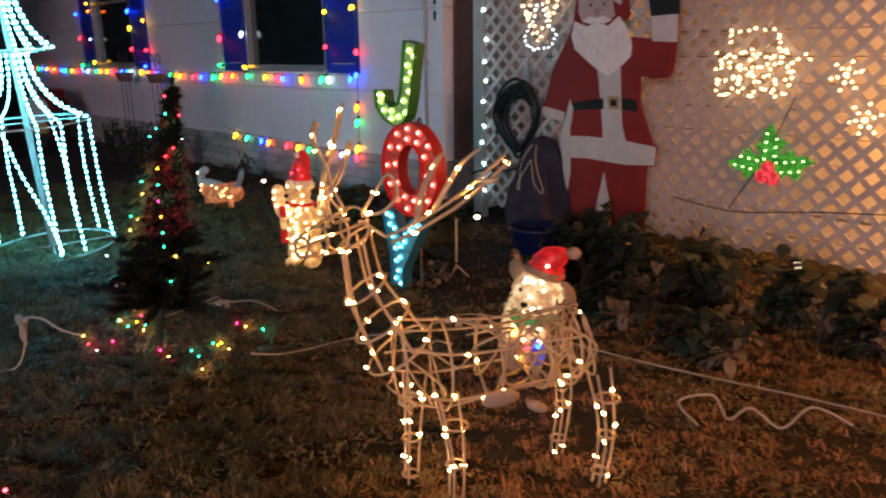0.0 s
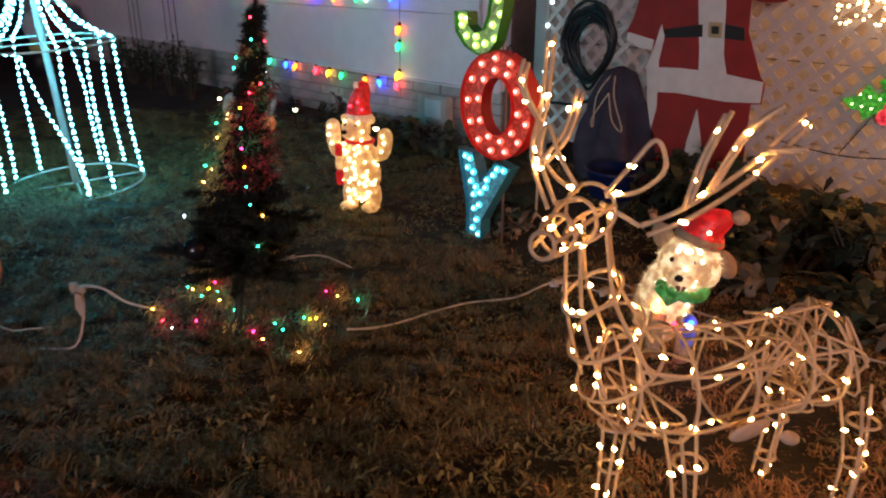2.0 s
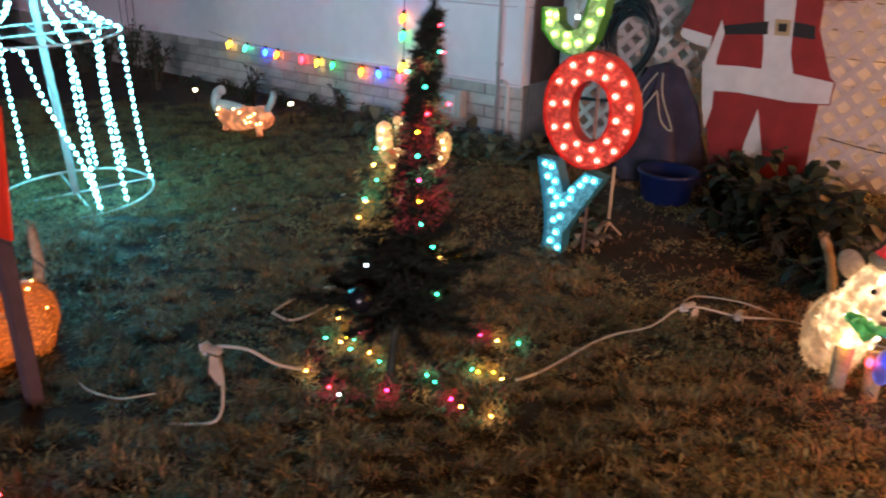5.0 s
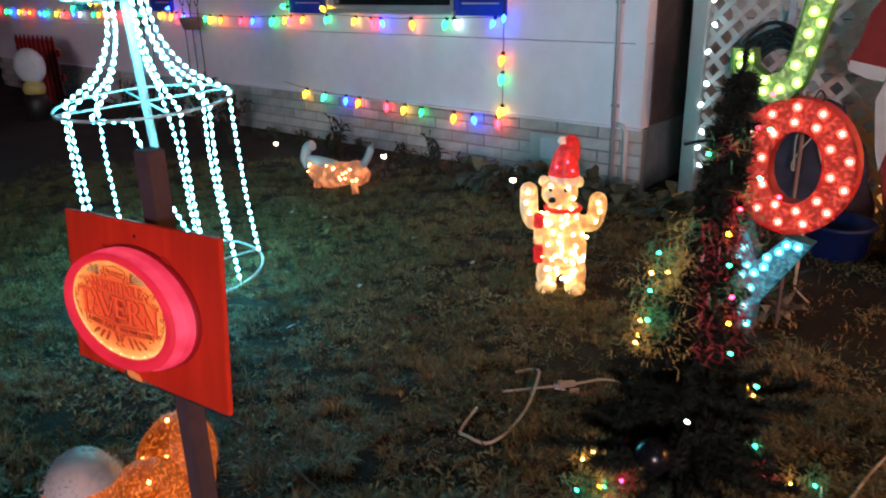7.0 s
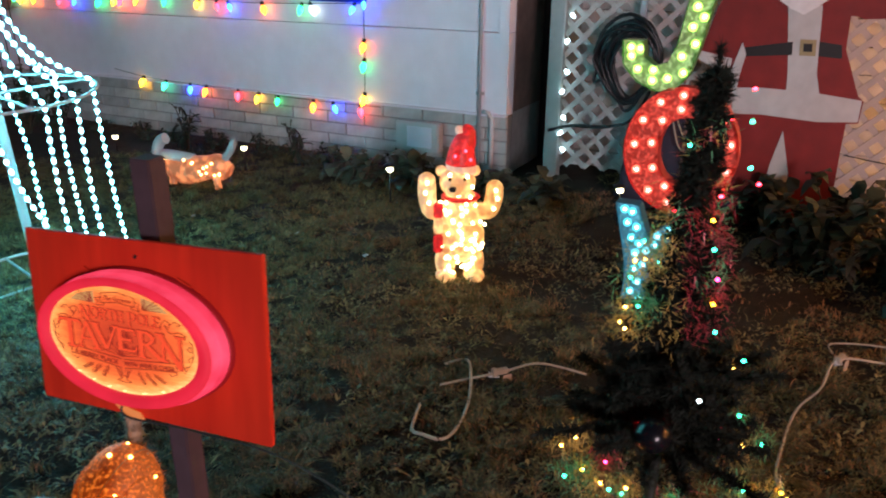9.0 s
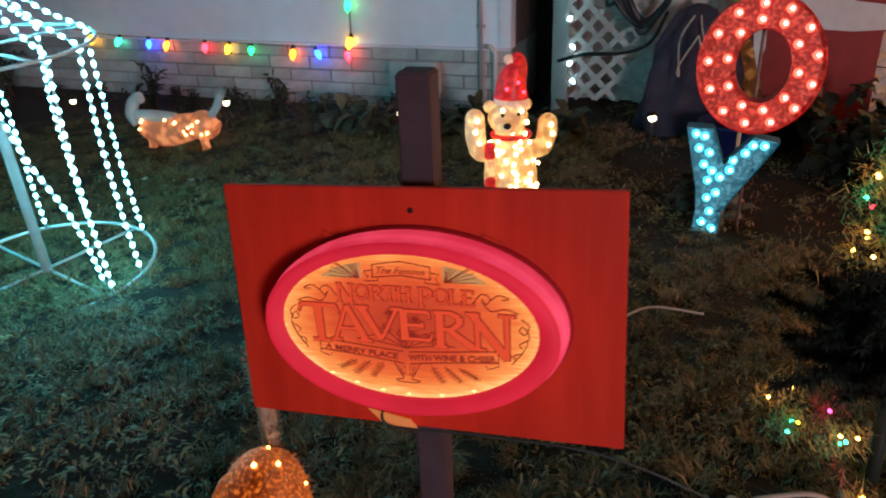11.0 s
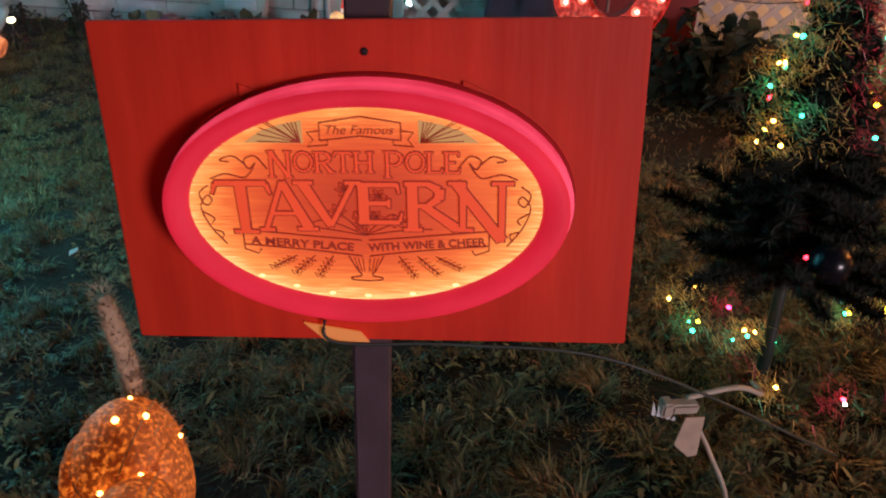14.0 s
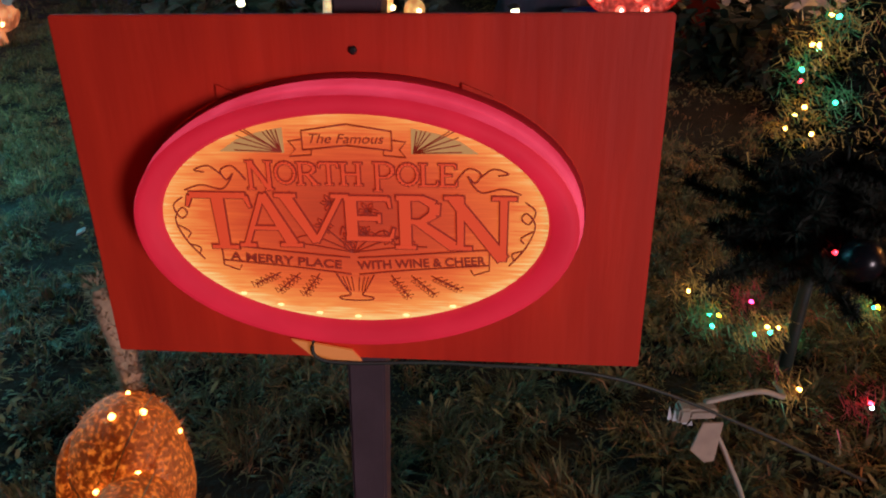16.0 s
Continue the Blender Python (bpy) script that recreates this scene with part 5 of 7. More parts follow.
            for tine in tines:
                wire([place(s, a + 0.7 * o, b, z + 0.4 * o) for a, b, z in tine], 0.0046, 0.095)
    # legs: three wires and small rings each
    for fx, fy, hx, hz in ((-0.29, 0.085, -0.27, 0.50), (-0.20, -0.11, -0.22, 0.50), (0.26, 0.15, 0.26, 0.50), (0.30, -0.09, 0.30, 0.50)):
        kx = fx + (0.035 if fx > 0 else 0.012)
        for k in range(3):
            a = 2.1 * k
            o = Vector((math.cos(a), math.sin(a), 0))
            wire([Vector((hx, fy * 0.9, hz)) + o * 0.045, Vector((kx, fy, 0.27)) + o * 0.028, Vector((fx, fy, 0.0)) + o * 0.024], 0.0042, 0.085)
        for z, r in ((0.40, 0.038), (0.27, 0.029), (0.14, 0.027), (0.012, 0.026)):
            hoop((fx + (kx - fx) * min(1, z / 0.27), fy, z), r, r, 1.57)
    # loose light cable wound about the frame
    for k in range(13):
        x = random.uniform(-0.3, 0.25)
        pts = []
        for i in range(6):
            a = random.uniform(0, 6.28)
            x = max(-0.35, min(0.27, x + random.uniform(-0.13, 0.15)))
            pts.append((x, 0.125 * math.cos(a), 0.565 + 0.13 * math.sin(a)))
        wire(pts, 0.0036, 0.0)
    for p, d in spots:
        ball(bm, p + Vector((random.uniform(-.006, .006), random.uniform(-.006, .006), random.uniform(-.004, .006))), (0.0050, 0.0050, 0.0095), Vector((random.uniform(-1, 1), random.uniform(-1, 1), random.uniform(-.4, .4))).to_track_quat("Z", "Y").to_matrix().to_4x4(), 1, 7)
    # cast leaf caught on the cable, below the belly
    ball(bm, (-0.05, -0.13, 0.475), (0.075, 0.010, 0.035), pose(0, 0, 0, 20, 10, 15), 2, 10)
    ball(bm, (0.07, -0.13, 0.43), (0.045, 0.010, 0.018), pose(0, 0, 0, 0, 30, 10), 2, 8)
    return solid("wire_deer", bm, [WIRE, WARM, TAG_PAPER], m, "lit wire-frame deer wound with warm mini lights", "lawn figure")


deer()

# ---------------------------------------------------------------- small lit dogs
FUR = mottled_glow("lit_cream_fur", (0.85, 0.45, 0.17), (1.0, 0.78, 0.45), 0.40, 1.1, 26, (0.62, 0.52, 0.40), 0.9)
FUR_DIM = material("cream_fur", (0.46, 0.33, 0.22), 0.95, vary=0.25, scale=60, bump=0.6, bump_scale=120)
ORANGE_FUR = mottled_glow("lit_orange_mesh", (0.40, 0.045, 0.005), (1.0, 0.24, 0.025), 0.24, 0.90, 105, (0.5, 0.17, 0.05), 0.6, (0.45, 0.70))


def fuzz(bm, pts, r, mi, n=10, seed=1):
    """A furry stalk: a thick bar with an uneven outline."""
    random.seed(seed)
    ln = bez(pts, 6)
    tube(bm, ln, [r * random.uniform(0.92, 1.12) * (1.0, 0.85, 0.5)[max(0, i - len(ln) + 3)] for i in range(len(ln))], n, mi)
    for _ in range(int(len(ln) * 70)):
        i = random.randrange(len(ln))
        d = Vector((random.gauss(0, 1), random.gauss(0, 1), random.gauss(0, 0.6))).normalized()
        p = ln[i] + d * r * 0.9 + Vector((0, 0, random.uniform(-.01, .01)))
        q = p + d * r * random.uniform(0.30, 0.85) + Vector((0, 0, 0.006))
        w = d.cross(Vector((0, 0, 1))) * 0.0028
        f = bm.faces.new([bm.verts.new(p - w), bm.verts.new(p + w), bm.verts.new(q)])
        f.material_index = mi


def dog():
    """A sitting pup with a red hat, green scarf and a little coloured string of bulbs."""
    bm = bmesh.new()
    ball(bm, (-0.07, 0.10, 0.17), (0.12, 0.15, 0.17), mi=11, seg=18)
    ball(bm, (-0.05, 0.03, 0.25), (0.105, 0.11, 0.15), mi=0, seg=18)
    ball(bm, (0.03, -0.02, 0.42), (0.118, 0.11, 0.105), mi=0, seg=20)
    ball(bm, (0.025, -0.115, 0.39), (0.055, 0.055, 0.045), mi=0, seg=14)
    ball(bm, (0.11, -0.0, 0.39), (0.045, 0.06, 0.07), mi=0, seg=12)
    for x, s in ((-0.075, -1), (0.13, 1)):
        if s < 0:
            ball(bm, (-0.085, 0.03, 0.495), (0.045, 0.022, 0.065), pose(0, 0, 0, 0, -28, 0), 1, 12)
        else:
            ball(bm, (0.165, 0.01, 0.425), (0.040, 0.022, 0.062), pose(0, 0, 0, 0, -25, 0), 1, 12)
    for s in (-0.055, 0.05):
        tube(bm, [(s, -0.06, 0.20), (s * 1.1, -0.085, 0.10), (s * 1.1, -0.09, 0.02)], [0.035, 0.032, 0.030], 10, 1)
        ball(bm, (s * 1.1, -0.105, 0.02), (0.036, 0.05, 0.024), mi=1, seg=10)
    ball(bm, (0.022, -0.168, 0.405), (0.018, 0.012, 0.014), mi=2, seg=10)
    ball(bm, (0.030, -0.150, 0.365), (0.024, 0.02, 0.016), mi=5, seg=10)
    for x in (-0.02, 0.065):
        ball(bm, (x, -0.108, 0.455), 0.011, mi=2, seg=8)
    fuzz(bm, [(-0.10, 0.18, 0.30), (-0.125, 0.20, 0.42), (-0.17, 0.20, 0.53)], 0.017, 1, seed=3)
    # hat
    lathe(bm, [(0.088, -0.014), (0.098, 0.0), (0.095, 0.022), (0.08, 0.030)], (0.055, 0.0, 0.515), 18, 1, pose(0, 0, 0, -6, 14))
    pts = bez([(0.065, 0, 0.53), (0.085, 0, 0.575), (0.13, 0, 0.605), (0.165, 0, 0.622)], 5)
    tube(bm, pts, [0.082 * (1 - i / len(pts)) ** 0.8 + 0.012 for i in range(len(pts))], 14, 3)
    ball(bm, (0.195, 0, 0.625), (0.035, 0.03, 0.03), mi=1, seg=10)
    # scarf
    tube(bm, [(0.02 + 0.085 * math.cos(a), -0.035 + 0.075 * math.sin(a), 0.315 + 0.012 * math.sin(2 * a)) for a in [2 * math.pi * i / 20 for i in range(20)]], 0.024, 8, 4, closed=True)
    tube(bm, [(0.02, -0.11, 0.31), (-0.01, -0.125, 0.28), (-0.06, -0.12, 0.34)], 0.020, 8, 4)
    # blue cloth and bulbs at the chest
    ball(bm, (0.075, -0.115, 0.17), (0.038, 0.03, 0.075), mi=6, seg=12)
    ball(bm, (0.02, -0.135, 0.19), (0.014, 0.014, 0.020), mi=7, seg=8)
    ball(bm, (0.085, -0.150, 0.215), (0.015, 0.014, 0.020), mi=8, seg=8)
    ball(bm, (-0.06, -0.10, 0.24), (0.022, 0.014, 0.026), mi=9, seg=8)
    ball(bm, (0.10, -0.085, 0.575), 0.009, mi=10, seg=6)
    random.seed(2)
    for i in range(30):
        a, b = random.uniform(3.4, 6.0), random.uniform(-0.9, 0.9)
        c, r = ((0.03, -0.02, 0.42), 0.112) if i % 2 else ((-0.05, 0.03, 0.25), 0.115)
        ball(bm, (c[0] + r * math.cos(a) * math.cos(b), c[1] + r * math.sin(a) * math.cos(b), c[2] + r * math.sin(b)), 0.009, mi=10, seg=6)
    # woolly tufts all over the lit shell
    for c, r, mi, many in (((-0.05, 0.03, 0.25), (0.105, 0.11, 0.15), 0, 1500), ((0.03, -0.02, 0.42), (0.118, 0.11, 0.105), 0, 1700), ((-0.07, 0.10, 0.17), (0.12, 0.15, 0.17), 11, 1300), ((0.025, -0.115, 0.39), (0.055, 0.055, 0.045), 0, 400)):
        for _ in range(many):
            d = Vector((random.gauss(0, 1), random.gauss(0, 1), random.gauss(0, 1))).normalized()
            p = Vector((c[0] + r[0] * d.x, c[1] + r[1] * d.y, c[2] + r[2] * d.z))
            w = d.cross(Vector((random.random(), 0.4, 0.3))).normalized() * 0.003
            tip = p + (d + Vector((random.gauss(0, .6), random.gauss(0, .6), random.gauss(-.2, .6)))) * random.uniform(0.005, 0.014)
            f = bm.faces.new([bm.verts.new(p - w), bm.verts.new(p + w), bm.verts.new(tip)])
            f.material_index = mi
    GREEN = mottled_glow("green_scarf", (0.02, 0.16, 0.03), (0.10, 0.42, 0.10), 0.25, 0.6, 40, (0.05, 0.25, 0.06))
    return solid("lit_dog_figure", bm, [FUR, FUR_DIM, BLACK_PAINT, HAT_RED, GREEN, BROWN_PAINT, mottled_glow("lit_blue_cloth", (0.05, 0.06, 0.30), (0.16, 0.18, 0.75), 0.3, 0.6, 20, (0.1, 0.1, 0.4)), BULB["red"], BULB["blue"], BULB["amber"], glow("dog_bulb", (1.0, 0.85, 0.6), 6), mottled_glow("lit_peach_fur", (0.70, 0.30, 0.11), (0.9, 0.50, 0.22), 0.20, 0.5, 20, (0.5, 0.36, 0.24), 0.9)],
                 on_ground(0.745, 4.17, -0.02, -20), "small lit dog figure in a red hat and green scarf", "lawn figure")


dog()


def orange_dog(m, label):
    """A sitting orange pup with its tail up and a silvery cap."""
    bm = bmesh.new()
    ball(bm, (0, 0.19, 0.160), (0.106, 0.125, 0.150), mi=0, seg=28)
    ball(bm, (0.06, 0.02, 0.145), (0.085, 0.16, 0.11), pose(0, 0, 0, -12), 0, 20)
    for s in (-1, 1):
        ball(bm, (0.088 * s, 0.17, 0.12), (0.034, 0.085, 0.125), mi=0, seg=14)
        tube(bm, [(0.12 + 0.055 * s, -0.09, 0.22), (0.12 + 0.06 * s, -0.12, 0.02)], [0.038, 0.034], 10, 0)
    fuzz(bm, [(-0.005, 0.27, 0.28), (-0.015, 0.29, 0.35), (-0.04, 0.30, 0.50)], 0.021, 1, seed=9)
    # head with pale fluffy brow and glittering cap
    hx, hy, hz = 0.18, -0.21, 0.35
    ball(bm, (hx, hy, hz), (0.112, 0.105, 0.095), mi=0, seg=18)
    ball(bm, (hx, hy, hz + 0.017), (0.103, 0.098, 0.090), mi=2, seg=18)
    ball(bm, (hx - 0.055, hy + 0.02, hz + 0.012), (0.078, 0.086, 0.084), mi=3, seg=18)
    ball(bm, (hx, hy - 0.09, hz - 0.02), (0.05, 0.045, 0.04), mi=0, seg=12)
    ball(bm, (hx, hy - 0.135, hz - 0.01), 0.014, mi=4, seg=8)
    for s in (-0.04, 0.045):
        ball(bm, (hx + s, hy - 0.085, hz + 0.04), 0.009, mi=4, seg=8)
    random.seed(6)
    for _ in range(700):
        d = Vector((random.gauss(0, 1), random.gauss(0, 1), abs(random.gauss(0, 1)))).normalized()
        p = Vector((hx + 0.102 * d.x, hy + 0.097 * d.y, hz + 0.017 + 0.089 * d.z))
        w = d.cross(Vector((random.random(), 0.4, 0.3))).normalized() * 0.0012
        f = bm.faces.new([bm.verts.new(p - w), bm.verts.new(p + w), bm.verts.new(p + d * random.uniform(0.006, 0.016))])
        f.material_index = 2
    for c, r in (((0, 0.19, 0.160), (0.107, 0.126, 0.151)), ((0.06, 0.02, 0.145), (0.086, 0.161, 0.111))):
        for _ in range(13):
            d = Vector((random.gauss(0, 1), random.gauss(0, 1), random.gauss(0.3, 1))).normalized()
            ball(bm, (c[0] + r[0] * d.x, c[1] + r[1] * d.y, c[2] + r[2] * d.z), random.uniform(0.004, 0.0075), mi=5, seg=6)
        # seams of the wire skeleton under the mesh
        for _ in range(1100):
            d = Vector((random.gauss(0, 1), random.gauss(0, 1), random.gauss(0, 1))).normalized()
            p = Vector((c[0] + r[0] * d.x, c[1] + r[1] * d.y, c[2] + r[2] * d.z))
            w = d.cross(Vector((random.random(), 0.4, 0.3))).normalized() * 0.0013
            f = bm.faces.new([bm.verts.new(p - w), bm.verts.new(p + w), bm.verts.new(p + (d + Vector((random.gauss(0, .7), random.gauss(0, .7), random.gauss(0, .7)))) * random.uniform(0.004, 0.010))])
            f.material_index = 0 if random.random() < 0.8 else 1
        for k in range(2):
            a = math.pi * k / 2 + 1.1
            tube(bm, [(c[0] + 1.005 * r[0] * math.cos(a) * math.cos(q), c[1] + 1.005 * r[1] * math.sin(q), c[2] + 1.005 * r[2] * math.sin(a) * math.cos(q)) for q in [2 * math.pi * i / 28 for i in range(28)]], 0.0016, 5, 1, closed=True)
    return solid("orange_dog_figure", bm, [ORANGE_FUR, FUR_DIM, WHITE_PAINT, material("glitter_silver", (0.16, 0.17, 0.21), 0.55, 0.2, vary=0.6, scale=220, second=(0.62, 0.63, 0.70)), BLACK_PAINT, glow("amber_seed", (1.0, 0.50, 0.12), 9)], m, label, "lawn figure", "orange dog figures")


PUP_NEAR = (-2.597, 4.125)
orange_dog(pose(PUP_NEAR[0], PUP_NEAR[1], height(*PUP_NEAR) - 0.02, 0, 0, -32), "lit orange dog figure with upright furry tail by the sign")


def resting_pup():
    """The far one: long orange body, pale upturned ends."""
    bm = bmesh.new()
    tube(bm, bez([(-0.28, 0, 0.15), (-0.12, 0, 0.10), (0.05, 0, 0.14), (0.20, 0, 0.17), (0.31, 0, 0.14)]), [0.06 + 0.05 * math.sin(math.pi * min(1, (i + 3) / 30)) for i in range(33)], 14, 0)
    ball(bm, (0.20, 0, 0.16), (0.12, 0.10, 0.11), mi=0, seg=16)
    ball(bm, (-0.22, 0, 0.13), (0.10, 0.09, 0.07), mi=0, seg=16)
    tube(bm, bez([(-0.33, 0, 0.16), (-0.37, 0, 0.24), (-0.33, 0, 0.33), (-0.27, 0, 0.36)]), 0.045, 10, 1)
    tube(bm, bez([(-0.31, -0.01, 0.22), (-0.18, -0.01, 0.22), (-0.02, 0, 0.20)]), 0.05, 10, 1)
    fuzz(bm, [(0.26, 0, 0.22), (0.33, 0, 0.30), (0.38, 0, 0.40)], 0.028, 1, seed=12)
    tube(bm, [(0.22, -0.06, 0.10), (0.24, -0.07, 0.0)], 0.03, 8, 0)
    tube(bm, [(-0.2, -0.05, 0.08), (-0.2, -0.06, 0.0)], 0.03, 8, 0)
    random.seed(17)
    for _ in range(16):
        x = random.uniform(-0.28, 0.3)
        ball(bm, (x, -0.095, random.uniform(0.10, 0.22)), 0.010, mi=2, seg=6)
    return solid("orange_dog_figure", bm, [mottled_glow("lit_orange_mesh_dim", (0.40, 0.08, 0.03), (0.85, 0.26, 0.09), 0.45, 0.85, 18, (0.5, 0.2, 0.1)), WHITE_PAINT, glow("orange_seed", (1.0, 0.55, 0.2), 7)],
                 on_ground(-2.72, 8.55, 0.0, -30), "long orange lit dog figure with pale raised tail", "lawn figure", "orange dog figures")


resting_pup()

# ---------------------------------------------------------------- little dark Christmas tree
def xmas_tree():
    bx, by = -1.03, 3.895
    z0 = height(bx, by)
    t = thing("christmas_tree", pose(bx, by, z0), "small dark potted-size fir with tinsel and coloured lights", "christmas tree")
    top = Vector((0.14, 0.17, 1.55 - z0))
    axis = lambda z: Vector((0.14 * z / top.z, 0.17 * (z / top.z), z))
    bm = bmesh.new()
    tube(bm, [axis(top.z * i / 10) for i in range(11)], [0.018 - 0.0014 * i for i in range(11)], 7)
    random.seed(31)
    twigs = []
    for k in range(200):
        z = 0.30 + (top.z - 0.36) * (k / 200) ** 1.35
        q = z / top.z
        r = (0.32 if k % 5 == 0 else 0.22) - 0.09 * max(0, (z - 0.34) / 0.26) if z < 0.60 else 0.13 - 0.06 * (z - 0.60) / 0.20 if z < 0.80 else 0.07 - 0.045 * (z - 0.80) / 0.55
        a = k * 2.4 + random.uniform(-.4, .4)
        d = Vector((math.cos(a), math.sin(a), random.uniform(0.0, 0.35)))
        p = axis(z)
        e = p + d * r * random.uniform(0.75, 1.15)
        twigs.append((p, e))
        tube(bm, [p, e], [0.004, 0.0015], 4)
    part("trunk", bm, CABLE_DARK, t)
    verts, faces = [], []
    for p, e in twigs:
        L = (e - p).length
        for i in range(int(60 + 2300 * L)):
            s = random.uniform(0.12, 1.0)
            c = p.lerp(e, s)
            d = ((e - p).normalized() * random.uniform(0.1, 0.8) + Vector((random.gauss(0, 1), random.gauss(0, 1), random.gauss(0, 0.8))).normalized()).normalized()
            ln = random.uniform(0.022, 0.045)
            w = d.cross(Vector((random.random(), random.random(), random.random()))).normalized() * 0.0026
            b = len(verts)
            verts += [c - w, c + w, c + d * ln]
            faces.append((b, b + 1, b + 2))
    for i in range(2600):
        z = random.uniform(0.55 * top.z, top.z * 1.0)
        c = axis(z)
        d = Vector((random.gauss(0, 1), random.gauss(0, 1), random.gauss(0.5, 0.8))).normalized()
        ln = random.uniform(0.02, 0.05) * (1.25 - 0.5 * z / top.z)
        w = d.cross(Vector((0.3, 0.5, 0.8))).normalized() * 0.0016
        b = len(verts)
        verts += [c - w, c + w, c + d * ln]
        faces.append((b, b + 1, b + 2))
    me = bpy.data.meshes.new("crown")
    me.from_pydata([tuple(v) for v in verts], [], faces)
    me.materials.append(CONIFER)
    ob = new("crown", me)
    ob.parent = t
    # tinsel garland: bright flecks along a winding line
    GOLD = material("gold_tinsel", (0.78, 0.54, 0.17), 0.3, 0.1, vary=0.4, scale=60)
    SILV = material("green_tinsel", (0.13, 0.46, 0.22), 0.3, 0.1, vary=0.4, scale=60)
    REDT = material("red_tinsel", (0.46, 0.06, 0.08), 0.3, 0.1, vary=0.4, scale=60)
    ring = [(0.31 * math.cos(a) + 0.07, 0.22 * math.sin(a) - 0.12, 0.15 + 0.05 * math.sin(3 * a) - 0.05 * math.sin(a) - 0.04 * math.cos(a)) for a in [0.4 + 2 * math.pi * i / 14 for i in range(15)]]
    ring = bez([Vector(p) for p in ring], 4)
    sets = {"gold": ([], []), "green": ([], []), "red": ([], [])}
    lit = []

    def tuft(c, colour, many, spread, reach=1.0):
        """Loose tinsel strips sticking out every way from one spot of the garland."""
        vs, fs = sets[colour]
        for _ in range(many):
            d = Vector((random.gauss(0, 1), random.gauss(0, 1), random.gauss(0, 1))).normalized()
            o = Vector((random.gauss(0, 1), random.gauss(0, 1), random.gauss(0, 1))) * spread
            w = d.cross(Vector((0.2, 0.7, 0.4))).normalized() * 0.0013
            b = len(vs)
            vs += [tuple(c + o - w), tuple(c + o + w), tuple(c + o + d * random.uniform(0.016, 0.044) * reach)]
            fs.append((b, b + 1, b + 2))

    # thick garland wound round the thin upper stem: gold and green on the west side, red towards the street
    for i in range(62):
        q = i / 61
        z = 0.63 + 0.36 * q
        a = 2.0 + 5 * 2 * math.pi * q
        side = math.cos(a - 2.9)
        c = axis(z) + Vector((math.cos(a), math.sin(a), 0)) * (0.105 - 0.035 * q) * random.uniform(0.85, 1.1)
        tuft(c, random.choice(["gold", "green", "gold"]) if side > 0.35 else "red" if random.random() < 0.85 else "green", 34, 0.017)
        if i % 6 == 0:
            lit.append((c + Vector((math.cos(a), math.sin(a), 0)) * 0.024, ["amber", "teal", "red", "yellow", "teal", "pink"][(i // 6) % 6]))
    for i in range(16):
        q = i / 15
        a = 5.0 + 9 * q
        c = axis(1.00 + 0.22 * q) + Vector((math.cos(a), math.sin(a), 0)) * 0.055 * (1 - 0.5 * q)
        tuft(c, ["red", "gold", "green"][i % 3], 20, 0.012)
        if i % 4 == 0:
            lit.append((c + Vector((math.cos(a), math.sin(a), 0)) * 0.02, ["red", "white", "teal", "red"][i // 4]))
    for z, a, r, k in ((0.56, 5.5, 0.16, "amber"), (0.46, 5.35, 0.20, "teal"), (0.43, 3.9, 0.17, "red"), (0.42, 4.0, 0.18, "teal"), (0.48, 0.4, 0.2, "yellow")):
        c = axis(z) + Vector((r * math.cos(a), r * math.sin(a), 0))
        tuft(c, "gold" if k in ("amber", "yellow") else "green" if k == "teal" else "red", 26, 0.008, 0.8)
        lit.append((c, k))
    for z, a, r, k in ((0.62, 2.6, 0.135, "amber"), (0.68, 2.9, 0.13, "amber"), (0.74, 2.5, 0.125, "teal"), (0.80, 2.8, 0.12, "amber"), (0.71, 3.4, 0.13, "teal"), (0.86, 3.0, 0.11, "teal"), (0.64, 3.2, 0.14, "amber"), (0.78, 2.1, 0.11, "amber")):
        c = axis(z) + Vector((r * math.cos(a), r * math.sin(a), 0))
        tuft(c, "green" if k == "teal" else "gold", 130, 0.026)
        lit.append((c + Vector((-0.02, -0.012, 0.012)), k))
    # tufts where the garland drops to the lawn
    for x, y, z, k in ((-0.19, 0.33, 0.14, "amber"), (-0.15, 0.26, 0.10, "yellow"), (-0.22, 0.22, 0.12, "teal"), (-0.10, 0.22, 0.15, "pink"), (-0.17, 0.28, 0.20, "amber"), (-0.13, 0.30, 0.07, "teal"), (-0.06, 0.16, 0.10, "amber"), (0.42, 0.30, 0.08, "amber"), (0.50, 0.32, 0.06, "teal"), (0.36, 0.34, 0.08, "pink")):
        c = Vector((x + (0.01 if x < 0 else -0.02), y - 0.125, z + 0.06))
        tuft(c, "green" if k == "teal" else "red" if k == "pink" else "gold", 130, 0.022)
        lit.append((c + Vector((-0.012, -0.02, 0.014)), k))
    # garland lying on the lawn round the foot, in clumps
    for j, c in enumerate(ring):
        tuft(c, random.choice(["gold", "green", "red"]), 12, 0.016)
    for j in range(11):
        c = ring[(j * 17 + 3) % len(ring)] + Vector((random.gauss(0, .02), random.gauss(0, .02), random.gauss(0, .02)))
        k = ["teal", "amber", "pink", "yellow", "teal", "red", "amber"][j % 7]
        tuft(c, {"teal": "green", "pink": "red", "red": "red"}.get(k, "gold"), 110, 0.020, 1.1)
        lit.append((c + Vector((0, -0.022, 0.016)), k))
        if j % 2:
            lit.append((c + Vector((0.03, -0.015, -0.015)), ["amber", "teal", "white"][j % 3]))
    for k, mt in (("gold", GOLD), ("green", SILV), ("red", REDT)):
        me = bpy.data.meshes.new("tinsel")
        me.from_pydata(sets[k][0], [], sets[k][1])
        me.materials.append(mt)
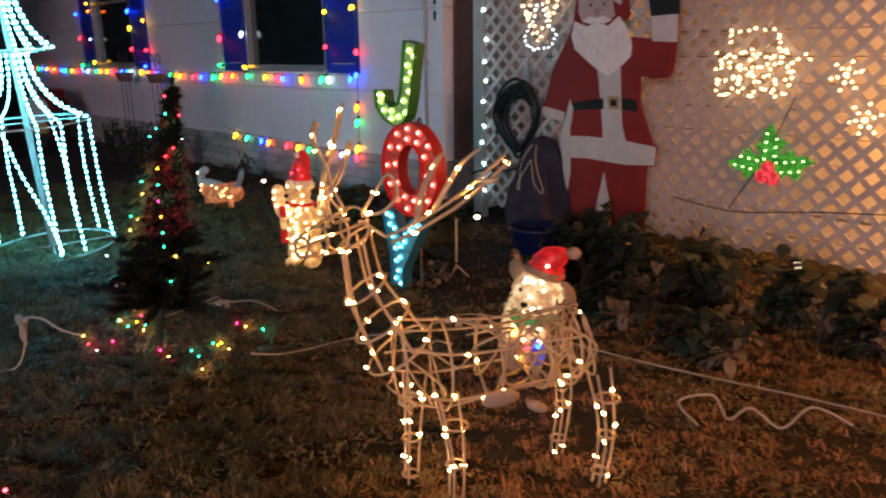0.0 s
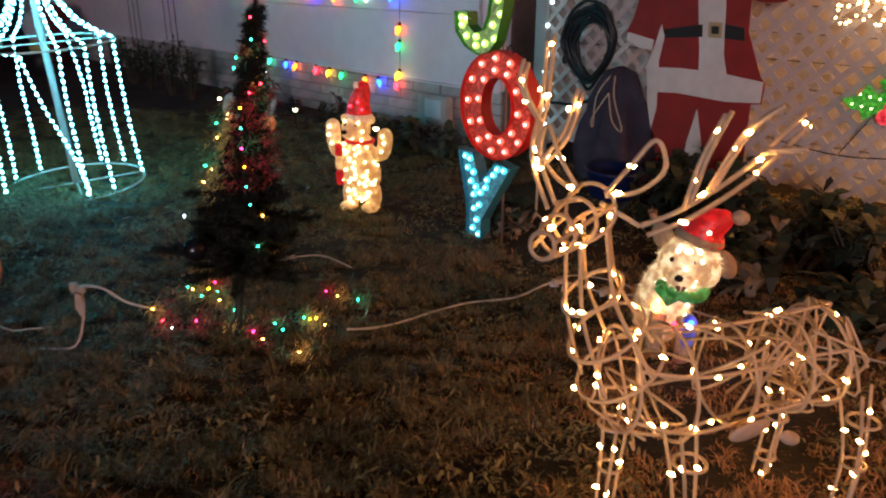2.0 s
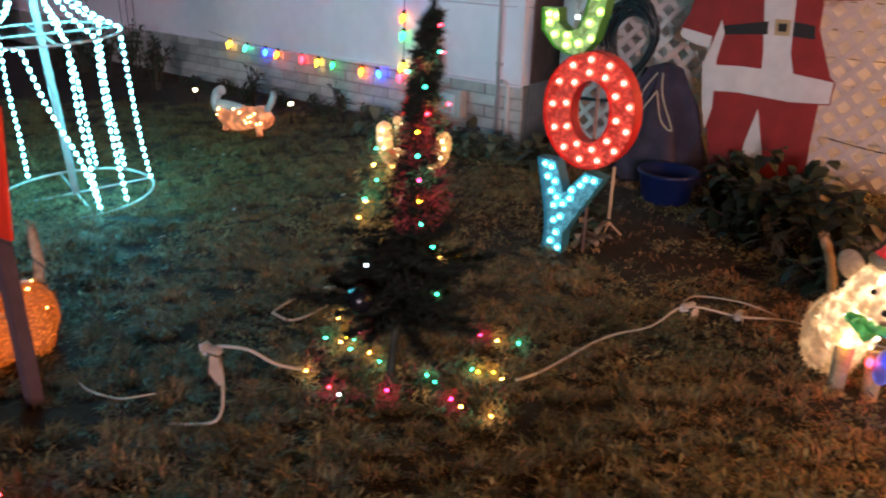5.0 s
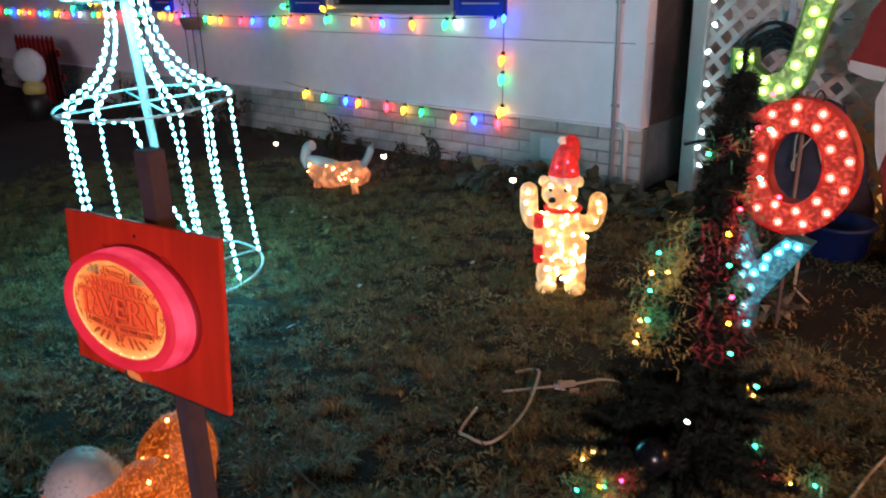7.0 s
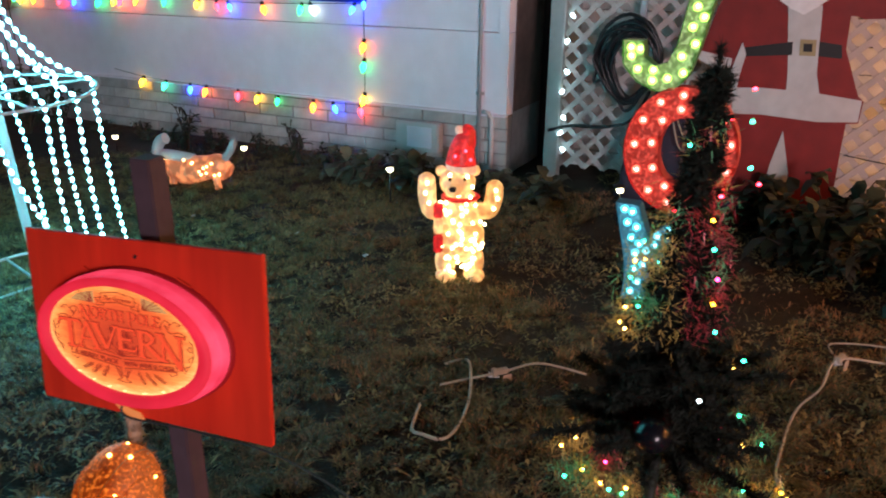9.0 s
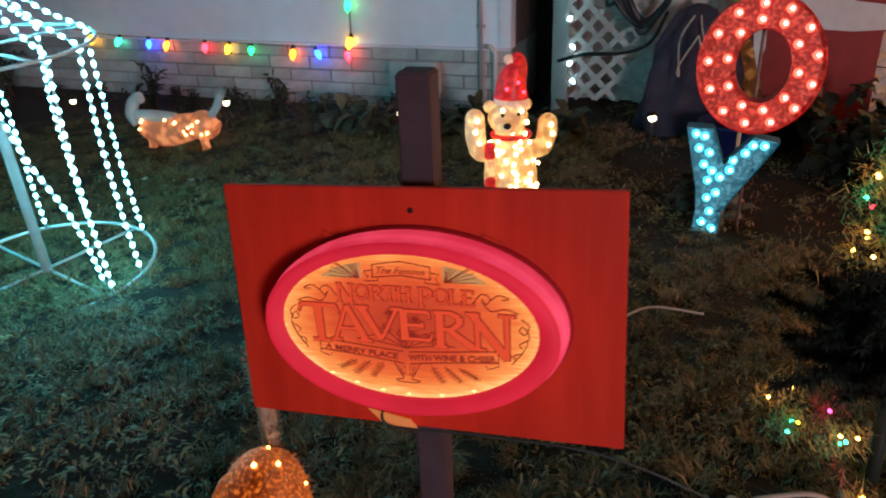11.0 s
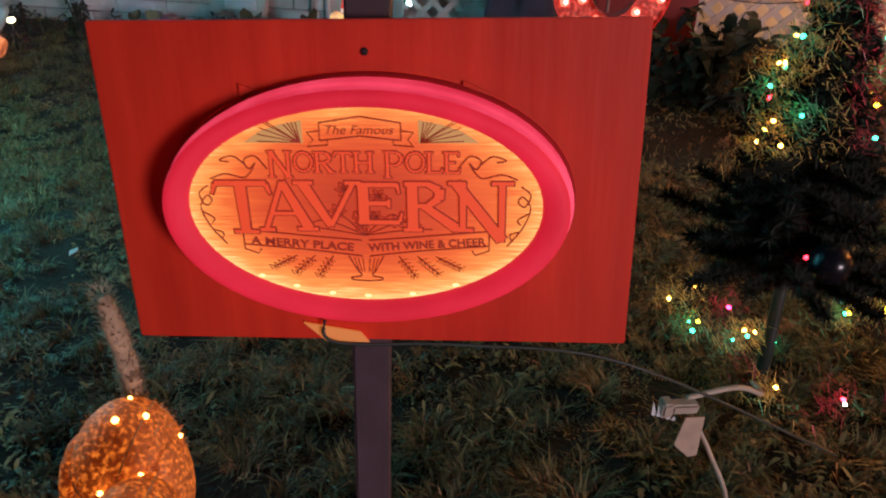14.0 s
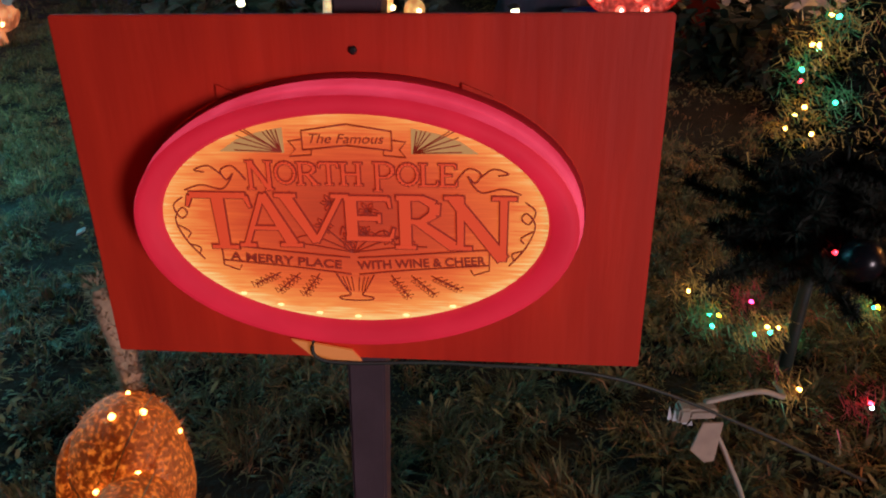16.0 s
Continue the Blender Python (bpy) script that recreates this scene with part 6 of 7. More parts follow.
        o = new("tinsel", me)
        o.parent = t
    # dark bauble low in the crown
    bm = bmesh.new()
    ball(bm, axis(0.44) + Vector((-0.12, -0.17, 0)), 0.045, seg=16)
    part("bauble", bm, material("black_bauble", (0.006, 0.007, 0.010), 0.25), t, "dark shiny bauble")
    # coloured mini bulbs
    seeds = {k: seed_mesh("tree_bulb_" + k, glow("tree_bulb_" + k + "_glass", c, s * 2.1), 0.0046, 0.011) for k, (c, s) in BULB_COLOURS.items()}
    for p, k in lit:
        shared("bulb", seeds[k], t, pose(p.x, p.y, p.z, random.uniform(0, 180), random.uniform(0, 180)))
    for x, y, z, c in ((-1.07, 3.66, 0.81, "white"), (-0.878, 3.792, 0.819, "teal"), (-0.87, 3.93, 1.465, "red"), (-0.91, 3.84, 1.30, "teal"), (-0.87, 3.92, 1.39, "teal"), (-0.84, 3.90, 1.24, "red")):
        shared("bulb", seeds[c], t, pose(x - bx, y - by, z - z0, 40, 60))


xmas_tree()
# ---------------------------------------------------------------- solar path lamps
def path_lamp(x, y, h=0.26):
    t = thing("path_lamp", on_ground(x, y), "small lit garden lamp on a thin dark stake", "garden lamp", "path lamps")
    bm = bmesh.new()
    tube(bm, [(0, 0, 0), (0, 0, h - 0.03)], 0.007, 6)
    part("stake", bm, BLACK_PAINT, t)
    bm = bmesh.new()
    ball(bm, (0, 0, h), (0.026, 0.026, 0.022), seg=12)
    part("lens", bm, glow("path_lamp_lens", (1.0, 0.90, 0.55), 6), t, "glowing pale lens")
    bm = bmesh.new()
    lathe(bm, [(0.040, 0.0), (0.042, 0.008), (0.012, 0.024)], (0, 0.02, h + 0.018), 14)
    part("cap", bm, BLACK_PAINT, t)
    return t


for x, y, h in ((0.24, 6.95, 0.26), (-1.25, 7.7, 0.28), (2.30, 5.30, 0.34), (-3.588, 9.825, 0.14), (-2.356, 8.868, 0.21)):
    path_lamp(x, y, h)

# ---------------------------------------------------------------- plants along the walls
def leaf_blade(vs, fs, p, d, ln, wd, droop):
    d = d.normalized()
    side = d.cross(Vector((0, 0, 1)))
    side = side.normalized() if side.length > 1e-3 else Vector((1, 0, 0))
    b = len(vs)
    m1, m2, e = p + d * ln * 0.33, p + d * ln * 0.7 - Vector((0, 0, droop * ln * 0.3)), p + d * ln - Vector((0, 0, droop * ln))
    vs += [tuple(p), tuple(m1 + side * wd * 0.5), tuple(m1 - side * wd * 0.5 + Vector((0, 0, wd * 0.15))), tuple(m2 + side * wd * 0.42), tuple(m2 - side * wd * 0.42 + Vector((0, 0, wd * 0.15))), tuple(e)]
    fs += [(b, b + 1, b + 2), (b + 1, b + 3, b + 4, b + 2), (b + 3, b + 5, b + 4)]


def shrub(name, m, w, h, n, ln, wd, mat, label, stems=6, seed=0, open_=0.6):
    random.seed(seed)
    t = thing(name, m, label, "plant")
    bm = bmesh.new()
    vs, fs = [], []
    for k in range(stems):
        a = random.uniform(0, 6.28)
        r = w * random.uniform(0.1, 0.8)
        tip = Vector((r * math.cos(a), r * math.sin(a) * open_, h * random.uniform(0.45, 1.0)))
        ln0 = bez([(0.15 * tip.x, 0.15 * tip.y, 0), (0.5 * tip.x, 0.5 * tip.y, tip.z * 0.6), tip], 4)
        tube(bm, ln0, [0.008 - 0.0006 * i for i in range(len(ln0))], 5)
        for _ in range(n // stems):
            p = ln0[random.randrange(2, len(ln0))]
            d = Vector((random.gauss(0, 1), random.gauss(0, 1), random.gauss(0.35, 0.6)))
            leaf_blade(vs, fs, p, d, ln * random.uniform(0.6, 1.3), wd * random.uniform(0.7, 1.3), random.uniform(0.1, 0.7))
    part("stem", bm, BARK, t)
    me = bpy.data.meshes.new("leaves")
    me.from_pydata(vs, [], fs)
    me.materials.append(mat)
    ob = new("leaves", me)
    ob.parent = t
    return t


def wall_spot(u, y, turn=0):
    p = HOUSE @ Vector((u, y, 0))
    return pose(p.x, p.y, height(p.x, p.y) - 0.01, 0, 0, -38 + turn)


random.seed(77)
i = 0
for u in np.arange(-4.6, -0.1, 0.30):
    i += 1
    shrub("low_shrub", wall_spot(u + random.uniform(-.08, .08), random.uniform(-0.40, -0.22)), 0.22, random.uniform(0.10, 0.20), 90, 0.06, 0.022, LEAF, "low leafy weed at the foot of the block wall", 7, i)
for u, y, h in ((-0.95, -0.75, 0.26), (-0.55, -0.7, 0.30), (-0.2, -0.6, 0.26), (0.15, -0.5, 0.22), (0.55, -0.55, 0.24), (-1.3, -0.6, 0.22)):
    i += 1
    shrub("broad_leaf_plant", wall_spot(u, y), 0.24, h, 42, 0.17, 0.10, BROAD_LEAF, "grey-green broad-leaved plant near the house corner", 7, i)
for u, y, h in ((1.5, -1.6, 0.16), (2.35, -1.0, 0.40), (2.5, -0.75, 0.52), (2.85, -1.1, 0.46), (3.2, -0.9, 0.44), (3.55, -1.3, 0.40), (3.9, -1.0, 0.42), (4.3, -1.2, 0.44), (2.1, -0.45, 0.42), (3.0, -1.6, 0.25), (3.7, -1.8, 0.24)):
    i += 1
    shrub("garden_bush", wall_spot(u, y), 0.34, h, 170, 0.15, 0.07, LEAF, "dark leafy bush in front of the lattice", 11, i)
    shrub("dry_plant", wall_spot(u + 0.18, y - 0.15), 0.20, h * 0.6, 24, 0.16, 0.05, DRY_LEAF, "half-dry broad leaves among the bushes", 6, i + 200)
for u, y, h in ((-3.05, -0.55, 0.48), (-1.85, -0.45, 0.38)):
    i += 1
    shrub("young_sapling", wall_spot(u, y), 0.16, h, 60, 0.13, 0.035, LEAF, "young sapling with drooping leaves by the wall", 6, i)
for u in (-4.6, -5.1, -5.7, -6.3, -6.9):
    i += 1
    shrub("dark_hedge", wall_spot(u, -0.75), 0.42, random.uniform(0.55, 0.75), 420, 0.07, 0.03, LEAF, "dark dense hedge before the house wall", 16, i)

# wire plant stands behind the hedge
for u in (-5.75, -6.9):
    t = thing("plant_stand", wall_spot(u, -0.35), "dark wire plant stand with a curled top", "plant stand")
    for x in (-0.16, 0.0, 0.16):
        bm = bmesh.new()
        tube(bm, [(x, 0, 0), (x, 0, 1.45)], 0.006, 5)
        part("rod", bm, CABLE_DARK, t)
    bm = bmesh.new()
    for s in (-1, 1):
        tube(bm, bez([(0, 0, 1.45), (0.09 * s, 0, 1.62), (0.19 * s, 0, 1.55), (0.15 * s, 0, 1.47), (0.11 * s, 0, 1.53)]), 0.006, 5)
    part("scroll", bm, CABLE_DARK, t)
    bm = bmesh.new()
    lathe(bm, [(0.10, 0), (0.14, 0.13), (0.145, 0.14)], (0, 0, 1.20), 14)
    part("pot", bm, BROWN_PAINT, t)

# ---------------------------------------------------------------- far figures behind the rope-light tree
FIG_WHITE = material("figure_white", (0.50, 0.52, 0.55), 0.6, vary=0.2, scale=6)
FIG_GREEN = material("figure_green", (0.03, 0.22, 0.10), 0.6)
p = HOUSE @ Vector((-8.3, -1.3, 0))
bm = bmesh.new()
lathe(bm, [(0.16, 0.0), (0.17, 0.25), (0.12, 0.36)], n=20, mi=1)
ball(bm, (0, 0, 0.42), (0.15, 0.14, 0.13), mi=2)
ball(bm, (0, 0, 0.72), (0.24, 0.12, 0.24))
solid("snow_figure", bm, [FIG_WHITE, BLACK_PAINT, material("figure_yellow", (0.4, 0.35, 0.12), 0.6)], pose(p.x, p.y, height(p.x, p.y), 0, 0, -10), "round white figure with dark lower half", "lawn figure")
p = HOUSE @ Vector((-9.4, -1.7, 0))
bm = bmesh.new()
for s in (-1, 1):
    tube(bm, [(0.08 * s, 0, 0), (0.07 * s, 0, 0.35)], 0.05, 10, 0)
lathe(bm, [(0.20, 0.32), (0.16, 0.60), (0.10, 0.72)], n=16, mi=1)
ball(bm, (0, 0, 0.82), 0.11, mi=2)
lathe(bm, [(0.13, 0.88), (0.08, 1.02), (0.01, 1.2)], n=14, mi=0)
tube(bm, [(-0.12, 0, 0.66), (-0.26, 0, 0.50), (-0.30, 0, 0.34)], 0.04, 8, 2)
tube(bm, [(0.12, 0, 0.66), (0.26, 0, 0.52), (0.30, 0, 0.36)], 0.04, 8, 2)
solid("elf_figure", bm, [RED_PAINT, FIG_GREEN, FIG_WHITE], pose(p.x, p.y, height(p.x, p.y), 0, 0, -20), "red and green garden elf figure", "lawn figure")
p = HOUSE @ Vector((-9.9, -0.5, 0))
fence = thing("picket_fence", pose(p.x, p.y, height(p.x, p.y), 0, 0, -38), "low red picket fence by the house", "fence")
for z in (0.42, 0.78):
    bm = bmesh.new()
    box(bm, (0, 0, z), (1.5, 0.05, 0.10), bevel=0.005)
    part("rail", bm, RED_PAINT, fence)
bm = bmesh.new()
prism(bm, [(-0.06, 0), (0.06, 0), (0.06, 0.95), (0.0, 1.03), (-0.06, 0.95)], -0.05, -0.03)
picket = finish(bm, "picket", RED_PAINT)
for k in range(9):
    shared("picket", picket, fence, pose(-0.64 + 0.16 * k, 0, 0))


def net_bush(x, y, r, label):
    """A clipped bush under a net of blue lights."""
    t = thing("net_light_bush", on_ground(x, y), label, "bush")
    random.seed(int(100 * r))
    vs, fs = [], []
    for _ in range(2600):
        d = Vector((random.gauss(0, 1), random.gauss(0, 1), random.gauss(0.1, 0.8))).normalized()
        p = Vector((0, 0, r * 0.9)) + Vector((d.x * r, d.y * r, d.z * r * 0.9)) * random.uniform(0.75, 1.05)
        leaf_blade(vs, fs, p, d + Vector((random.gauss(0, .6), random.gauss(0, .6), random.gauss(0, .6))), 0.07, 0.03, 0.3)
    me = bpy.data.meshes.new("crown")
    me.from_pydata(vs, [], fs)
    me.materials.append(LEAF)
    ob = new("crown", me)
    ob.parent = t
    bm = bmesh.new()
    tube(bm, [(0, 0, 0), (0, 0, r)], 0.03, 8)
    part("trunk", bm, BARK, t)
    me = seed_mesh("net_bulb", glow("net_bulb_glass", (0.16, 0.70, 1.0), 14), 0.011, 0.022)
    for k in range(110):
        z = 1 - 1.7 * (k + 0.5) / 110
        a = k * 2.39996
        q = math.sqrt(max(0, 1 - z * z))
        shared("bulb", me, t, pose(1.06 * r * q * math.cos(a), 1.06 * r * q * math.sin(a), r * 0.9 + 0.95 * r * z))


net_bush(-7.6, 9.4, 0.55, "round bush under a net of blue lights")

# tall dark trees beyond the house end
def far_tree(x, y, h, seed):
    random.seed(seed)
    t = thing("dark_tree", pose(x, y, height(x, y)), "tall dark leafy tree at the edge of the garden", "tree", "far trees")
    bm = bmesh.new()
    tube(bm, [(0, 0, 0), (0.1, 0, h * 0.4), (0.05, 0.1, h * 0.8)], [0.16, 0.12, 0.04], 9)
    tips = []
    for k in range(14):
        z = h * random.uniform(0.25, 0.8)
        a = random.uniform(0, 6.28)
        e = Vector((math.cos(a) * random.uniform(0.6, 1.5), math.sin(a) * random.uniform(0.6, 1.5), z + random.uniform(0.2, 0.9)))
        tube(bm, [(0.08, 0, z), e * 0.6 + Vector((0, 0, z * 0.4)), e], [0.05, 0.03, 0.012], 6)
        tips.append(e)
    part("trunk", bm, BARK, t)
    vs, fs = [], []
    for e in tips:
        for _ in range(260):
            p = e + Vector((random.gauss(0, .45), random.gauss(0, .45), random.gauss(0, .38)))
            leaf_blade(vs, fs, p, Vector((random.gauss(0, 1), random.gauss(0, 1), random.gauss(0, 1))), 0.13, 0.06, 0.4)
    me = bpy.data.meshes.new("crown")
    me.from_pydata(vs, [], fs)
    me.materials.append(LEAF)
    ob = new("crown", me)
    ob.parent = t


far_tree(-9.0, 10.8, 4.2, 1)
far_tree(-11.0, 12.5, 5.0, 2)
far_tree(-10.2, 8.6, 4.6, 3)

# ---------------------------------------------------------------- cables on the lawn
def lawn_cable(name, pts, r, mat, label, lift=0.028):
    line = bez([(x, y, height(x, y) + lift + (z if z else 0)) for x, y, z in pts], 8)
    o = line[0]
    bm = bmesh.new()
    tube(bm, [p - o for p in line], r, 6)
    return solid(name, bm, mat, Matrix.Translation(o), label, "cable")


lawn_cable("white_cable", [(-0.575, 3.93, 0.05), (-0.45, 4.12, 0), (-0.16, 4.43, 0.01), (0.08, 4.60, 0), (0.28, 4.76, 0.04), (0.52, 4.73, 0.01), (0.75, 4.72, 0), (1.0, 4.5, 0), (1.3, 4.28, 0), (1.6, 4.1, 0), (1.95, 3.9, 0), (2.4, 3.6, 0)], 0.0055, CABLE_WHITE, "white extension cable running over the lawn")
lawn_cable("white_cable", [(0.28, 4.80, 0.05), (0.40, 4.95, 0.02), (0.58, 4.86, 0.03), (0.72, 4.78, 0)], 0.004, CABLE_WHITE, "short white cable looped beside the extension cable")
lawn_cable("white_cable", [(1.40, 3.52, 0), (1.34, 3.62, 0.06), (1.48, 3.66, 0.08), (1.52, 3.56, 0.02), (1.62, 3.62, 0.05), (1.72, 3.55, 0), (1.85, 3.62, 0.07), (1.98, 3.55, 0.03)], 0.0055, CABLE_WHITE, "loosely coiled white cable on the lawn")
lawn_cable("white_cable", [(-1.526, 4.777, 0), (-1.585, 4.60, 0), (-1.561, 4.537, 0.01), (-1.487, 4.506, 0), (-1.405, 4.609, 0), (-1.325, 4.795, 0.01), (-1.265, 5.05, 0.02), (-1.28, 5.135, 0), (-1.36, 5.11, 0)], 0.006, CABLE_WHITE, "pale stiff cable curved into a hook on the lawn")
lawn_cable("white_cable", [(-1.42, 4.92, 0), (-1.15, 4.95, 0.02), (-0.98, 4.98, 0.03), (-0.80, 4.90, 0)], 0.005, CABLE_WHITE, "short pale cable end lying on the grass")
lawn_cable("white_cable", [(-1.555, 3.73, 0.235), (-1.45, 3.70, 0.24), (-1.36, 3.70, 0.19), (-1.26, 3.78, 0.13)], 0.0055, CABLE_WHITE, "white cable leading to the little tree")
lawn_cable("white_cable", [(-2.13, 3.92, 0), (-2.04, 3.82, 0.01), (-1.93, 3.78, 0), (-1.85, 3.78, 0.01), (-1.78, 3.84, 0)], 0.0035, CABLE_WHITE, "thin white cable lying by the sign post")
lawn_cable("white_cable", [(-1.555, 3.725, 0.215), (-1.53, 3.67, 0.13), (-1.54, 3.60, 0.03), (-1.70, 3.62, 0)], 0.005, CABLE_WHITE, "white cable bent down into the grass")


def plug(x, y, up, turn, label):
    t = thing("cable_plug", on_ground(x, y, up, turn), label, "plug")
    bm = bmesh.new()
    box(bm, (0, 0, 0.02), (0.055, 0.026, 0.024), bevel=0.005)
    box(bm, (-0.035, 0, 0.02), (0.022, 0.03, 0.034), bevel=0.004)
    part("body", bm, CABLE_WHITE, t)
    bm = bmesh.new()
    a = [(-0.002, 0.010), (0.036, 0.010), (0.040, -0.088), (0.022, -0.092), (-0.012, -0.058)]
    prism(bm, a, -0.022, -0.019)
    part("tag", bm, TAG_PAPER, t, "folded paper tag")
    bm = bmesh.new()
    for k in range(5):
        prism(bm, [(-0.06 + 0.008 * k, 0.0), (-0.05 + 0.008 * k, 0.0), (-0.062 + 0.010 * k, 0.035 - 0.006 * k)], -0.004 * k, -0.004 * k + 0.001)
    part("foil", bm, FOIL_GLINT, t, "crumpled clear wrapping")
    return t


plug(-1.565, 3.725, 0.23, -25, "white plug with a paper tag above the grass")
plug(-1.15, 4.955, 0.03, 10, "white plug with a paper tag lying in the grass")
plug(0.30, 4.77, 0.05, 30, "white plug joint on the extension cable")
plug(0.52, 4.74, 0.03, 60, "white plug joint with a torn tag")

# scraps of white litter near the far pup
random.seed(41)
for x, y in ((-2.82, 7.55), (-2.66, 7.60), (-2.95, 7.75), (-1.95, 7.1), (-1.55, 6.6), (-2.2, 6.2), (-2.45, 5.6)):
    bm = bmesh.new()
    s = random.uniform(0.012, 0.03)
    prism(bm, [(-s, -s * 0.5), (s, -s * 0.6), (s * 0.9, s * 0.5), (-s * 0.7, s * 0.6)], 0, 0.003)
    solid("paper_scrap", bm, WHITE_PAINT, on_ground(x, y, 0.035, random.uniform(0, 180)) @ pose(0, 0, 0, 70, 10, 0), "small white paper scrap on the grass", "litter", "paper scraps")

# red mini lights lying near the street edge
t = thing("red_light_string", on_ground(-1.3, 2.8), "string of red mini lights in the dark grass", "light string")
bm = bmesh.new()
o = Vector((-1.3, 2.8, height(-1.3, 2.8)))
line = [p - o for p in bez([(x, y, height(x, y) + 0.04) for x, y in ((-0.75, 2.55), (-0.98, 2.64), (-1.15, 2.60), (-1.28, 2.77), (-1.5, 2.8), (-1.7, 2.98), (-1.86, 3.12), (-2.0, 3.2))], 6)]
tube(bm, line, 0.003, 5)
part("cable", bm, CABLE_DARK, t)
me = seed_mesh("red_mini_bulb", glow("red_mini_glass", (1.0, 0.02, 0.03), 45), 0.006, 0.016)
for k in range(2, len(line), 3):
    p = line[k]
    shared("bulb", me, t, pose(p.x, p.y, p.z + 0.012, 40 * k, 25 * k))

# ---------------------------------------------------------------- grass
def grass(name, x0, x1, y0, y1, count, seed, colour, tall, label, tuft=1.0):
    """Blades in uneven tufts that thin out towards the edges of the stretch."""
    rng = np.random.default_rng(seed)
    x, y = rng.uniform(x0, x1, count), rng.uniform(y0, y1, count)
    lay = np.random.default_rng(77)
    clump, lie = np.zeros(count), np.zeros(count)
    for k in range(30):
        a, q, ph = lay.uniform(0, 2 * np.pi), lay.uniform(5, 60), lay.uniform(0, 2 * np.pi)
        wave = np.sin(q * (x * np.cos(a) + y * np.sin(a)) + ph)
        clump += wave
        if k % 3 == 0:
            lie += wave
    clump = np.clip(clump / 5.0, -1, 1)
    edge = np.minimum(np.minimum(x - x0, x1 - x), np.minimum(y - y0, y1 - y))
    keep = rng.uniform(-1.0, 1.0, count) < 0.9 * clump + 0.45
    keep &= rng.uniform(0, 1, count) < np.clip(edge / 0.8, 0, 1)
    house = (x + 0.19) * 0.616 + (y - 8.29) * 0.788
    keep &= house < -0.02
    bare = ((x - 0.6) / 1.3) ** 2 + ((y - 6.2) / 0.9) ** 2 < 1 + 0.3 * np.sin(x * 7)
    keep &= ~bare | (rng.uniform(0, 1, count) < 0.07)
    x, y, clump, lie = x[keep], y[keep], clump[keep], lie[keep]
    n = len(x)
    z = height(x, y) - 0.005
    h = tall * rng.uniform(0.4, 1.15, n) * (0.85 + 0.75 * tuft * clump)
    a, lean = 1.3 * lie + rng.normal(0, 1.1, n), rng.uniform(0.4, 1.8, n)
    w = rng.uniform(0.0014, 0.0036, n)
    dx, dy = np.cos(a), np.sin(a)
    sx, sy = -dy * w, dx * w
    v = np.empty((n, 5, 3))
    v[:, 0] = np.stack([x - sx, y - sy, z], 1)
    v[:, 1] = np.stack([x + sx, y + sy, z], 1)
    mx, my, mz = x + dx * h * lean * 0.35, y + dy * h * lean * 0.35, z + h * 0.62
    v[:, 2] = np.stack([mx + sx * 0.8, my + sy * 0.8, mz], 1)
    v[:, 3] = np.stack([mx - sx * 0.8, my - sy * 0.8, mz], 1)
    v[:, 4] = np.stack([x + dx * h * lean, y + dy * h * lean, z + h * np.clip(1.05 - 0.35 * lean, 0.3, 1)], 1)
    b = np.arange(n)[:, None] * 5
    tri = (b + np.array([[0, 1, 2, 0, 2, 3, 3, 2, 4]])).reshape(-1)
    me = bpy.data.meshes.new(name)
    me.vertices.add(n * 5)
    me.vertices.foreach_set("co", v.reshape(-1))
    me.loops.add(n * 9)
    me.loops.foreach_set("vertex_index", tri.astype(np.int32))
    me.polygons.add(n * 3)
    me.polygons.foreach_set("loop_start", np.arange(0, n * 9, 3, dtype=np.int32))
    me.update(calc_edges=True)
    me.materials.append(colour)
    return tagged(new(name, me), label, "grass", kind="stuff")


GREEN_GRASS = material("lawn_grass", (0.078, 0.104, 0.036), 0.6, vary=0.45, scale=3, island=0.6, second=(0.190, 0.152, 0.064))
DRY_GRASS = material("dry_grass", (0.31, 0.165, 0.080), 0.7, vary=0.4, scale=3, island=0.6)
grass("lawn_grass", -6.0, 0.5, 1.8, 9.8, 430000, 1, GREEN_GRASS, 0.046, "short uneven green lawn grass in tufts")
grass("near_grass", -3.4, 0.6, 2.2, 5.0, 110000, 2, GREEN_GRASS, 0.040, "uneven lawn grass near the street")
grass("dry_grass", -3.6, 4.0, 1.6, 8.0, 260000, 3, DRY_GRASS, 0.034, "scattered dry blades in the lawn")

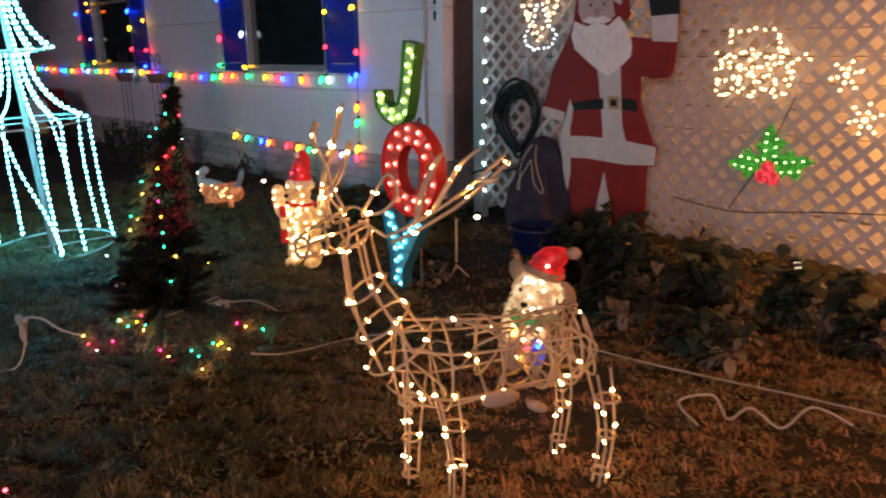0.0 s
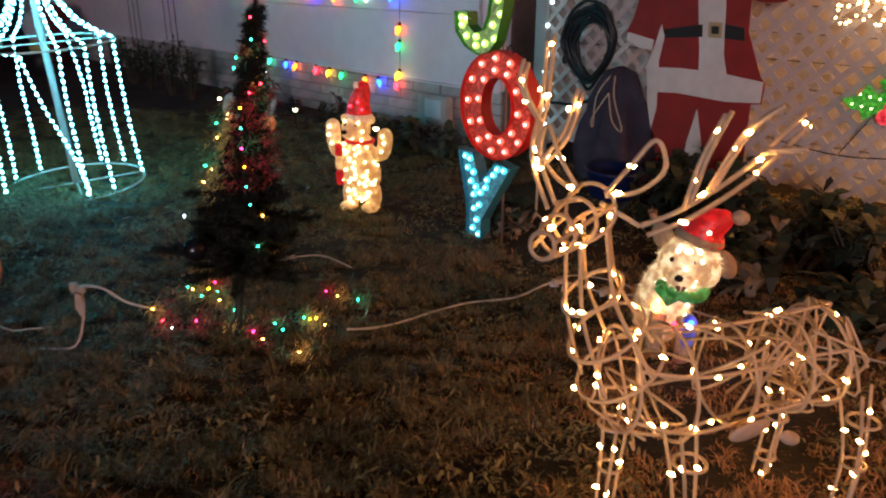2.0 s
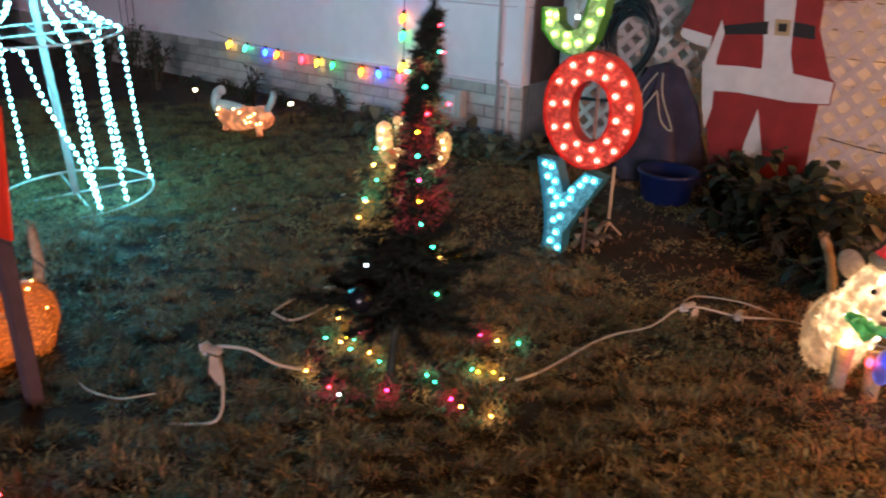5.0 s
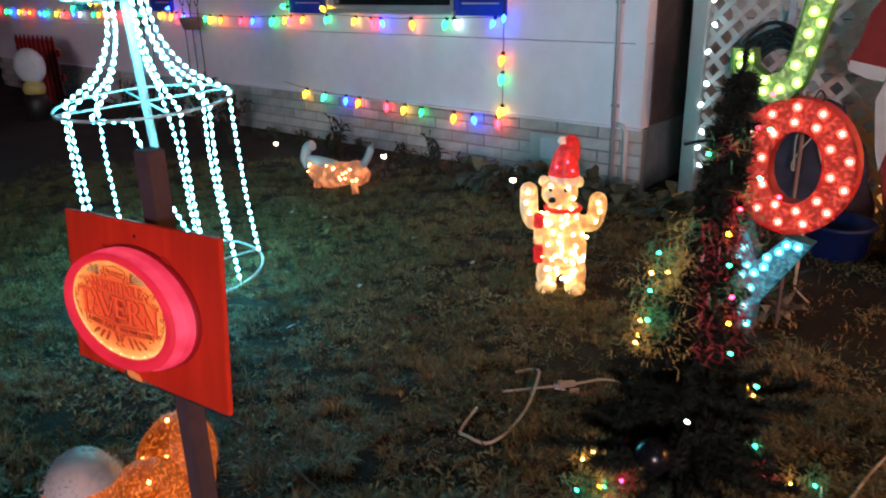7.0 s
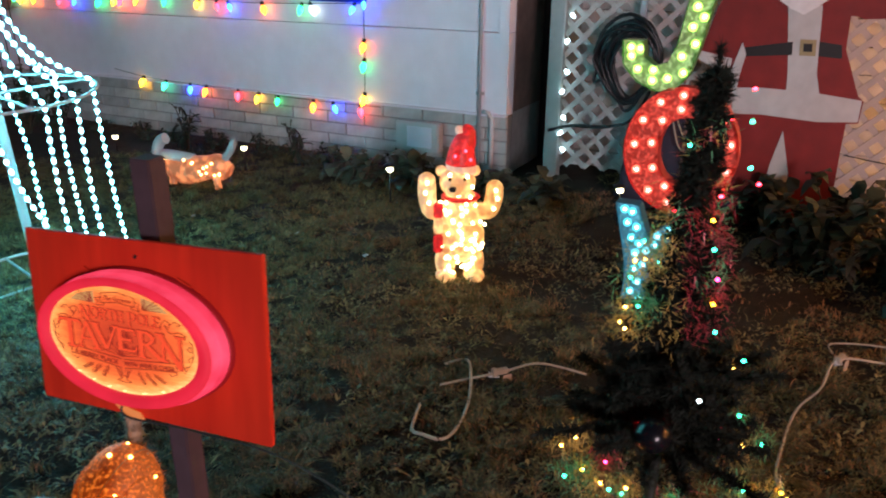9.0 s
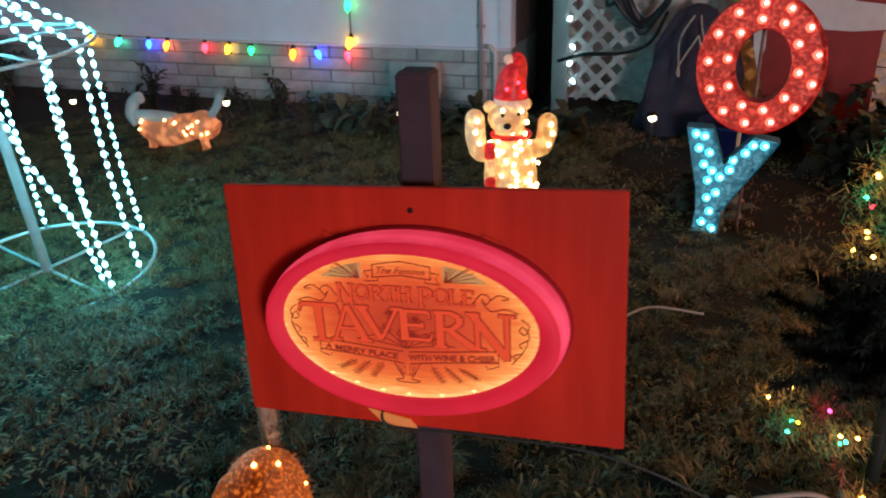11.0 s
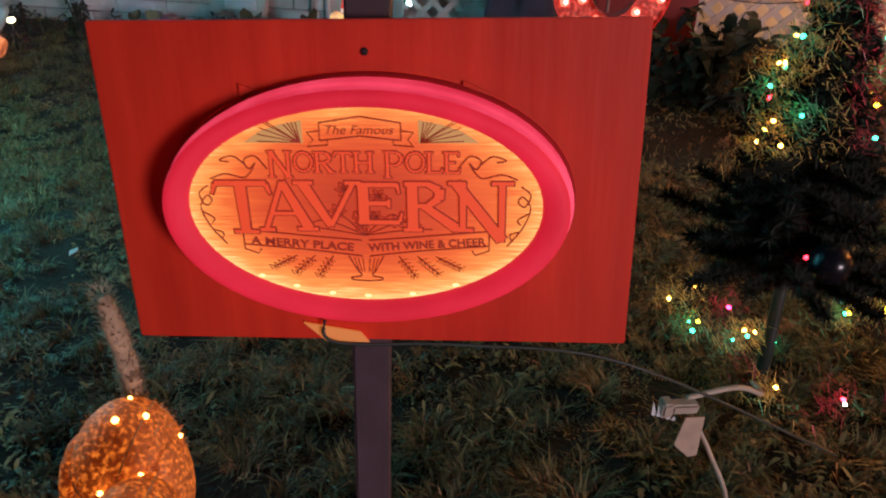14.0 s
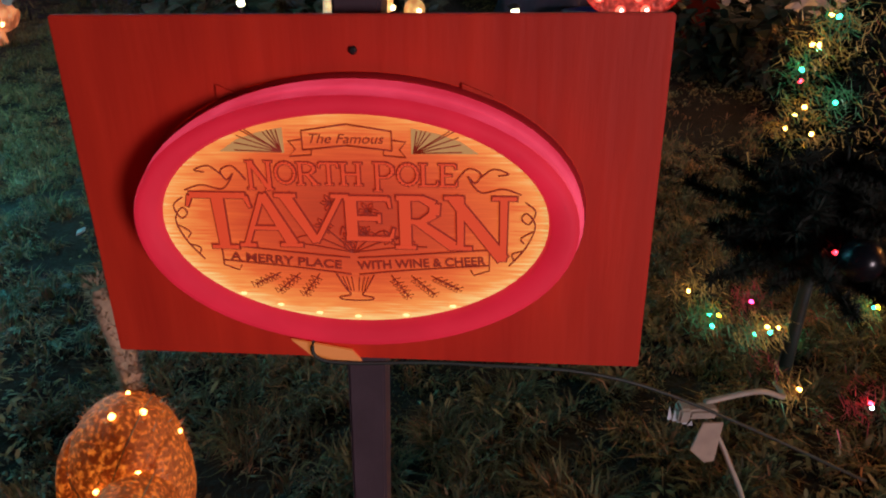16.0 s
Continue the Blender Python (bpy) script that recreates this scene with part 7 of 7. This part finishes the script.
def weeds(count, seed):
    random.seed(seed)
    vs, fs = [], []
    while len(fs) < count * 3:
        x, y = random.uniform(-4.4, 2.6), random.uniform(2.2, 8.2)
        if noise.noise((x * 1.7, y * 1.7, 5)) < -0.05:
            continue
        z = float(height(x, y))
        for _ in range(random.randint(3, 8)):
            a = random.uniform(0, 6.28)
            p = Vector((x + random.gauss(0, .02), y + random.gauss(0, .02), z + random.uniform(0.0, 0.025)))
            leaf_blade(vs, fs, p, Vector((math.cos(a), math.sin(a), random.uniform(0.1, 1.1))), random.uniform(0.02, 0.05), random.uniform(0.006, 0.013), random.uniform(0.1, 0.6))
    me = bpy.data.meshes.new("lawn_weeds")
    me.from_pydata(vs, [], fs)
    me.materials.append(WEED)
    return tagged(new("lawn_weeds", me), "small broad-leaved weeds in the lawn", "weeds", kind="stuff")


WEED = material("weed_leaf", (0.11, 0.12, 0.045), 0.6, vary=0.4, scale=4, island=0.7, second=(0.25, 0.20, 0.09))
weeds(42000, 9)

# ---------------------------------------------------------------- block courses under the siding
bm = bmesh.new()
box(bm, (LEFT_END / 2, 0.07, 0.25), (-LEFT_END, 0.10, 0.53))
part("mortar", bm, MORTAR, WALL)
bm = bmesh.new()
box(bm, (0, 0, 0), (0.388, 0.06, 0.095), bevel=0.004)
block = finish(bm, "block", BLOCK)
bn, bl = BLOCK.node_tree.nodes, BLOCK.node_tree.links
info, hs, rg = bn.new("ShaderNodeObjectInfo"), bn.new("ShaderNodeHueSaturation"), bn.new("ShaderNodeMapRange")
rg.inputs["To Min"].default_value, rg.inputs["To Max"].default_value = 0.82, 1.12
src = bn["Principled BSDF"].inputs["Base Color"].links[0].from_socket
bl.new(info.outputs["Random"], rg.inputs["Value"])
bl.new(rg.outputs[0], hs.inputs["Value"])
bl.new(src, hs.inputs["Color"])
bl.new(hs.outputs["Color"], bn["Principled BSDF"].inputs["Base Color"])
random.seed(55)
for row in range(5):
    u = -0.196 - (0.2 if row % 2 else 0.0)
    while u > LEFT_END + 0.2:
        shared("block", block, WALL, pose(u, 0.028 + random.uniform(-.002, .002), 0.465 - 0.105 * row))
        u -= 0.40
for row in range(1, 5, 2):
    bm = bmesh.new()
    box(bm, (0, 0, 0), (0.188, 0.06, 0.095), bevel=0.004)
    shared("block", finish(bm, "half_block", BLOCK), WALL, pose(-0.096, 0.028, 0.465 - 0.105 * row))
